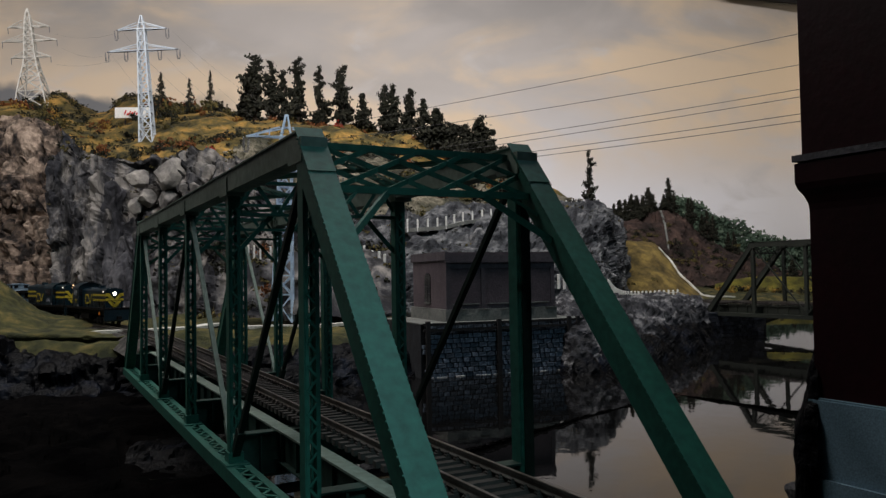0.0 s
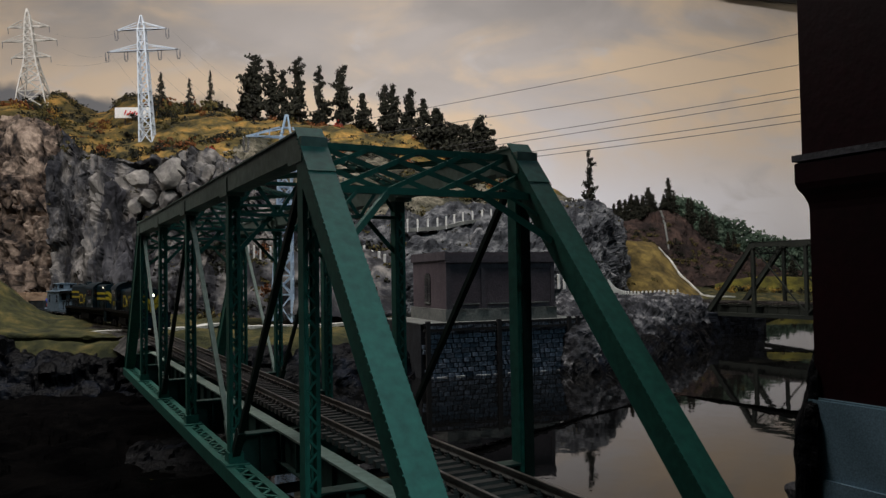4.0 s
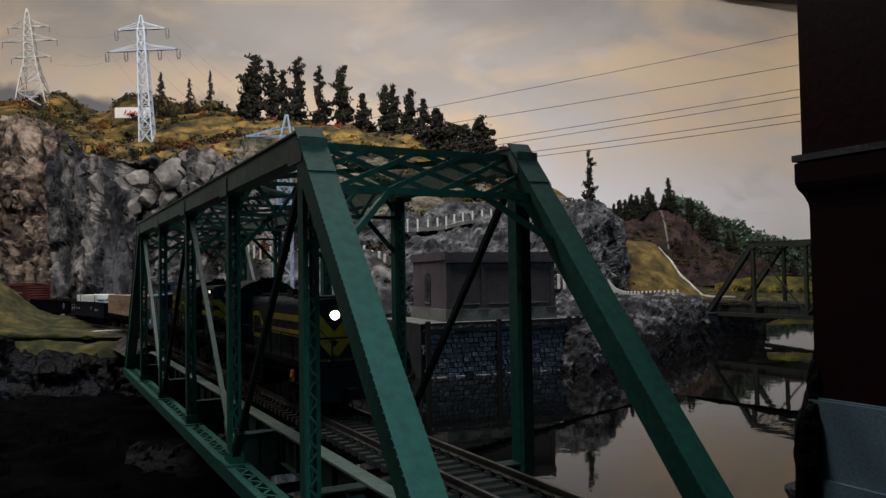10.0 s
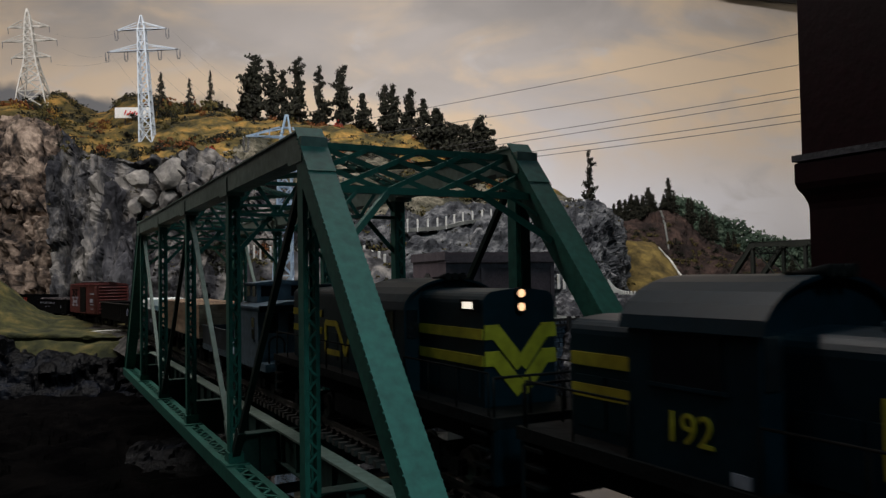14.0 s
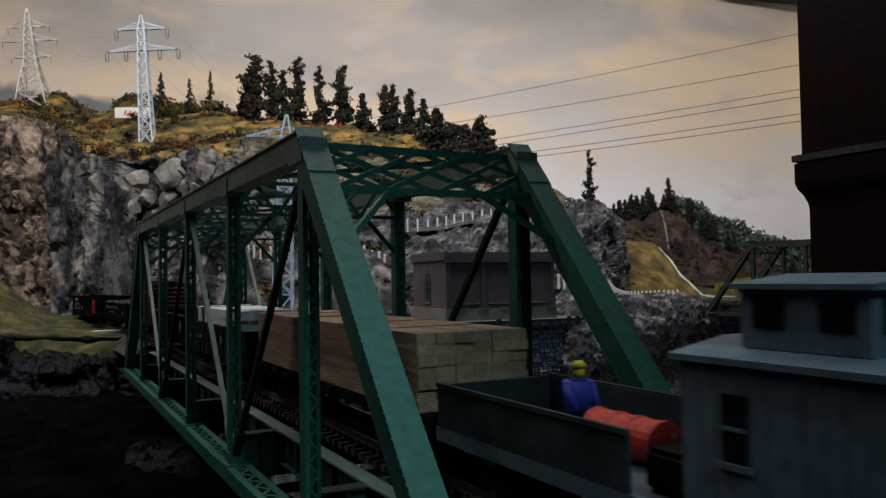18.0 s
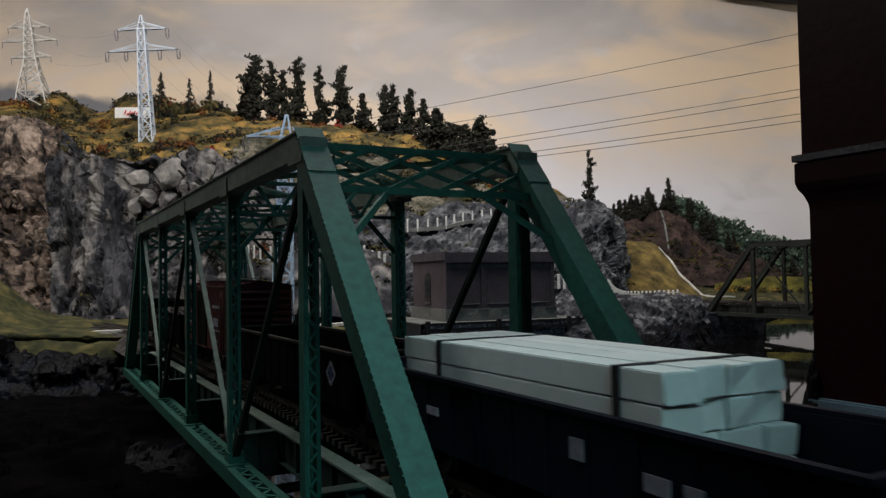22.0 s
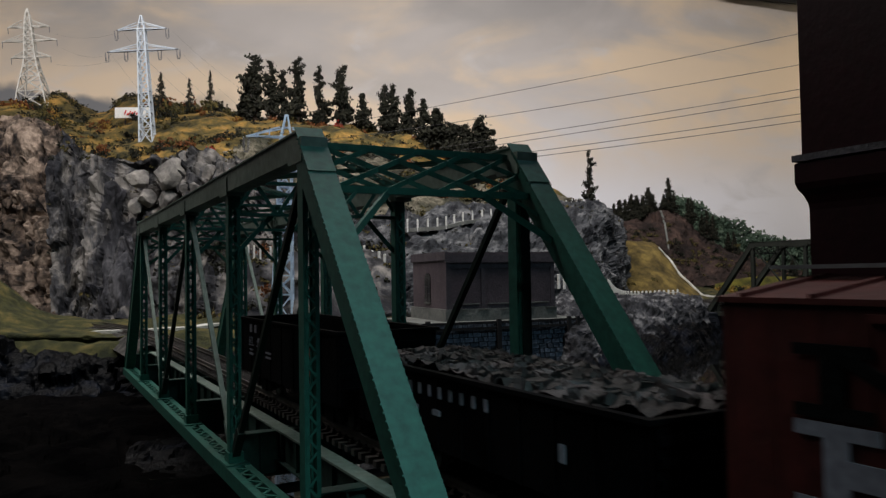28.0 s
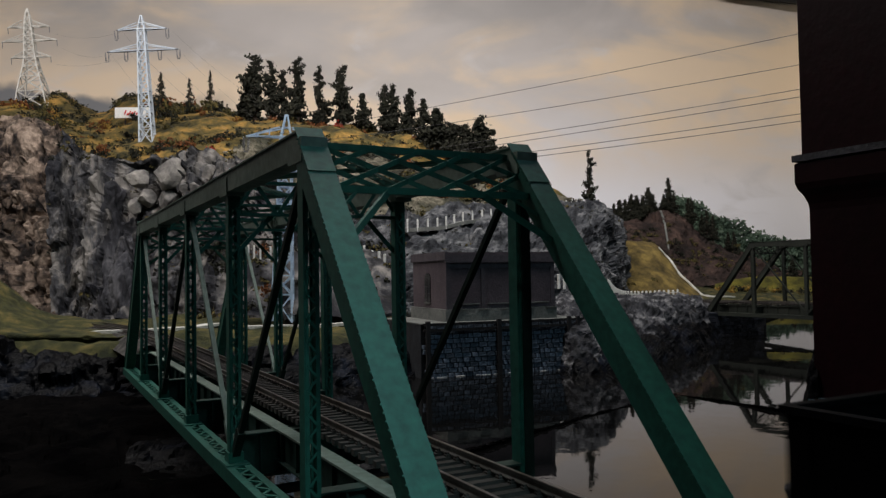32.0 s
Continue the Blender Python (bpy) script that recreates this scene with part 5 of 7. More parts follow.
post_fence([(78.3, 106.8, 20.2), (82.0, 108.3, 20.7), (85.0, 109.0, 20.8)], 5, 1.2, "short row of white guard posts by the lone tree")
post_fence([(33.5, 101.3, 13.5), (33.1, 95.9, 10.7), (33.7, 93.4, 10.3), (33.9, 91.0, 9.7)], 5, 1.0, "white guard posts on the slope behind the bridge", 0.3)
post_fence([(15.0, 94.1, 11.0), (17.0, 93.1, 10.8), (21.7, 92.9, 10.6)], 6, 1.1, "white posts on the concrete road edge", 0.22)
post_fence([(71.7, 87.2, 5.2), (72.7, 86.7, 3.9), (75.7, 87.4, 3.2), (81.8, 88.7, 3.1), (90.5, 91.0, 3.1)], 26, 1.25, "white picket posts along the shore road", 0.24, True)
post_fence([(56.2, 79.5, 6.2), (57.5, 79.9, 6.1)], 2, 1.2, "pair of white posts beside the mill", 0.3)


def ribbon(name, points, width, material, label, category, n=40, lift=0.25, thick=0.35, seed=0.0):
    """A ribbon of ground laid over the land, with uneven edges."""
    line = smoothline(points, n)
    bm = fresh()
    prev = None
    for k, p in enumerate(line):
        d = line[min(k + 1, n - 1)] - line[max(k - 1, 0)]
        s = Vector((d.y, -d.x, 0)).normalized()
        wob = 1 + 0.3 * fractal(p / 2.0 + Vector((seed, 0, 0)), 3)
        a, b = p - s * width / 2 * wob + Vector((0, 0, lift)), p + s * width / 2 * wob + Vector((0, 0, lift))
        row = [bm.verts.new(q) for q in (a, b, b - Vector((0, 0, thick)), a - Vector((0, 0, thick)))]
        if prev:
            for i in range(4):
                bm.faces.new((prev[i], prev[(i + 1) % 4], row[(i + 1) % 4], row[i]))
        else:
            bm.faces.new(row[::-1])
        prev = row
    bm.faces.new(prev)
    tagged(part(name, bm, material), label, category, "", "structure")


CHALK = mat("pale_gravel", (0.44, 0.44, 0.4), (0.656, 0.656, 0.624), fine=60, coarse=8, rough=0.95, bump=0.4)
ribbon("road_river", [(-10.9, 84.4, 1.3), (-7.1, 83.5, 1.2), (-4.5, 83.3, 1.4), (-1.7, 83.0, 1.4)], 1.2, CHALK, "pale gravel track along the river bank", "road", 40, 0.5)
ribbon("road_river", [(0.4, 84.1, 1.3), (3.1, 83.8, 1.4), (5.7, 83.6, 1.4), (8.0, 84.6, 1.6), (10.3, 86.8, 1.5)], 1.8, CHALK, "pale gravel track along the river bank", "road", 40, 0.5)
ribbon("road_bank", [(12.3, 83.5, 1.3), (16.3, 82.5, 1.3), (20.3, 81.5, 1.2), (26.1, 80.8, 1.4), (33.1, 80.5, 1.3)], 1.6, CHALK, "pale road behind the truss bridge", "road", 40, 0.4)
ribbon("road_wall", [(14.4, 95.0, 10.5), (18.0, 93.7, 10.7), (21.7, 92.9, 10.4)], 0.8, CONCRETE, "concrete road edge on the slope", "kerb", 20, 0.1, 1.0)
ribbon("road_hill", [(39.6, 102.0, 15.0), (47.1, 99.7, 15.4), (51.7, 99.5, 16.4), (57.9, 100.7, 17.2), (63.1, 102.5, 18.1), (76.8, 105.4, 19.7)], 2.2, CONCRETE, "pale hill road above the rock face", "road", 50, 0.05, 0.6)
slope("road_bank_slope", [[(11.6, 86.1, 2.8), (15.3, 84.1, 2.9), (19.1, 82.1, 2.9), (30.7, 80.5, 2.6)], [(12.9, 92.0, 6.6), (16.7, 88.9, 6.9), (20.9, 87.8, 6.9), (33.6, 86.8, 6.6)], [(13.7, 95.4, 10.1), (17.9, 93.2, 10.3), (22.3, 92.0, 10.1), (35.2, 90.4, 9.1)], [(15.2, 101.9, 11.5), (19.3, 98.6, 11.6), (23.7, 96.3, 11.7), (36.9, 93.9, 11.7)]],
      60, 40, 0.7, ROCK_GREY, "grey stony slope below the road edge", "slope", 4.0, seed=53)


# ---- plants ----
def leafy(bm, rng, c, size, n, flat=0.7):
    """A clump of n small ragged leaf cards that each have two bent faces."""
    for _ in range(n):
        d = Vector((rng.gauss(0, 1), rng.gauss(0, 1), rng.gauss(0, flat)))
        p = c + d * size * 0.5
        q = Euler((rng.uniform(0, 6.3), rng.uniform(0, 6.3), rng.uniform(0, 6.3)))
        s = size * rng.uniform(0.35, 0.75)
        v = [bm.verts.new(p + q.to_matrix() @ Vector(k) * s) for k in ((-0.5, -0.35, 0), (0.5, -0.3, 0.1), (0.45, 0.4, -0.1), (-0.4, 0.45, 0.12), (0, 0, 0.3))]
        for i in range(4):
            bm.faces.new((v[i], v[(i + 1) % 4], v[4]))


TREE_LABEL = {"rag": "ragged dark green model tree with a bare lower trunk", "spruce": "narrow dark green spruce", "fir": "dense dark fir tree"}


def tree(m, kind, h, w, seed, group, leaf=None, label=""):
    rng = random.Random(seed)
    t = thing("tree", label or TREE_LABEL[kind], "tree", m, group)
    bm = fresh()
    p = Vector((0, 0, -1.5))
    steps = 7
    for k in range(steps):
        q = Vector((rng.uniform(-0.02, 0.02) * h, rng.uniform(-0.02, 0.02) * h, h * 0.97 * (k + 1) / steps))
        rod(bm, p, q, 0.028 * h * (1 - k / steps) + 0.04, 0.028 * h * (1 - (k + 1) / steps) + 0.03, 6)
        p = q
    limbs = []
    n = 27 if kind == "rag" else 46
    start = 0.05 if kind == "rag" else 0.08
    for k in range(n):
        f = start + (0.98 - start) * (k + rng.random()) / n
        if kind == "rag":
            r = w * (0.3 + 0.85 * abs(math.sin(f * 8.0 + seed))) * (1.05 - 0.7 * f) * rng.uniform(0.3, 1.25)
        else:
            r = w * (1.04 - f) * rng.uniform(0.7, 1.15)
        a = rng.uniform(0, math.tau)
        limbs.append((Vector((0, 0, f * h)), Vector((r * math.cos(a), r * math.sin(a), f * h + (0.06 * h if kind == "rag" else -0.04 * h)))))
    for a, b in limbs:
        rod(bm, a, b, 0.09, 0.03, 4)
    part("trunk", bm, BARK, t)
    bm = fresh()
    for a, b in limbs:
        for f in (0.35, 0.7, 1.0):
            c = a.lerp(b, f)
            size = w * (0.5 if kind == "rag" else 0.36) * (1.1 - 0.7 * c.z / h) * rng.uniform(0.6, 1.3)
            leafy(bm, rng, c, size, 24 if kind == "rag" else 12)
    part("crown", bm, leaf or LEAF_DARK, t)
    return t


def land_tree():
    """All the modelled ground as one search tree."""
    vs, fs = [], []
    for o in scene.objects:
        if o.type == "MESH" and o.parent is None and o.get("kind") == "structure" and o.name.split("_")[0] in ("hill", "cliff", "bank", "land", "yellow", "bank", "brown", "grass", "rocky", "road"):
            k = len(vs)
            vs += [v.co / U for v in o.data.vertices]
            fs += [[i + k for i in p.vertices] for p in o.data.polygons]
    return BVHTree.FromPolygons(vs, fs)


LAND = land_tree()


def ground_at(x, y, z):
    """The height of the land at a place, or z where there is none."""
    place = LAND.ray_cast(Vector((x, y, 120)), Vector((0, 0, -1)))[0]
    return place.z if place and abs(place.z - z) < 6 else z


def drape(points, n=14):
    """The points of a line, let down on the land."""
    return [Vector((p.x, p.y, ground_at(p.x, p.y, p.z))) for p in smoothline(points, n)]


ribbon("footpath", drape([(109.8, 116.0, 13.2), (111.0, 114.9, 12.1), (110.4, 111.9, 8.9), (110.4, 108.7, 5.3), (110.7, 105.2, 3.5), (111.4, 102.6, 3.1), (116.9, 101.9, 3.3)]), 0.5, CHALK, "pale footpath climbing over the yellow hill", "path", 50, 0.35)
ribbon("gully", drape([(135.9, 142.7, 21.6), (134.9, 140.4, 19.7), (132.6, 137.3, 16.5), (130.2, 134.1, 13.5)]), 0.45, CONCRETE, "pale washed gully on the brown hill", "gully", 30, 0.4)

HILL_TREES = [((32.3, 158.5, 40.8), 13.6, 2.7), ((35.9, 157.7, 40.9), 12.0, 2.0), ((38.5, 157.4, 41.3), 11.0, 1.7), ((40.6, 154.1, 41.4), 13.6, 2.2), ((45.0, 151.7, 41.3), 13.0, 1.9),
              ((49.4, 149.5, 41.5), 12.2, 2.3), ((52.8, 145.4, 40.5), 8.0, 1.6), ((56.6, 142.3, 40.0), 9.6, 1.7), ((58.2, 141.5, 39.7), 10.0, 1.7), ((60.8, 139.1, 38.0), 9.8, 1.8),
              ((62.0, 134.0, 35.3), 8.4, 1.7), ((63.8, 132.0, 34.4), 7.6, 2.4), ((66.1, 129.7, 33.5), 7.6, 2.8), ((68.2, 127.5, 33.0), 7.0, 2.6), ((70.5, 125.2, 32.6), 9.6, 2.7), ((74.7, 123.0, 32.0), 5.0, 2.2),
              ((31.1, 161.3, 40.9), 10.0, 1.6), ((68.8, 126.0, 32.6), 6.0, 2.2), ((72.8, 125.1, 32.7), 6.4, 2.0), ((76.8, 121.9, 30.4), 3.4, 1.6)]
for k, (p, h, w) in enumerate(HILL_TREES):
    p = Vector(p)
    p.z = ground_at(p.x, p.y, p.z)
    tree(Matrix.Translation(p * U), "rag", h * 1.06, w * 1.22, 20 + k, "trees on the hill crest")
for k, (p, h, w) in enumerate([((14.4, 172.3, 43.6), 9.4, 1.5), ((20.1, 169.3, 43.5), 8.2, 1.3), ((25.5, 173.1, 45.9), 9.8, 1.2)]):
    p = Vector(p)
    p.z = ground_at(p.x, p.y, p.z)
    tree(Matrix.Translation(p * U), "spruce", h, w, 60 + k, "small hilltop spruces")
p = Vector((89.2, 113.6, 20.4))
p.z = ground_at(p.x, p.y, p.z)
tree(Matrix.Translation(p * U), "rag", 14.6, 1.7, 77, "", None, "tall thin ragged tree alone on the rock edge")
FIR_HEIGHTS = [8, 9.5, 9, 11, 10, 9.5, 11.5, 8, 6.5, 10, 7, 7.5, 8, 7, 9, 8, 6, 7.5]


def far_trees():
    rows = [(127.4, 151.2, 18.7), (128.7, 150.5, 19.4), (129.4, 149.0, 20.1), (130.9, 148.2, 19.8), (132.1, 147.5, 20.4), (134.3, 147.5, 20.7), (134.9, 146.0, 21.2), (136.8, 146.2, 21.3), (139.2, 144.8, 22.4), (140.3, 144.2, 23.0), (141.7, 143.6, 21.8),
            (145.9, 142.6, 17.7), (146.7, 142.2, 18.1), (149.9, 141.7, 16.9), (149.5, 139.7, 15.0), (151.0, 139.0, 13.7), (156.2, 138.6, 12.2), (156.8, 137.2, 12.1), (162.1, 123.2, 7.6)]
    for k, p in enumerate(rows):
        p = Vector(p)
        p.z = ground_at(p.x, p.y, p.z)
        h = FIR_HEIGHTS[k] if k < len(FIR_HEIGHTS) else 6.0
        tree(Matrix.Translation(p * U), "fir", h * (0.68 if k < 9 else 0.92), h * (0.2 if k < 18 else 0.32), 90 + k, "firs on the brown hill")


far_trees()
LEAF_TEAL = mat("misty_green_foliage", (0.05, 0.085, 0.06), (0.15, 0.2, 0.14), (0.09, 0.14, 0.1), fine=50, coarse=6, rough=0.95, bump=0.3)
SHRUBS = {"dark": LEAF_DARK, "olive": mat("olive_shrub", (0.035, 0.035, 0.012), (0.13, 0.1, 0.03), rough=0.95, coarse=8), "rust": mat("rust_shrub", (0.09, 0.03, 0.01), (0.22, 0.08, 0.022), rough=0.95, coarse=8),
          "red": mat("red_shrub", (0.25, 0.02, 0.015), (0.42, 0.05, 0.03), rough=0.95, coarse=8), "gold": mat("gold_shrub", (0.16, 0.095, 0.02), (0.34, 0.21, 0.045), rough=0.95, coarse=8)}


def shrub(p, r, kind, seed, leaf=None, n=60):
    rng = random.Random(seed)
    p = Vector(p)
    p.z = ground_at(p.x, p.y, p.z)
    bm = fresh()
    for k in range(6):
        rod(bm, (0, 0, -0.3), (rng.uniform(-1, 1) * r * 0.5, rng.uniform(-1, 1) * r * 0.5, r * 0.6), 0.04, 0.02, 4)
    for k in range(10):
        leafy(bm, rng, Vector((rng.gauss(0, 0.42) * r, rng.gauss(0, 0.42) * r, abs(rng.gauss(0.35, 0.25)) * r)), r * 0.5, n // 10)
    ob = part("shrub", bm, leaf or SHRUBS[kind])
    ob.matrix_basis = Matrix.Translation(p * U)
    tagged(ob, {"dark": "dark green foam shrub", "olive": "olive brown foam shrub", "rust": "rust orange foam shrub", "red": "bright red foam shrub", "gold": "golden foam shrub"}[kind] + " on the hillside", "shrub", "hillside shrubs")


def scatter_shrubs():
    rng = random.Random(12)
    edge = smoothline([(-6.3, 154.1, 35.2), (1.0, 144.8, 30.5), (6.9, 143.9, 31.8), (11.8, 142.4, 32.7), (16.5, 139.9, 32.6), (23.2, 136.4, 32.9)], 44)
    for k, p in enumerate(edge):
        shrub(p + Vector((rng.uniform(-2, 2), rng.uniform(-2, 3), 0)), rng.uniform(0.8, 1.9), rng.choice(["dark", "dark", "dark", "dark", "olive", "rust"]), 200 + k)
    top = smoothline([(-17.9, 184.7, 45.2), (-4.8, 171.2, 40.6), (5.9, 165.6, 39.6), (17.6, 166.1, 42.7), (29.8, 159.7, 42.4)], 80)
    for k, p in enumerate(top):
        shrub(p + Vector((rng.uniform(-6, 6), rng.uniform(-8, 10), 0)), rng.uniform(0.7, 1.9), rng.choice(["dark", "dark", "dark", "olive", "olive", "rust", "gold"]), 300 + k)
    crest = smoothline([(29.8, 159.7, 40.8), (43.6, 150.3, 40.2), (58.2, 140.5, 37.6), (67.1, 131.4, 33.8), (76.6, 124.2, 31.3)], 26)
    for k, p in enumerate(crest):
        shrub(p + Vector((rng.uniform(-2, 2), rng.uniform(-3, 2), 0)), rng.uniform(0.6, 1.5), rng.choice(["dark", "dark", "olive", "rust"]), 400 + k)
    for k in range(34):
        p = Vector((11.1, 176.2, 45.3)).lerp(Vector((27.3, 169.9, 45.5)), rng.random()) + Vector((0, rng.uniform(-5, 5), rng.uniform(-2, 3)))
        shrub(p, rng.uniform(1.2, 2.6), rng.choice(["dark", "dark", "dark", "olive", "rust"]), 800 + k)
    for k, p in enumerate(smoothline([(-8.5, 190.9, 47.7), (-7.5, 194.7, 51.9), (-5.0, 194.5, 53.3), (-2.6, 193.3, 51.7), (-1.1, 189.3, 47.5)], 20) + smoothline([(6.3, 189.9, 48.3), (8.2, 195.5, 52.6), (10.7, 195.3, 54.0), (14.7, 189.9, 52.1), (21.5, 181.9, 49.3)], 26)):
        shrub(p + Vector((rng.uniform(-1, 1), rng.uniform(-2, 1), 0)), rng.uniform(0.7, 1.5), rng.choice(["dark", "dark", "olive"]), 850 + k)
    for k, p in enumerate(smoothline([(40.4, 127.5, 29.7), (48.5, 124.5, 27.0), (56.6, 121.5, 24.3), (64.9, 118.3, 23.1), (71.8, 117.0, 22.5)], 40)):
        shrub(p + Vector((rng.uniform(-3, 3), rng.uniform(-5, 5), 0)), rng.uniform(0.8, 2.2), rng.choice(["dark", "dark", "olive", "olive", "rust"]), 900 + k)
    for k, (p, r, c) in enumerate([((43.6, 145.8, 38.2), 1.3, "rust"), ((46.4, 144.4, 38.1), 1.3, "red"), ((62.0, 108.7, 18.9), 1.2, "red"), ((43.5, 112.8, 17.2), 1.6, "red"), ((17.0, 94.2, 11.6), 1.3, "rust"), ((15.7, 87.2, 5.5), 1.2, "rust"),
                                   ((18.1, 134.7, 30.5), 1.1, "red"), ((15.0, 134.1, 28.7), 1.8, "olive"), ((19.9, 87.2, 6.9), 1.2, "dark"), ((13.4, 86.2, 4.2), 1.0, "dark"), ((36.2, 101.0, 13.7), 2.2, "dark"), ((37.6, 109.1, 17.5), 2.4, "dark"), ((36.9, 96.1, 11.7), 2.0, "olive"),
                                   ((14.8, 115.6, 13.4), 2.4, "dark"), ((14.9, 107.9, 8.7), 2.2, "dark"), ((12.6, 109.2, 6.2), 2.0, "olive"), ((15.0, 101.1, 5.4), 1.6, "dark"), ((90.8, 112.7, 20.4), 1.2, "dark"), ((87.1, 113.5, 20.1), 1.0, "olive"),
                                   ((82.0, 110.5, 20.0), 1.0, "dark"), ((56.7, 112.6, 18.1), 1.4, "dark"), ((49.0, 109.9, 17.5), 1.4, "olive"), ((63.4, 115.8, 19.9), 1.6, "dark"), ((47.7, 112.8, 18.5), 1.6, "dark")]):
        shrub(p, r, c, 500 + k)
    for k, p in enumerate(smoothline([(130.5, 119.5, 2.6), (135.2, 114.6, 2.6), (140.0, 109.0, 2.5), (144.4, 103.6, 2.4)], 13)):
        shrub(p + Vector((rng.uniform(-0.6, 0.6), rng.uniform(-0.8, 0.4), 0)), rng.uniform(1.1, 1.7), rng.choice(["dark", "olive", "olive", "gold"]), 1900 + k)
    ridge = smoothline([(153.5, 156.3, 28.9), (158.6, 153.7, 27.2), (164.0, 151.0, 23.3), (169.5, 148.2, 20.7), (177.0, 146.0, 17.2), (181.0, 142.0, 15.6), (184.0, 138.3, 14.8), (187.5, 133.6, 14.3)], 46)
    for k, p in enumerate(ridge):
        bm = fresh()
        r2 = random.Random(600 + k)
        for j in range(26):
            leafy(bm, r2, Vector((r2.gauss(0, 1.5), r2.gauss(0, 1.2), r2.uniform(-9, 0.6))), 1.25, 12)
        rod(bm, (0, 0, -11), (0, 0, -1), 0.3, 0.15, 5)
        ob = part("tree", bm, LEAF_TEAL)
        ob.matrix_basis = Matrix.Translation(p * U)
        tagged(ob, "rounded misty green broadleaf tree on the far ridge", "tree", "broadleaf trees on the far ridge")
    for k in range(90):
        f = rng.random()
        p = Vector((117.1, 139.9, 12.2)).lerp(Vector((147.2, 128.8, 7.5)), f) + Vector((rng.uniform(-4, 4), rng.uniform(-6, 6), rng.uniform(-3, 6)))
        shrub(p, rng.uniform(0.6, 1.2), rng.choice(["dark", "dark", "olive"]), 1700 + k)


scatter_shrubs()


def boulder(p, r, seed, material):
    """A rounded block: a ball cut by a dozen planes."""
    rng = random.Random(seed)
    bm = fresh()
    bmesh.ops.create_icosphere(bm, subdivisions=4, radius=1)
    sx, sy, sz = r * rng.uniform(0.85, 1.25), r * rng.uniform(0.7, 1.0), r * rng.uniform(0.8, 1.15)
    cuts = []
    for _ in range(13):
        n = Vector((rng.gauss(0, 1), rng.gauss(0, 1), rng.gauss(0, 1))).normalized()
        cuts.append((n, rng.uniform(0.5, 0.85)))
    off = Vector((seed * 3.1, 0, 0))
    for v in bm.verts:
        c = v.co.copy()
        for n, d in cuts:
            over = c.dot(n) - d
            if over > 0:
                c -= n * over * 0.92
        c *= 1 + 0.05 * fractal(c * 2.5 + off, 4)
        v.co = Vector((c.x * sx, c.y * sy, c.z * sz))
    ob = part("boulder", bm, material)
    ob.matrix_basis = Matrix.Translation(Vector(p) * U) @ pose(0, 0, 0, 0, 0, rng.uniform(0, 360))
    tagged(ob, "rounded grey boulder bedded in the cliff", "boulder", "cliff boulders")


for k, (p, r) in enumerate([((10.1, 131.1, 25.8), 3.6), ((5.4, 134.8, 25.5), 2.4), ((6.7, 133.1, 21.9), 1.9), ((10.0, 130.3, 21.0), 2.3), ((5.2, 133.9, 20.6), 1.5), ((13.7, 127.1, 22.7), 2.2), ((16.3, 126.8, 25.6), 1.8), ((13.3, 132.8, 28.9), 1.8),
                            ((18.1, 122.5, 24.4), 2.0), ((12.9, 125.4, 18.2), 2.0), ((8.5, 130.1, 17.4), 1.7)]):
    boulder(Vector(p) - Vector((0.2, 0.97, 0)) * 1.8, r, k + 1, ROCK_BOULDER)
for k, (p, r) in enumerate([((-14.0, 154.1, 23.5), 3.4), ((-14.9, 154.8, 18.2), 2.6), ((-11.2, 156.7, 34.8), 2.4), ((-8.8, 148.1, 21.0), 2.8), ((-7.9, 149.5, 28.5), 2.2), ((-10.2, 147.9, 14.7), 2.4)]):
    boulder(p, r, k + 31, ROCK_PINK)


def ground_foam():
    """Uncountable tufts of coloured foam over the hill and the near slopes."""
    rng = random.Random(33)
    for name, kinds, count in (("hill_west", (("dark", 2000), ("olive", 1300), ("rust", 60), ("gold", 300)), 0), ("yellow_hill", (("olive", 40),), 0), ("brown_hill", (("dark", 120), ("olive", 160)), 0),
                               ("road_bank_slope", (("dark", 90), ("olive", 90)), 0), ("cliff_terrace", (("dark", 130), ("olive", 110)), 0), ("land_east", (("olive", 120), ("dark", 60)), 0), ("cliff_west", (("olive", 60), ("dark", 50)), 0)):
        land = bpy.data.objects[name].data
        up = [v for v in land.vertices if v.normal.z > 0.35 or v.normal.z < -0.35] or list(land.vertices)
        for kind, n in kinds:
            bm = fresh()
            for _ in range(n):
                v = rng.choice(up)
                c = v.co / U
                if fractal(c / 14.0 + Vector((len(kind) * 5.0, 0, 0)), 3) < (-0.1 if kind == "dark" else 0.0):
                    continue
                leafy(bm, rng, c + Vector((rng.uniform(-0.6, 0.6), rng.uniform(-0.6, 0.6), 0.1)), rng.uniform(0.35, 0.85), 9, 0.35)
            tagged(part("ground_foam", bm, SHRUBS[kind]), {"dark": "dark green", "olive": "olive brown", "rust": "rust orange", "gold": "golden"}[kind] + " foam tufts scattered over the model ground", "ground cover", "", "stuff")


ground_foam()


# ---- the train ----
HOOD = mat("dark_teal_loco_paint", (0.0016, 0.0088, 0.0152), (0.0024, 0.014, 0.0232), fine=30, coarse=4, rough=0.4, bump=0.05, spec=0.3)
NAVY = mat("dark_blue_green_loco_paint", (0.0016, 0.0096, 0.0152), (0.0028, 0.0152, 0.0232), fine=30, coarse=4, rough=0.4, bump=0.05, spec=0.3)
UNDER = mat("black_underframe", (0.003, 0.003, 0.0035), (0.008, 0.0075, 0.0075), fine=40, coarse=6, rough=0.8, bump=0.2, spec=0.1)
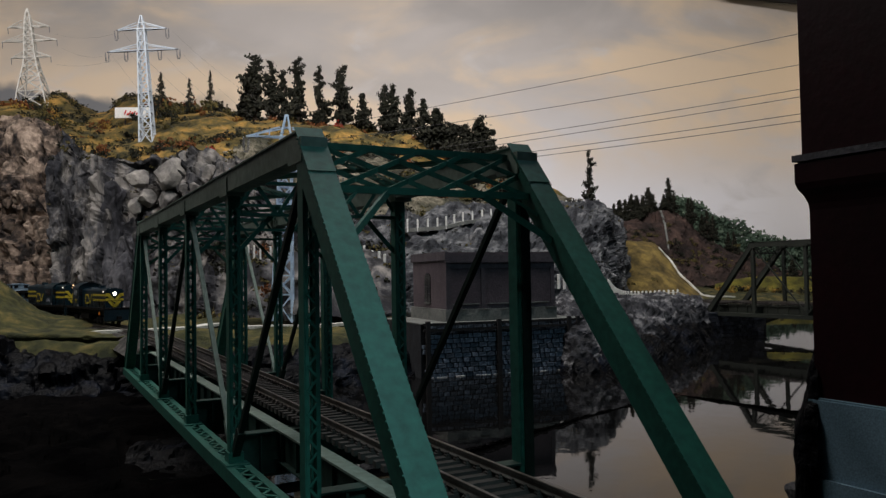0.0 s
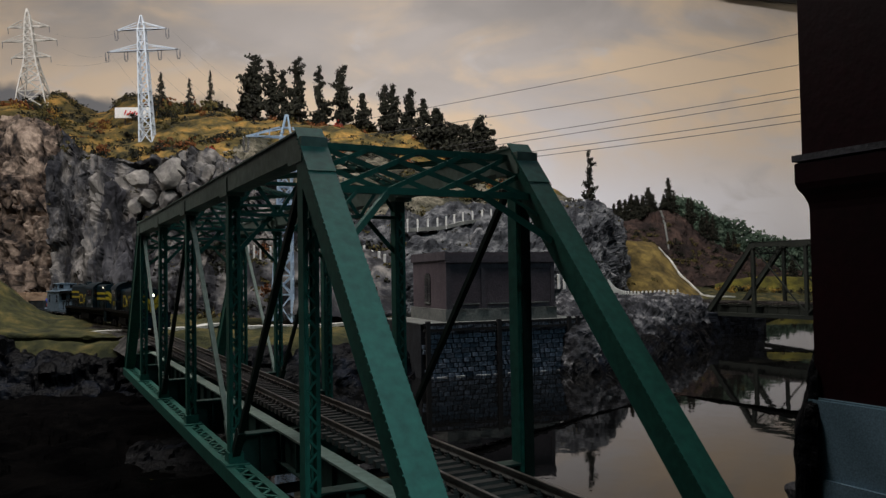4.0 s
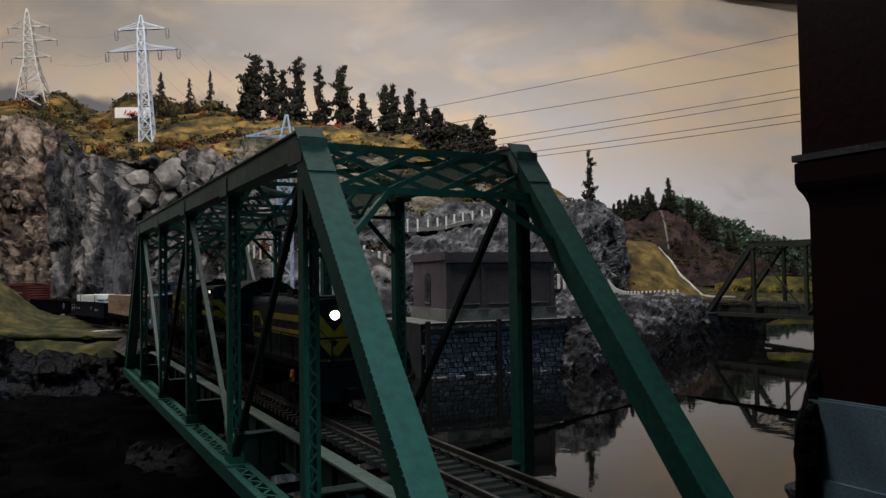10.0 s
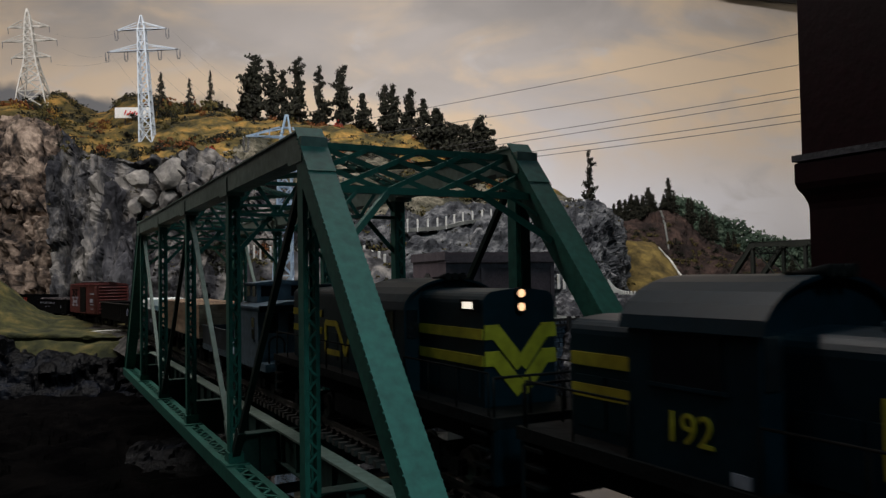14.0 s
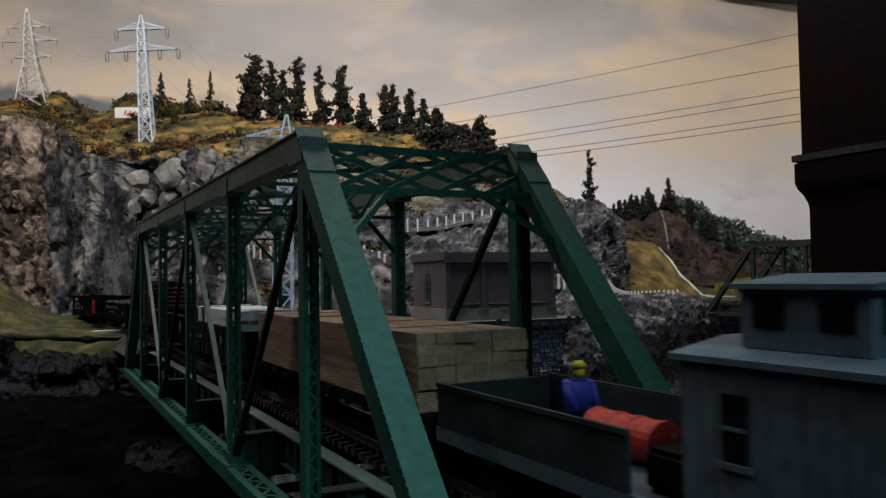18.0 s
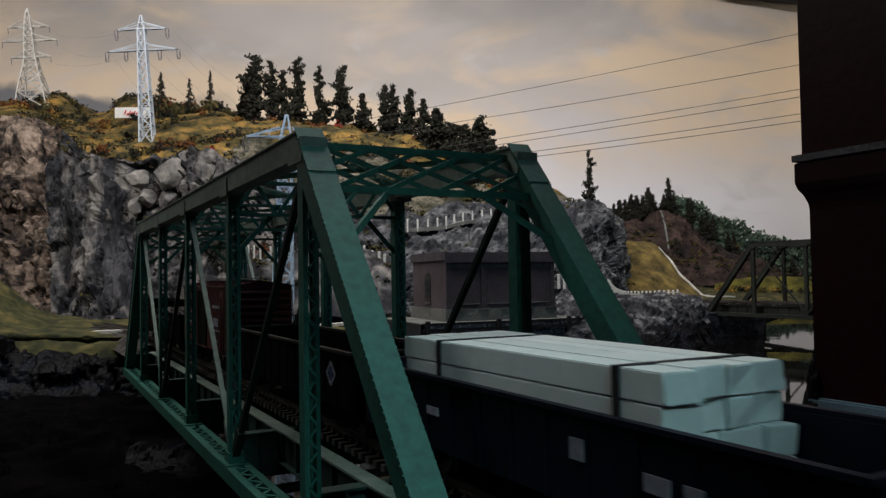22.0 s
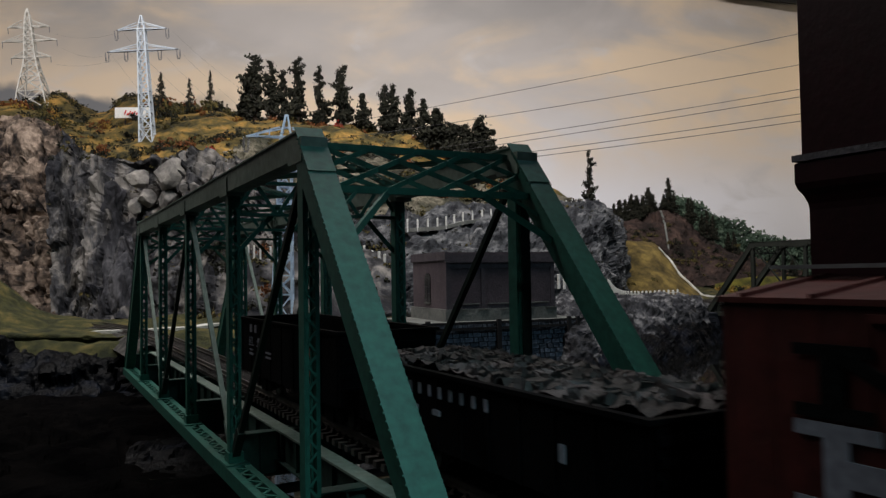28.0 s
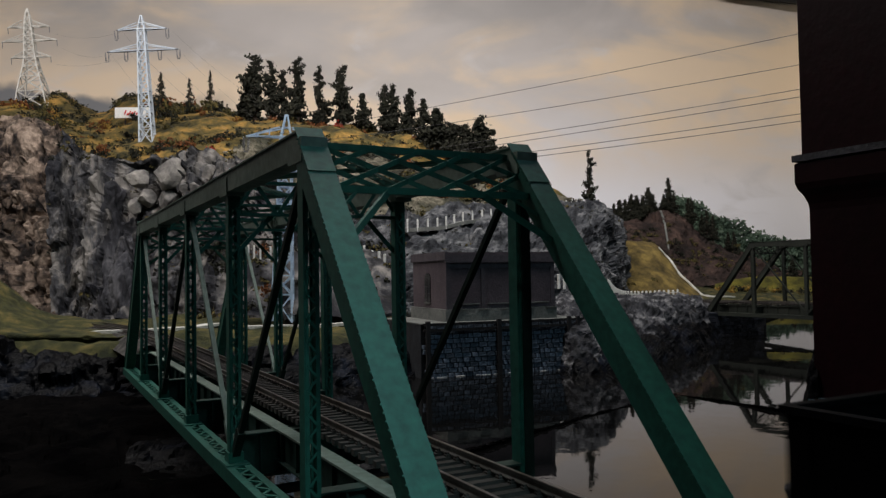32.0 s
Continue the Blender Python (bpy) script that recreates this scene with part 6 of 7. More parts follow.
YELLOW = mat("yellow_stripe_paint", (0.3, 0.24, 0.015), (0.42, 0.34, 0.025), fine=30, coarse=6, rough=0.5, bump=0.03)
DECK_PAINT = mat("grimy_blue_grey_paint", (0.006, 0.008, 0.01), (0.0375, 0.05, 0.06), (0.015, 0.02, 0.025), fine=30, coarse=5, rough=0.75, bump=0.1)
CABOOSE_PAINT = mat("blue_grey_caboose_paint", (0.08, 0.12, 0.16), (0.125, 0.175, 0.22), fine=30, coarse=3, rough=0.7, bump=0.1)
GON_BLACK = mat("black_gondola_paint", (0.0018, 0.0018, 0.0024), (0.004, 0.004, 0.005), fine=30, coarse=4, rough=0.7, bump=0.1, spec=0.05)
# brown of the gondola rim holds the thin highlight along its edge
RIM_BROWN = mat("rusty_rim_paint", (0.008, 0.006, 0.0055), (0.02, 0.015, 0.0135), fine=40, coarse=6, rough=0.7, bump=0.1)
GON_NAVY = mat("navy_gondola_paint", (0.003, 0.005, 0.014), (0.006, 0.009, 0.02), fine=30, coarse=4, rough=0.5, bump=0.1, spec=0.15)
BOX_RED = mat("boxcar_red_paint", (0.055, 0.0075, 0.0065), (0.09, 0.013, 0.0105), fine=30, coarse=3, rough=0.6, bump=0.12)
ROOF_GREY = mat("galvanised_roof", (0.14, 0.14, 0.15), (0.26, 0.26, 0.27), fine=30, coarse=4, rough=0.5, bump=0.1)
LUMBER = mat("stacked_lumber", (0.25, 0.16, 0.1), (0.4, 0.285, 0.195), (0.33, 0.225, 0.15), fine=30, coarse=5, rough=0.85, bump=0.25, vary=0.14, stretch=(1, 0.15, 1.5))
FOAM = mat("white_wrapped_timber", (0.74, 0.82, 0.82), (0.86, 0.93, 0.93), fine=20, coarse=4, rough=0.6, bump=0.08, vary=0.06)
SCRAP = mat("grey_scrap", (0.0031, 0.0029, 0.0032), (0.1021, 0.0841, 0.0889), (0.0173, 0.0132, 0.0137), fine=30, coarse=9, rough=0.6, bump=0.4)
LETTER = mat("white_lettering", (0.22, 0.23, 0.28), (0.31, 0.32, 0.39), rough=0.6, bump=0)
LETTER_BLUE = mat("blue_emblem_paint", (0.03, 0.045, 0.13), (0.05, 0.07, 0.18), rough=0.6, bump=0)
LETTER_RED = mat("red_lettering", (0.3, 0.022, 0.015), (0.38, 0.032, 0.02), rough=0.6, bump=0)
LAMP = mat("lit_headlight", (1.0, 0.95, 0.8), (1.0, 0.95, 0.8), rough=0.3, bump=0, glow=9.0)
LAMP_WARM = mat("lit_twin_headlight", (1.0, 0.58, 0.32), (1.0, 0.58, 0.32), rough=0.3, bump=0, glow=1.3)
AMBER = mat("orange_marker_paint", (0.75, 0.24, 0.03), (0.85, 0.3, 0.04), rough=0.5, bump=0)
BOARD = mat("lit_number_board", (1.0, 0.9, 0.75), (1.0, 0.9, 0.75), rough=0.3, bump=0, glow=0.9)
BRASS_RED = mat("red_drum_paint", (0.5, 0.03, 0.02), (0.65, 0.06, 0.04), rough=0.5, bump=0)
FIG_BLUE = mat("blue_figure_paint", (0.015, 0.03, 0.25), (0.03, 0.05, 0.38), rough=0.7, bump=0)
FIG_YELLOW = mat("yellow_helmet_paint", (0.6, 0.45, 0.04), (0.7, 0.55, 0.06), rough=0.5, bump=0)


def cube(name, b, material, parent, label="", bevel=0.0):
    bm = fresh()
    box(bm, *b)
    if bevel:
        bmesh.ops.bevel(bm, geom=bm.edges[:], offset=bevel, segments=2, affect="EDGES")
    return part(name, bm, material, parent, label)


def truck(t, y, wheelbase=2.4):
    bm = fresh()
    for s in (-1, 1):
        x = s * 1.22
        beam(bm, (x, y - wheelbase / 2 - 0.35, 0.5), (x, y + wheelbase / 2 + 0.35, 0.5), 0.16, 0.26)
        beam(bm, (x, y - wheelbase / 2, 0.5), (x, y - 0.3, 0.9), 0.16, 0.2)
        beam(bm, (x, y + wheelbase / 2, 0.5), (x, y + 0.3, 0.9), 0.16, 0.2)
        box(bm, x - 0.12, x + 0.12, y - 0.4, y + 0.4, 0.2, 1.0)
        for k in (-1, 1):
            box(bm, x - 0.13, x + 0.13, y + k * wheelbase / 2 - 0.22, y + k * wheelbase / 2 + 0.22, 0.32, 0.72)
    box(bm, -1.2, 1.2, y - 0.3, y + 0.3, 0.5, 0.85)
    box(bm, -0.25, 0.25, y - 0.25, y + 0.25, 0.8, 1.4)
    tr = part("truck", bm, UNDER, t)
    for k in (-1, 1):
        bm = fresh()
        c = y + k * wheelbase / 2
        rod(bm, (-1.0, c, 0.46), (1.0, c, 0.46), 0.09, 0.09, 8)
        part("axle", bm, RAIL, tr)
        for s in (-1, 1):
            # tread, flange and hub in one turned profile
            bm = fresh()
            rings = []
            for x, r in ((0.96, 0.12), (0.93, 0.34), (0.96, 0.4), (0.96, 0.46), (0.8, 0.47), (0.78, 0.53), (0.72, 0.53), (0.72, 0.1)):
                rings.append([bm.verts.new((s * x, c + r * math.cos(a * math.tau / 20), 0.46 + r * math.sin(a * math.tau / 20))) for a in range(20)])
            for r0, r1 in zip(rings, rings[1:]):
                for a in range(20):
                    bm.faces.new((r0[a], r0[(a + 1) % 20], r1[(a + 1) % 20], r1[a]))
            bm.faces.new(rings[0])
            bm.faces.new(rings[-1][::-1])
            bmesh.ops.recalc_face_normals(bm, faces=bm.faces[:])
            part("wheel", bm, RAIL, tr)


def coupler(t, y, d):
    bm = fresh()
    ya, yb = sorted((y, y + d * 0.75))
    box(bm, -0.12, 0.12, ya, yb, 0.85, 1.05)
    ya, yb = sorted((y + d * 0.5, y + d * 0.85))
    box(bm, -0.25, 0.22, ya, yb, 0.75, 1.12)
    rod(bm, (0.0, y + d * 0.4, 0.95), (0.12, y + d * 0.5, 0.05), 0.03, 0.03, 5)
    part("coupler", bm, UNDER, t)


def side_bars(t, items, x, material, name="lettering_bar"):
    """Plain bars and shapes on a car's side: (y0, y1, z0, z1)."""
    for y0, y1, z0, z1 in items:
        cube(name, (x - 0.015, x + 0.015, min(y0, y1), max(y0, y1), z0, z1), material, t)


def stroke(t, name, pts, width, x, material):
    """A bent painted stripe on a side wall through (y, z) points."""
    bm = fresh()
    for a, b in zip(pts, pts[1:]):
        beam(bm, (x, a[0], a[1]), (x, b[0], b[1]), 0.03, width, (1, 0, 0))
    return part(name, bm, material, t)


def rounded(w, z0, z1, r, n=5, crown=0.0):
    """A section with rounded upper corners."""
    out = [(-w, z0), (w, z0)]
    for k in range(n + 1):
        a = math.pi / 2 * k / n
        out.append((w - r + r * math.cos(a), z1 - r + r * math.sin(a)))
    for k in range(1, 6):
        f = k / 6
        out.append(((w - r) * (1 - 2 * f), z1 + crown * math.sin(math.pi * f)))
    for k in range(n + 1):
        a = math.pi / 2 + math.pi / 2 * k / n
        out.append((-w + r + r * math.cos(a), z1 - r + r * math.sin(a)))
    return out


def locomotive(label, long_first, tall, paint, text):
    """Local y runs backwards from the front hood's face; z from the rail tops."""
    t = thing("locomotive", label, "locomotive", None, "locomotives")
    top = 4.95 if tall else 4.45
    if long_first:
        spans, cab = ((0.0, 10.4), (13.2, 15.5)), (10.4, 13.2)
        ends = (-1.3, 16.7)
    else:
        spans, cab = ((0.0, 3.6), (7.0, 15.7)), (3.6, 7.0)
        ends = (-1.3, 16.9)
    # underframe, walkways, steps and tank
    bm = fresh()
    box(bm, -1.62, 1.62, ends[0], ends[1], 1.85, 2.12)
    box(bm, -1.2, 1.2, ends[0] + 0.6, ends[1] - 0.6, 1.3, 1.85)
    part("frame", bm, UNDER, t)
    cube("fuel_tank", (-1.35, 1.35, 5.9, 10.1, 0.45, 1.5), UNDER, t, bevel=0.2)
    for y, d in ((ends[0], -1), (ends[1], 1)):
        bm = fresh()
        ya, yb = sorted((y, y - d * 0.28))
        box(bm, -1.55, 1.55, ya, yb, 0.55, 2.1)
        bmesh.ops.bevel(bm, geom=bm.edges[:], offset=0.05, segments=2, affect="EDGES")
        pilot = part("pilot", bm, paint, t, "dark teal pilot plate")
        for s in (-1, 1):
            for k in range(4):
                xa, xb = sorted((s * 1.15, s * 1.65))
                y1, y2 = sorted((y - d * 0.3, y - d * 0.95))
                cube("footstep", (xa, xb, y1, y2, 0.55 + 0.38 * k, 0.62 + 0.38 * k), UNDER, pilot)
        coupler(t, y, d)
        if long_first and d < 0:
            bm = fresh()
            rod(bm, (-1.72, y + 1.6, 1.62), (-1.64, y + 1.6, 1.62), 0.1, 0.13, 12)
            rod(bm, (-1.68, y + 1.6, 1.25), (-1.68, y + 1.6, 1.56), 0.1, 0.08, 10)
            part("marker_flag", bm, AMBER, pilot, "bright orange marker")
    truck(t, 2.3)
    truck(t, ends[1] + ends[0] - 2.3)
    # hoods
    for i, (a, b) in enumerate(spans):
        bm = fresh()
        extrude(bm, rounded(1.05, 2.1, top, 0.3, 5, 0.06), a, b)
        hood = part("hood", bm, paint, t)
        n = round((b - a) / 1.15)
        for k in range(n):
            y0 = a + 0.15 + k * (b - a - 0.3) / n
            for s in (-1, 1):
                bm = fresh()
                box(bm, s * 1.06 - 0.02, s * 1.06 + 0.02, y0 + 0.06, y0 + (b - a - 0.3) / n - 0.06, 2.35, 3.35)
                part("hood_door", bm, paint, hood)
        if b - a > 5:
            for s in (-1, 1):
                g0 = a + 0.9 if long_first else b - 3.2
                for k in range(9):
                    cube("grille_slat", (s * 1.075 - 0.02, s * 1.075 + 0.02, g0, g0 + 2.4, 2.45 + 0.06 * k, 2.48 + 0.06 * k), UNDER, hood)
            for y in (a + 1.2, a + 3.4, b - 1.6):
                bm = fresh()
                rod(bm, (0, y, top), (0, y, top + 0.16), 0.62, 0.6, 18)
                part("roof_fan", bm, paint, hood)
            bm = fresh()
            box(bm, -0.3, 0.3, (a + b) / 2 - 0.45, (a + b) / 2 + 0.45, top, top + 0.42)
            part("exhaust_stack", bm, paint, hood)
    # cab with an arched roof
    bm = fresh()
    arch = [(-1.52, 2.1), (1.52, 2.1)] + [(1.52 * math.cos(math.pi * k / 12), 4.4 + 0.82 * math.sin(math.pi * k / 12)) for k in range(13)]
    extrude(bm, arch, cab[0], cab[1])
    part("cab", bm, paint, t)
    bm = fresh()
    out = [(1.6 * math.cos(math.pi * k / 12), 4.4 + 0.9 * math.sin(math.pi * k / 12)) for k in range(13)]
    inn = [(1.53 * math.cos(math.pi * k / 12), 4.4 + 0.83 * math.sin(math.pi * k / 12)) for k in range(13)]
    extrude(bm, out + inn[::-1], cab[0] - 0.15, cab[1] + 0.15)
    part("cab_roof", bm, paint, t)
    for s in (-1, 1):
        w = cube("cab_window", (s * 1.53 - 0.02, s * 1.53 + 0.02, cab[0] + 0.7, cab[1] - 0.6, 3.5, 4.35), GLASS_DARK, t)
        bm = fresh()
        for z in (3.46, 4.35):
            box(bm, s * 1.54 - 0.03, s * 1.54 + 0.03, cab[0] + 0.62, cab[1] - 0.52, z, z + 0.06)
        part("window_frame", bm, paint, w)
    for y, d in ((cab[0], -1), (cab[1], 1)):
        for s in (-1, 1):
            ya, yb = sorted((y - d * 0.02, y + d * 0.03))
            cube("cab_window", (s * 1.28 - 0.17, s * 1.28 + 0.17, ya, yb, 3.6, 4.4), GLASS_DARK, t)
    # handrails
    for s in (-1, 1):
        bm = fresh()
        for y0, y1 in ((ends[0] + 0.3, cab[0]), (cab[1], ends[1] - 0.3)):
            rod(bm, (s * 1.55, y0, 3.1), (s * 1.55, y1, 3.1), 0.025, 0.025, 6)
            n = max(2, round((y1 - y0) / 1.6))
            for k in range(n + 1):
                y = y0 + (y1 - y0) * k / n
                rod(bm, (s * 1.55, y, 2.1), (s * 1.55, y, 3.1), 0.025, 0.025, 6)
        part("handrail", bm, UNDER, t)
    for y in (ends[0] + 0.15, ends[1] - 0.15):
        bm = fresh()
        rod(bm, (-1.5, y, 3.0), (1.5, y, 3.0), 0.035, 0.035, 6)
        for x in (-1.5, -0.5, 0.5, 1.5):
            rod(bm, (x, y, 2.1), (x, y, 3.0), 0.035, 0.035, 6)
        part("end_rail", bm, UNDER, t)
    # nose: headlight, number boards, chevrons
    zl = 3.84 if long_first else 4.72
    for dz in ((0,) if long_first else (-0.17, 0.17)):
        bm = fresh()
        rod(bm, (0, 0.1, zl + dz), (0, -0.1, zl + dz), 0.24 if long_first else 0.15, 0.24 if long_first else 0.15, 18)
        h = part("headlight", bm, UNDER, t)
        bm = fresh()
        rod(bm, (0, -0.09, zl + dz), (0, -0.13, zl + dz), 0.2 if long_first else 0.11, 0.17 if long_first else 0.09, 18)
        part("lens", bm, LAMP if long_first else LAMP_WARM, h, "glowing round headlight lens")
    for s in (-1, 1):
        xa, xb = sorted((s * 0.98, s * 1.13))
        n = cube("number_board", (xa, xb, 0.25, 1.05, top - 0.5, top - 0.2), UNDER, t)
        cube("lit_panel", (s * 1.135 - 0.01, s * 1.135 + 0.01, 0.4, 0.9, top - 0.43, top - 0.26), BOARD, n, "softly lit number panel")
    hi, lo = (3.62, 3.0) if long_first else (3.85, 3.2)
    for k, (zo, drop) in enumerate(((hi, 0.95), (lo, 0.95))):
        bm = fresh()
        for s in (-1, 1):
            beam(bm, (s * 1.04, -0.02, zo + 0.1), (s * 0.62, -0.02, zo + 0.1), 0.04, 0.36, (0, 1, 0))
            beam(bm, (s * 0.72, -0.02, zo + 0.1), (0, -0.02, zo - drop + 0.2), 0.04, 0.36, (0, 1, 0))
        part("chevron", bm, YELLOW, t, "yellow chevron stripe")
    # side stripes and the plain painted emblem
    for s in (-1, 1):
        x = s * 1.085
        if long_first:
            st = ((0.0, 5.3, hi), (0.0, 2.5, lo), (2.6, 5.3, lo), (13.3, 15.4, hi), (13.3, 15.4, lo))
            logo = 8.75
        else:
            st = ((0.0, 3.5, hi), (0.0, 3.5, lo), (12.0, 15.6, hi + 0.1), (12.0, 15.6, lo + 0.1), (7.1, 7.6, hi), (7.1, 7.6, lo))
            logo = 11.6
        for y0, y1, z in st:
            cube("stripe", (x - 0.02, x + 0.02, y0, y1, z - 0.08, z + 0.18), YELLOW, t)
        d = -1
        stroke(t, "emblem_stripe", [(logo + d * 1.5, 2.62), (logo, 2.62), (logo, 3.68), (logo + d * 1.2, 3.68), (logo + d * 2.1, 2.62), (logo + d * 2.85, 3.72)], 0.2, x, YELLOW)
        cu = bpy.data.curves.new("cab_number", "FONT")
        cu.body, cu.size, cu.extrude, cu.align_x = text, 0.0072, 0.00012, "CENTER"
        o = new("cab_number", cu)
        o.parent = t
        o.matrix_basis = cm(s * 1.545, (cab[0] + cab[1]) / 2, 2.6, 90, 0, 90 if s > 0 else -90)
        cu.materials.append(YELLOW if long_first else LETTER)
        cube("data_plate", (s * 1.54 - 0.01, s * 1.54 + 0.01, cab[0] + 0.2, cab[0] + 0.55, 2.15, 2.35), LETTER, t)
    bm = fresh()
    for k in (-0.25, 0, 0.25):
        rod(bm, (k, cab[0] + 0.4, 5.28), (k, cab[0] - 0.3, 5.34), 0.05, 0.11, 8)
    box(bm, -0.35, 0.35, cab[0] + 0.3, cab[0] + 0.5, 5.15, 5.32)
    part("air_horn", bm, UNDER, t)
    return t


def gondola(label, length, h, paint, inner, ribs=13, mat_rim=None):
    t = thing("gondola_car", label, "gondola car", None, "gondola cars")
    W = 1.8
    z0, z1 = 1.35, h
    cube("floor", (-W + 0.05, W - 0.05, 0.05, length - 0.05, z0 - 0.1, z0 + 0.05), inner, t)
    for s in (-1, 1):
        xa, xb = sorted((s * (W - 0.1), s * W))
        side = cube("side", (xa, xb, 0, length, z0 - 0.35, z1), paint, t)
        for k in range(ribs):
            y = 0.3 + (length - 0.6) * k / (ribs - 1)
            xa, xb = sorted((s * W, s * (W + 0.03)))
            cube("rib", (xa, xb, y - 0.07, y + 0.07, z0 - 0.35, z1 - 0.1), paint, side)
    for y in (0, length - 0.1):
        end = cube("end", (-W, W, y, y + 0.1, z0 - 0.35, z1), paint, t)
        for k in range(4):
            z = z0 + (z1 - z0) * (k + 0.5) / 4.3
            yy = y - 0.07 if y == 0 else y + 0.1
            cube("end_rib", (-W + 0.1, W - 0.1, yy, yy + 0.07, z - 0.08, z + 0.08), paint, end)
    bm = fresh()
    for b in ((-W - 0.13, -W + 0.06, -0.05, length + 0.05), (W - 0.06, W + 0.13, -0.05, length + 0.05)):
        box(bm, *b, z1, z1 + 0.1)
    for b in ((-W + 0.06, W - 0.06, -0.05, 0.13), (-W + 0.06, W - 0.06, length - 0.13, length + 0.05)):
        box(bm, *b, z1, z1 + 0.1)
    part("rim", bm, mat_rim or paint, t)
    cube("centre_sill", (-0.35, 0.35, 0, length, 0.85, z0 - 0.1), UNDER, t)
    truck(t, 2.4, 2.0)
    truck(t, length - 2.4, 2.0)
    coupler(t, 0, -1)
    coupler(t, length, 1)
    return t


def emblem(t, s, x, y0, y1, z0, z1, material, label, slanted):
    """A block emblem on a side: two slab-footed stems joined by a slanting or a level bar."""
    w, h = y0 - y1, z1 - z0
    blocks = [(0.14, 0.26, 0.0, 1.0), (0.74, 0.86, 0.0, 1.0)]
    blocks += [(0.0, 0.4, 0.84, 1.0), (0.58, 1.0, 0.82, 1.0), (0.0, 0.4, 0.0, 0.18)] + ([] if slanted else [(0.58, 1.0, 0.0, 0.18), (0.26, 0.74, 0.36, 0.64)])
    for a, b, c, d in blocks:
        cube("emblem_block", (x - 0.01, x + 0.01, y0 - b * w, y0 - a * w, z0 + c * h, z0 + d * h), material, t, label)
    if slanted:
        tagged(stroke(t, "emblem_block", [(y0 - 0.2 * w, z1 - 0.08 * h), (y0 - 0.8 * w, z0 + 0.08 * h)], 0.2 * h, x + s * 0.004, material), label)


def boxcar():
    L, W, z0, z1 = 13.2, 1.78, 1.35, 4.95
    t = thing("boxcar", "weathered red steel boxcar with ribbed ends and sliding door", "boxcar")
    bm = fresh()
    box(bm, -W, W, 0, L, z0, z1)
    part("body", bm, BOX_RED, t)
    for k in range(19):
        y = 0.1 + (L - 0.2) * k / 18
        if 5.0 < y < 8.2:
            continue
        for s in (-1, 1):
            bm = fresh()
            box(bm, s * W - 0.012, s * W + 0.012, y - 0.03, y + 0.03, z0, z1 - 0.1)
            part("side_seam", bm, BOX_RED, t)
    for s in (-1, 1):
        # black panel on the side stands for the shade inside the open doorway
        d = cube("door", (s * W - 0.07, s * W + 0.07, 5.3, 8.0, z0 + 0.1, z1 - 0.25), UNDER, t, "black panel for the dark inside of the open doorway")
        for k in range(4):
            cube("door_rib", (s * (W + 0.08) - 0.03, s * (W + 0.08) + 0.03, 5.4, 7.9, z0 + 0.5 + 0.75 * k, z0 + 0.55 + 0.75 * k), UNDER, d)
        cube("door_track", (s * W - 0.1, s * W + 0.1, 4.9, 10.9, z1 - 0.25, z1 - 0.15), BOX_RED, t)
        cube("door_track", (s * W - 0.1, s * W + 0.1, 4.9, 10.9, z0, z0 + 0.1), BOX_RED, t)
    for y, d in ((0, -1), (L, 1)):
        for k in range(9):
            z = z0 + 0.2 + 0.38 * k
            bm = fresh()
            rod(bm, (-W + 0.15, y, z), (W - 0.15, y, z), 0.13, 0.13, 8)
            part("end_rib", bm, BOX_RED, t)
    bm = fresh()
    extrude(bm, [(-W - 0.06, z1 - 0.05), (W + 0.06, z1 - 0.05), (W + 0.06, z1 + 0.03), (0, z1 + 0.3), (-W - 0.06, z1 + 0.03)], -0.05, L + 0.05)
    roof = part("roof", bm, BOX_RED, t)
    for k in range(12):
        y = 0.4 + (L - 0.8) * k / 11
        for s in (-1, 1):
            bm = fresh()
            beam(bm, (0, y, z1 + 0.32), (s * (W + 0.05), y, z1 + 0.06), 0.1, 0.06)
            part("roof_rib", bm, BOX_RED, roof)
    for x in (-0.28, 0, 0.28):
        cube("roofwalk_board", (x - 0.12, x + 0.12, -0.3, L + 0.3, z1 + 0.42, z1 + 0.48), ROOF_GREY, roof, "grey roofwalk board")
    for s in (-1, 1):
        for y in (0.25,):
            bm = fresh()
            for k in range(7):
                rod(bm, (s * (W + 0.12), y, z0 + 0.1 + 0.48 * k), (s * (W + 0.12), y + 0.5, z0 + 0.1 + 0.48 * k), 0.03, 0.03, 5)
            for e in (0, 0.5):
                rod(bm, (s * (W + 0.12), y + e, z0), (s * (W + 0.12), y + e, z1 - 0.2), 0.03, 0.03, 5)
            part("ladder", bm, BOX_RED, t)
    # black and white block emblem and lettering bars on each side
    for s in (-1, 1):
        x = s * (W + 0.045)
        emblem(t, s, x, 12.0, 9.2, 3.45, 4.4, UNDER, "black painted emblem block", True)
        emblem(t, s, x, 12.0, 9.0, 2.2, 3.4, LETTER, "white painted emblem block", False)
        side_bars(t, [(1.6, 3.4, 3.75, 3.9), (1.9, 3.2, 2.75, 3.2), (1.6, 3.3, 2.45, 2.55), (2.0, 3.0, 1.9, 2.0)], x, LETTER)
    cube("centre_sill", (-0.35, 0.35, 0, L, 0.85, z0), UNDER, t)
    truck(t, 2.3, 2.0)
    truck(t, L - 2.3, 2.0)
    coupler(t, 0, -1)
    coupler(t, L, 1)
    return t


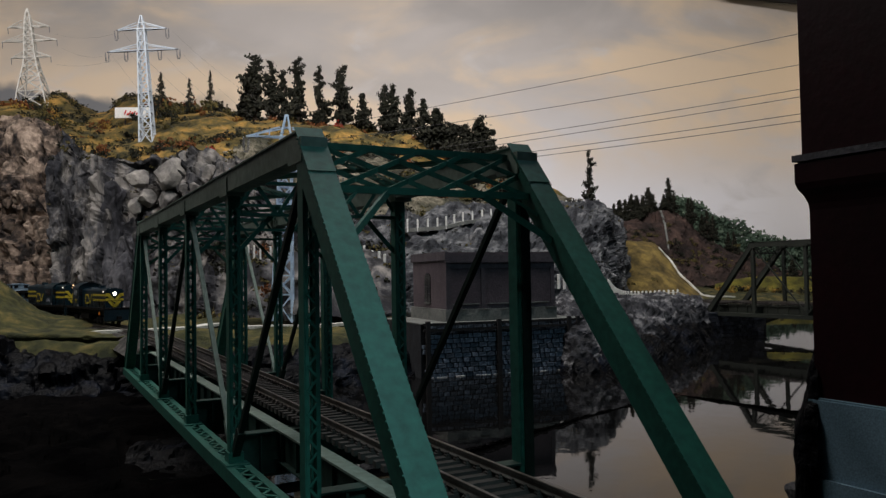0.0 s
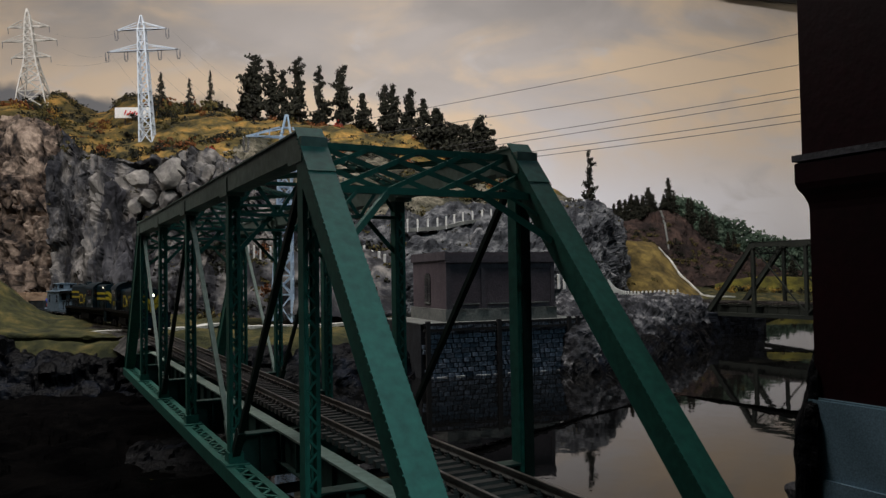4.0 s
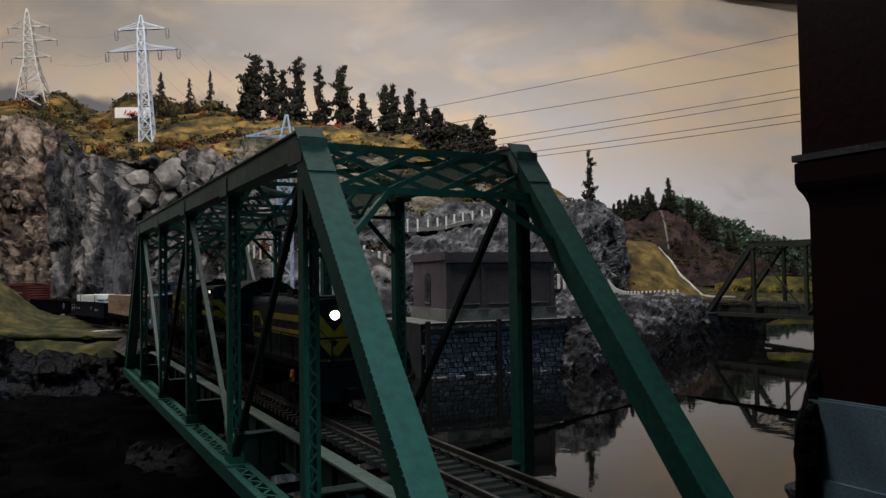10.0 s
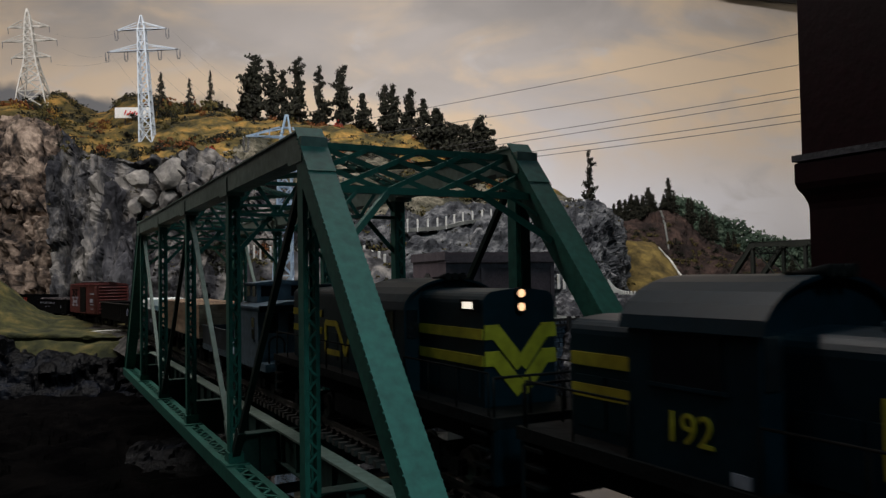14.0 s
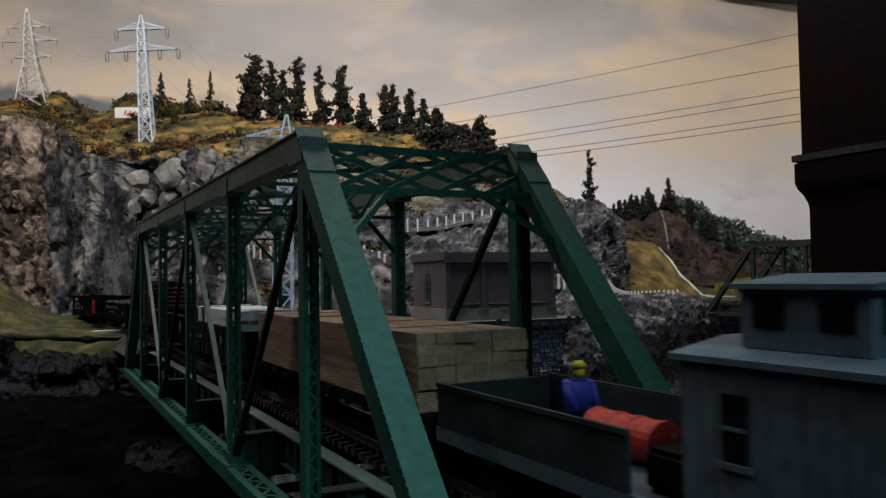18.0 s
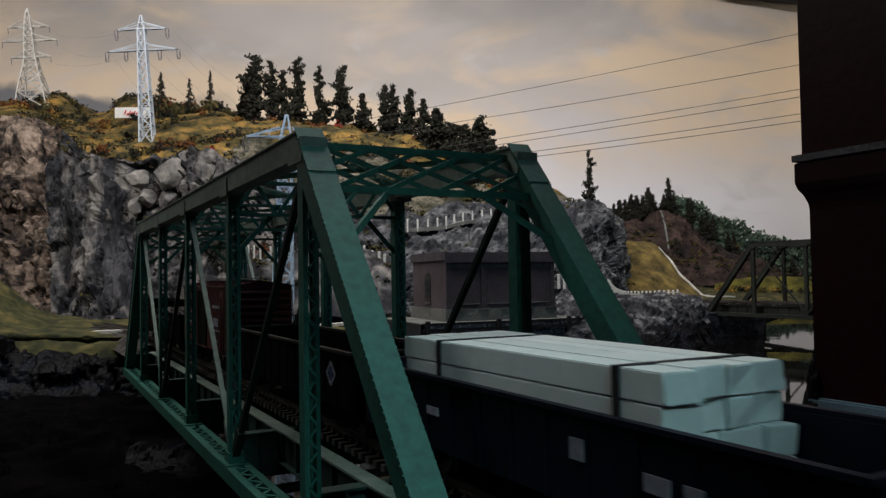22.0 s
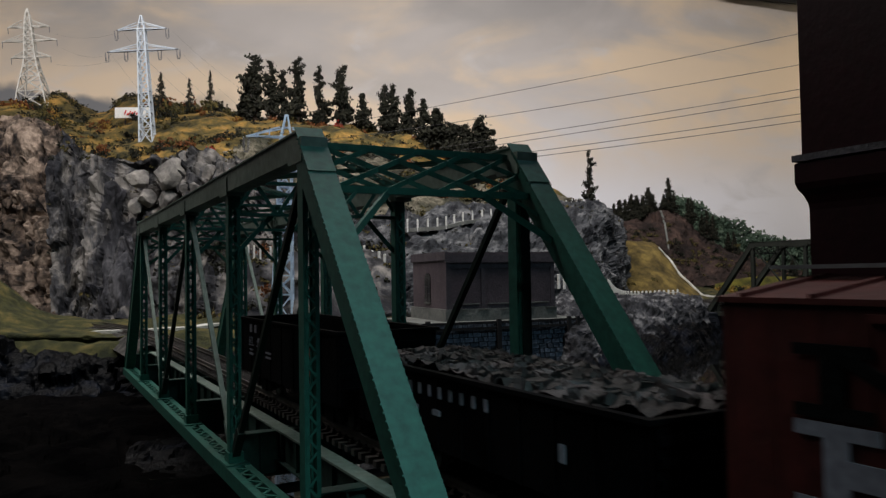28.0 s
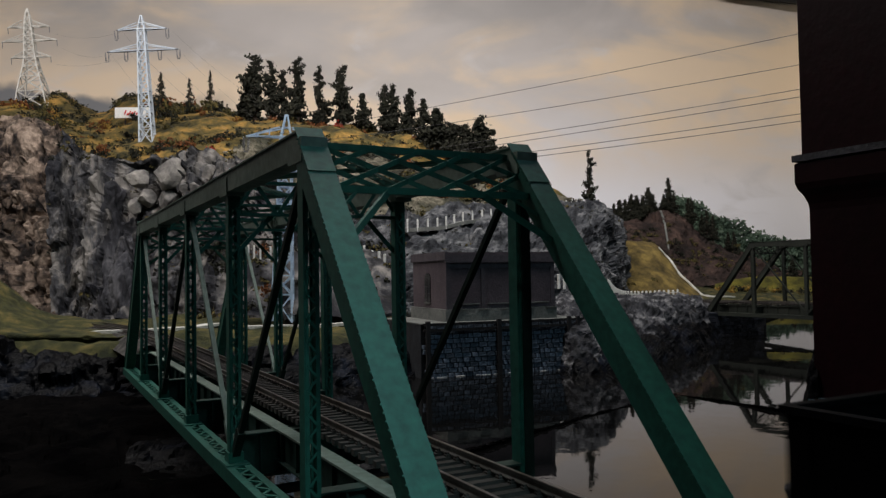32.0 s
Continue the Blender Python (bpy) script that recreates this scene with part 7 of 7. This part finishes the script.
def work_caboose():
    """A cabin with a cupola in front and an open low-sided deck behind."""
    t = thing("work_caboose", "blue-grey work caboose with cupola cabin and low-sided open deck", "caboose")
    W = 1.72
    cube("frame", (-W, W, 0.0, 14.6, 1.2, 1.55), CABOOSE_PAINT, t)
    c0, c1 = 1.2, 6.1
    bm = fresh()
    box(bm, -W, W, c0, c1, 1.2, 4.05)
    part("cabin", bm, CABOOSE_PAINT, t)
    for s in (-1, 1):
        for k in range(16):
            bm = fresh()
            y = c0 + 0.3 * k + 0.15
            box(bm, s * W - 0.008, s * W + 0.008, y - 0.143, y + 0.143, 1.3, 3.95)
            part("plank", bm, CABOOSE_PAINT, t)
        for y in (c0 + 0.85, c0 + 3.85):
            w = cube("window", (s * W - 0.04, s * W + 0.04, y - 0.22, y + 0.22, 2.55, 3.55), GLASS_DARK, t)
            cube("sill", (s * W - 0.07, s * W + 0.07, y - 0.3, y + 0.3, 2.45, 2.55), CABOOSE_PAINT, w)
            cube("sash_bar", (s * W - 0.06, s * W + 0.06, y - 0.22, y + 0.22, 3.02, 3.08), CABOOSE_PAINT, w)
    for x, wd in ((-1.1, 0.3), (0.0, 0.3), (1.1, 0.3)):
        w = cube("window", (x - wd, x + wd, c0 - 0.05, c0 + 0.03, 2.85, 3.75), GLASS_DARK, t)
        cube("sill", (x - wd - 0.1, x + wd + 0.1, c0 - 0.12, c0, 2.72, 2.84), CABOOSE_PAINT, w)
    d = cube("door", (-0.45, 0.45, c0 - 0.04, c0 + 0.02, 1.55, 2.7), CABOOSE_PAINT, t)
    for x in (-1.1, 1.1):
        cube("end_panel", (x - 0.4, x + 0.4, c0 - 0.05, c0, 1.7, 2.6), CABOOSE_PAINT, t)
    bm = fresh()
    extrude(bm, [(-W - 0.12, 3.98), (W + 0.12, 3.98), (W + 0.12, 4.08), (0.6, 4.3), (-0.6, 4.3), (-W - 0.12, 4.08)], c0 - 0.75, c1 + 0.15)
    part("roof", bm, CABOOSE_PAINT, t)
    cube("roof_edge", (-W - 0.14, W + 0.14, c0 - 0.85, c0 - 0.7, 3.86, 4.14), UNDER, t)
    cu0, cu1 = c0 + 2.0, c0 + 4.1
    bm = fresh()
    box(bm, -1.25, 1.25, cu0, cu1, 4.2, 5.12)
    cup = part("cupola", bm, CABOOSE_PAINT, t)
    bm = fresh()
    extrude(bm, [(-1.38, 5.08), (1.38, 5.08), (1.38, 5.16), (0, 5.3), (-1.38, 5.16)], cu0 - 0.12, cu1 + 0.12)
    part("cupola_roof", bm, CABOOSE_PAINT, cup)
    for s in (-1, 1):
        for y in (cu0 + 0.5, cu1 - 0.5):
            cube("cupola_window", (s * 1.25 - 0.03, s * 1.25 + 0.03, y - 0.26, y + 0.26, 4.5, 5.0), GLASS_DARK, cup)
    for x in (-0.75, 0.75):
        cube("cupola_window", (x - 0.3, x + 0.3, cu0 - 0.03, cu0 + 0.03, 4.5, 5.0), GLASS_DARK, cup)
    # front platform: railing, ladder, brake wheel
    for s in (-1, 1):
        # one bent hoop of rail on each side of the steps
        bm = fresh()
        hoop = [Vector((s * 1.15 + 0.35 * math.cos(math.pi * k / 8), 0.15, 2.45 + 0.3 * math.sin(math.pi * k / 8))) for k in range(9)]
        hoop = [Vector((hoop[0].x, 0.15, 1.5))] + hoop + [Vector((hoop[-1].x, 0.15, 1.5))]
        for p, q in zip(hoop, hoop[1:]):
            rod(bm, p, q, 0.045, 0.045, 6)
        part("railing", bm, UNDER, t)
    bm = fresh()
    for x in (0.75, 1.25):
        rod(bm, (x, 0.3, 1.5), (x, 0.3, 4.6), 0.04, 0.04, 6)
        rod(bm, (x, 0.3, 4.6), (x, 0.9, 4.7), 0.04, 0.04, 6)
    for k in range(7):
        rod(bm, (0.75, 0.3, 1.8 + 0.42 * k), (1.25, 0.3, 1.8 + 0.42 * k), 0.035, 0.035, 6)
    part("ladder", bm, UNDER, t)
    bm = fresh()
    rod(bm, (0.25, 0.1, 2.3), (0.25, 0.2, 2.3), 0.28, 0.28, 14)
    part("brake_wheel", bm, UNDER, t)
    for s in (-1, 1):
        xa, xb = sorted((s * (W - 0.08), s * W))
        side = cube("deck_side", (xa, xb, 7.4, 14.5, 1.2, 2.6), DECK_PAINT, t, "grimy low deck side")
        cube("top_rail", (s * W - 0.05, s * W + 0.05, 7.4, 14.5, 2.56, 2.66), DECK_PAINT, side)
        xa, xb = sorted((s * (W - 0.06), s * W))
        cube("skirt", (xa, xb, 6.1, 7.4, 1.0, 1.5), DECK_PAINT, t)
    cube("deck_end", (-W, W, 14.4, 14.5, 1.2, 2.6), DECK_PAINT, t)
    cube("tool_box", (-1.3, 1.3, 6.3, 7.5, 1.55, 2.3), UNDER, t, bevel=0.1)
    truck(t, 2.7, 2.0)
    truck(t, 12.0, 2.0)
    coupler(t, 0, -1)
    coupler(t, 14.6, 1)
    return t


def flat_car():
    t = thing("flat_car", "low black flat car under a lumber load", "flat car")
    cube("deck", (-1.78, 1.78, 0, 17.6, 1.35, 1.72), UNDER, t)
    for s in (-1, 1):
        for k in range(11):
            y = 0.8 + 1.6 * k
            xa, xb = sorted((s * 1.78, s * 1.92))
            cube("stake_pocket", (xa, xb, y - 0.12, y + 0.12, 1.3, 1.7), UNDER, t)
    cube("centre_sill", (-0.35, 0.35, 0, 17.6, 0.85, 1.35), UNDER, t)
    bm = fresh()
    rod(bm, (-1.86, 1.9, 2.6), (-1.98, 1.9, 2.6), 0.36, 0.36, 14)
    rod(bm, (-1.86, 1.9, 1.5), (-1.86, 1.9, 2.6), 0.06, 0.06, 6)
    part("brake_wheel", bm, UNDER, t)
    truck(t, 2.4, 2.0)
    truck(t, 15.2, 2.0)
    coupler(t, 0, -1)
    coupler(t, 17.6, 1)
    return t


def lumber_load():
    t = thing("lumber_load", "two long bundles of weathered tan sawn lumber", "lumber")
    rng = random.Random(8)
    for b0, b1 in ((0.0, 8.25), (8.35, 16.6)):
        for row in range(7):
            z = row * 0.3
            for k in range(6):
                x = -1.74 + k * 0.58
                d = rng.uniform(-0.06, 0.06)
                bm = fresh()
                box(bm, x + 0.004, x + 0.576, b0 + d, b1 + d * 0.6, z + 0.004, z + 0.297)
                part("plank", bm, LUMBER, t)
    for y in (2.6, 5.9, 10.9, 14.2):
        cube("strap", (-1.76, 1.76, y - 0.04, y + 0.04, 2.1, 2.115), TIMBER, t)
    return t


def white_load():
    t = thing("timber_load", "stack of white wrapped square timbers bound with dark straps", "timber load")
    rng = random.Random(9)
    for row in range(4):
        cuts = [-1.62] + sorted(-1.62 + 0.81 * k + rng.uniform(-0.14, 0.14) for k in (1, 2, 3)) + [1.62]
        for x0, x1 in zip(cuts, cuts[1:]):
            d, e = rng.uniform(-0.22, 0.22), rng.uniform(-0.2, 0.2)
            bm = fresh()
            box(bm, x0 + 0.003, x1 - 0.003, 1.5 + d, 11.4 + e, row * 0.575 + 0.01, row * 0.575 + 0.567)
            for v in bm.verts:
                v.co += Vector((rng.uniform(-0.012, 0.012), rng.uniform(-0.09, 0.09), rng.uniform(-0.012, 0.012)))
            bmesh.ops.bevel(bm, geom=bm.edges[:], offset=0.026, segments=2, affect="EDGES")
            part("timber", bm, FOAM, t)
    for y in (2.5, 9.3):
        bm = fresh()
        for b in ((-1.66, -1.63, 0.0, 2.31), (1.63, 1.66, 0.0, 2.31)):
            box(bm, b[0], b[1], y - 0.09, y + 0.09, b[2], b[3])
        box(bm, -1.66, 1.66, y - 0.09, y + 0.09, 2.28, 2.32)
        part("strap", bm, TIMBER, t)
    return t


def scrap_load(length):
    rng = random.Random(5)
    bm = fresh()
    nx, ny = 14, 60
    grid = []
    for i in range(nx):
        row = []
        for j in range(ny):
            x, y = -1.66 + 3.32 * i / (nx - 1), 0.15 + (length - 0.3) * j / (ny - 1)
            z = 0.2 + 0.22 * fractal(Vector((x, y, 0)) * 1.4, 4) + rng.uniform(0, 0.12)
            row.append(bm.verts.new((x, y, z)))
        grid.append(row)
    for i in range(nx - 1):
        for j in range(ny - 1):
            bm.faces.new((grid[i][j], grid[i + 1][j], grid[i + 1][j + 1], grid[i][j + 1]))
    for k in range(620):
        c = Vector((rng.uniform(-1.5, 1.5), rng.uniform(0.3, length - 0.3), 0.25))
        q = Euler((rng.uniform(0, 6), rng.uniform(0, 6), rng.uniform(0, 6))).to_matrix()
        s = Vector((rng.uniform(0.04, 0.2), rng.uniform(0.04, 0.2), rng.uniform(0.02, 0.12)))
        v = [bm.verts.new(c + q @ Vector((sx * s.x, sy * s.y, sz * s.z))) for sx in (-1, 1) for sy in (-1, 1) for sz in (-1, 1)]
        for f in ((0, 1, 3, 2), (4, 6, 7, 5), (0, 4, 5, 1), (2, 3, 7, 6), (0, 2, 6, 4), (1, 5, 7, 3)):
            bm.faces.new([v[i] for i in f])
    return tagged(part("scrap_load", bm, SCRAP), "heaped grey scrap and rubble filling the gondola", "scrap", "", "stuff")


def figurine():
    bm = fresh()
    for s in (-1, 1):
        rod(bm, (s * 0.17, 0, 0), (s * 0.15, 0, 0.75), 0.13, 0.15, 8, 2)
        rod(bm, (s * 0.36, 0, 1.3), (s * 0.3, -0.3, 0.8), 0.1, 0.08, 8)
    rod(bm, (0, 0, 0.7), (0, 0, 1.4), 0.3, 0.36, 12)
    rod(bm, (0, 0, 1.4), (0, 0, 1.5), 0.2, 0.1, 10)
    rod(bm, (0, -0.02, 1.48), (0, -0.02, 1.72), 0.13, 0.15, 10, 1)
    rod(bm, (0, -0.04, 1.7), (0, -0.02, 1.85), 0.2, 0.08, 10, 1)
    return tagged(part("worker_figurine", bm, [FIG_BLUE, FIG_YELLOW, UNDER]), "tiny plastic worker figurine, blue with a yellow helmet", "figurine")


def red_drum():
    t = thing("drum", "red drum lying on the open deck", "drum")
    bm = fresh()
    rings = []
    for y, r in ((0, 0.4), (0, 0.47), (0.08, 0.47), (0.1, 0.44), (0.68, 0.44), (0.7, 0.47), (0.76, 0.47), (0.78, 0.44), (1.28, 0.44), (1.3, 0.47), (1.36, 0.47), (1.38, 0.44), (1.93, 0.44), (1.95, 0.47), (2.03, 0.47), (2.03, 0.4)):
        rings.append([bm.verts.new((r * math.cos(a * math.tau / 20), y, 0.47 + r * math.sin(a * math.tau / 20))) for a in range(20)])
    for r0, r1 in zip(rings, rings[1:]):
        for a in range(20):
            bm.faces.new((r0[a], r1[a], r1[(a + 1) % 20], r0[(a + 1) % 20]))
    bm.faces.new(rings[0])
    bm.faces.new(rings[-1][::-1])
    bmesh.ops.recalc_face_normals(bm, faces=bm.faces[:])
    part("shell", bm, BRASS_RED, t)
    bm = fresh()
    rod(bm, (0.2, -0.03, 0.62), (0.2, 0.02, 0.62), 0.06, 0.06, 8)
    part("bung", bm, LETTER, t)
    return t


# (thing, distance of its front behind the leading hood, its length, and what it carries as (thing, x, y, z))
TRAIN = []


def make_train():
    a = locomotive("dark teal hood diesel with yellow chevrons and a bright headlight", True, False, HOOD, "192")
    b = locomotive("dark blue-green high-hood diesel with yellow stripes and twin headlights", False, True, NAVY, "3746")
    TRAIN.append((a, 0.15, 15.5, ()))
    TRAIN.append((b, 19.1, 15.7, ()))
    c = work_caboose()
    TRAIN.append((c, 37.0, 14.6, ((figurine(), 0.1, 11.1, 1.55), (red_drum(), 0.0, 8.3, 1.55))))
    f = flat_car()
    TRAIN.append((f, 52.0, 17.6, ((lumber_load(), 0, 0.6, 1.72),)))
    g = gondola("navy gondola car with white lettering bars carrying white timbers", 16.3, 2.75, GON_NAVY, GON_BLACK)
    for s in (-1, 1):
        x = s * 1.845
        side_bars(g, [(14.9, 15.2, 2.25, 2.45), (14.0, 14.35, 2.25, 2.45), (14.75, 15.5, 1.88, 2.06), (13.8, 14.4, 1.88, 2.06), (14.7, 15.6, 1.72, 1.77), (13.7, 14.4, 1.72, 1.77),
                      (12.6, 13.2, 1.95, 2.0), (12.6, 13.2, 1.8, 1.85), (11.4, 12.0, 1.85, 2.05), (5.6, 6.0, 1.9, 2.3), (3.4, 4.0, 1.75, 2.05), (2.7, 3.1, 1.75, 2.05)], x, LETTER)
    TRAIN.append((g, 71.06, 16.3, ((white_load(), 0, 2.4, 1.4),)))
    h = gondola("empty black gondola car with brown rim", 16.9, 2.85, GON_BLACK, GON_BLACK, 15, RIM_BROWN)
    for s in (-1, 1):
        x = s * 1.845
        bm = fresh()
        for p, q in (((1.5, 2.1), (1.9, 2.48)), ((1.9, 2.48), (2.3, 2.1)), ((2.3, 2.1), (1.9, 1.72)), ((1.9, 1.72), (1.5, 2.1))):
            beam(bm, (x, *p), (x, *q), 0.03, 0.09, (1, 0, 0))
        part("diamond_emblem", bm, LETTER, h)
        stroke(h, "diamond_core", [(1.9, 1.9), (1.9, 2.3)], 0.34, x, LETTER_BLUE)
    TRAIN.append((h, 88.5, 16.9, ()))
    TRAIN.append((boxcar(), 106.95, 13.2, ()))
    k = gondola("black gondola car with white lettering bars, heaped with scrap", 13.0, 2.85, GON_BLACK, GON_BLACK, 11)
    for s in (-1, 1):
        x = s * 1.845
        side_bars(k, [(11.5 - 0.56 * n - 0.15, 11.5 - 0.56 * n, 2.3, 2.58) for n in range(12)], x, LETTER)
        side_bars(k, [(8.75, 9.2, 1.86, 2.0), (7.5, 7.9, 1.86, 2.0), (2.35, 2.55, 1.75, 2.1)], x, LETTER)
    TRAIN.append((k, 121.65, 13.0, ((scrap_load(12.8), 0, 0.1, 2.7),)))
    n = gondola("tall black gondola car with red emblem and white lettering bars", 13.9, 3.45, GON_BLACK, GON_BLACK, 9)
    for s in (-1, 1):
        x = s * 1.845
        emblem(n, s, x, 3.9, 2.45, 2.3, 3.1, LETTER_RED, "red painted emblem block", True)
        emblem(n, s, x, 3.9, 2.45, 1.45, 2.27, LETTER_RED, "red painted emblem block", False)
        side_bars(n, [(11.6, 11.95, 2.9, 3.25), (10.8, 11.15, 2.9, 3.25), (11.3, 12.2, 2.28, 2.33), (10.0, 10.8, 2.28, 2.33),
                      (11.5, 12.0, 2.05, 2.12), (11.4, 12.1, 1.85, 1.95), (10.0, 10.6, 2.05, 2.12), (10.0, 10.6, 1.85, 1.95), (8.4, 9.2, 2.1, 2.18), (8.4, 9.2, 1.9, 1.98)], x, LETTER)
        for y, word in ((11.75, "612"), (10.4, "49")):
            cu = bpy.data.curves.new("car_number", "FONT")
            cu.body, cu.size, cu.extrude, cu.align_x = word, 0.0046, 0.0001, "CENTER"
            cu.materials.append(LETTER)
            o = new("car_number", cu)
            o.parent = n
            o.matrix_basis = cm(s * 1.86, y, 2.38, 90, 0, 90 if s > 0 else -90)
    TRAIN.append((n, 136.4, 13.9, ()))


make_train()


# ---- what moves ----
def leading_hood(t):
    """Where the leading hood stands along the track, in centimetres past the bridge's near end."""
    ts = (0.0, 1.0, 2.0, 3.0, 3.5, 4.5, 5.5, 6.8, 7.5, 9.0, 10.0, 11.0, 12.0, 12.5, 32.0)
    ss = (91.6, 86.4, 82.0, 78.2, 76.0, 69.0, 60.4, 47.3, 41.0, 27.3, 18.0, 9.1, 1.12, -2.92, -155.0)
    k = max(i for i in range(len(ts) - 1) if ts[i] <= t)
    def rate(i):
        if i <= 0 or i >= len(ts) - 1:
            i = min(max(i, 0), len(ts) - 2)
            return (ss[i + 1] - ss[i]) / (ts[i + 1] - ts[i])
        return (ss[i + 1] - ss[i - 1]) / (ts[i + 1] - ts[i - 1]) if ts[i] < 12.4 else -7.8
    h = ts[k + 1] - ts[k]
    f = (t - ts[k]) / h
    a, b = rate(k) * h, rate(k + 1) * h
    return ss[k] * (1 + 2 * f) * (1 - f) ** 2 + a * f * (1 - f) ** 2 + ss[k + 1] * f * f * (3 - 2 * f) + b * f * f * (f - 1)


def motions():
    times = [0.5 * k for k in range(65)]
    for car, front, length, loads in TRAIN:
        rows = []
        for t in times:
            s = leading_hood(t) + front - 0.15
            p, _ = on_track(s + length * 0.2)
            q, _ = on_track(s + length * 0.8)
            d = (q - p).normalized()
            o = (p + q) / 2 - d * length * 0.5
            rows.append((t, cm(o.x, o.y, RAIL_Z, 0, 0, math.degrees(math.atan2(-d.x, d.y)))))
        walk(car, rows)
        for load, x, y, z in loads:
            walk(load, [(t, m @ cm(x, y, z)) for t, m in rows])


motions()
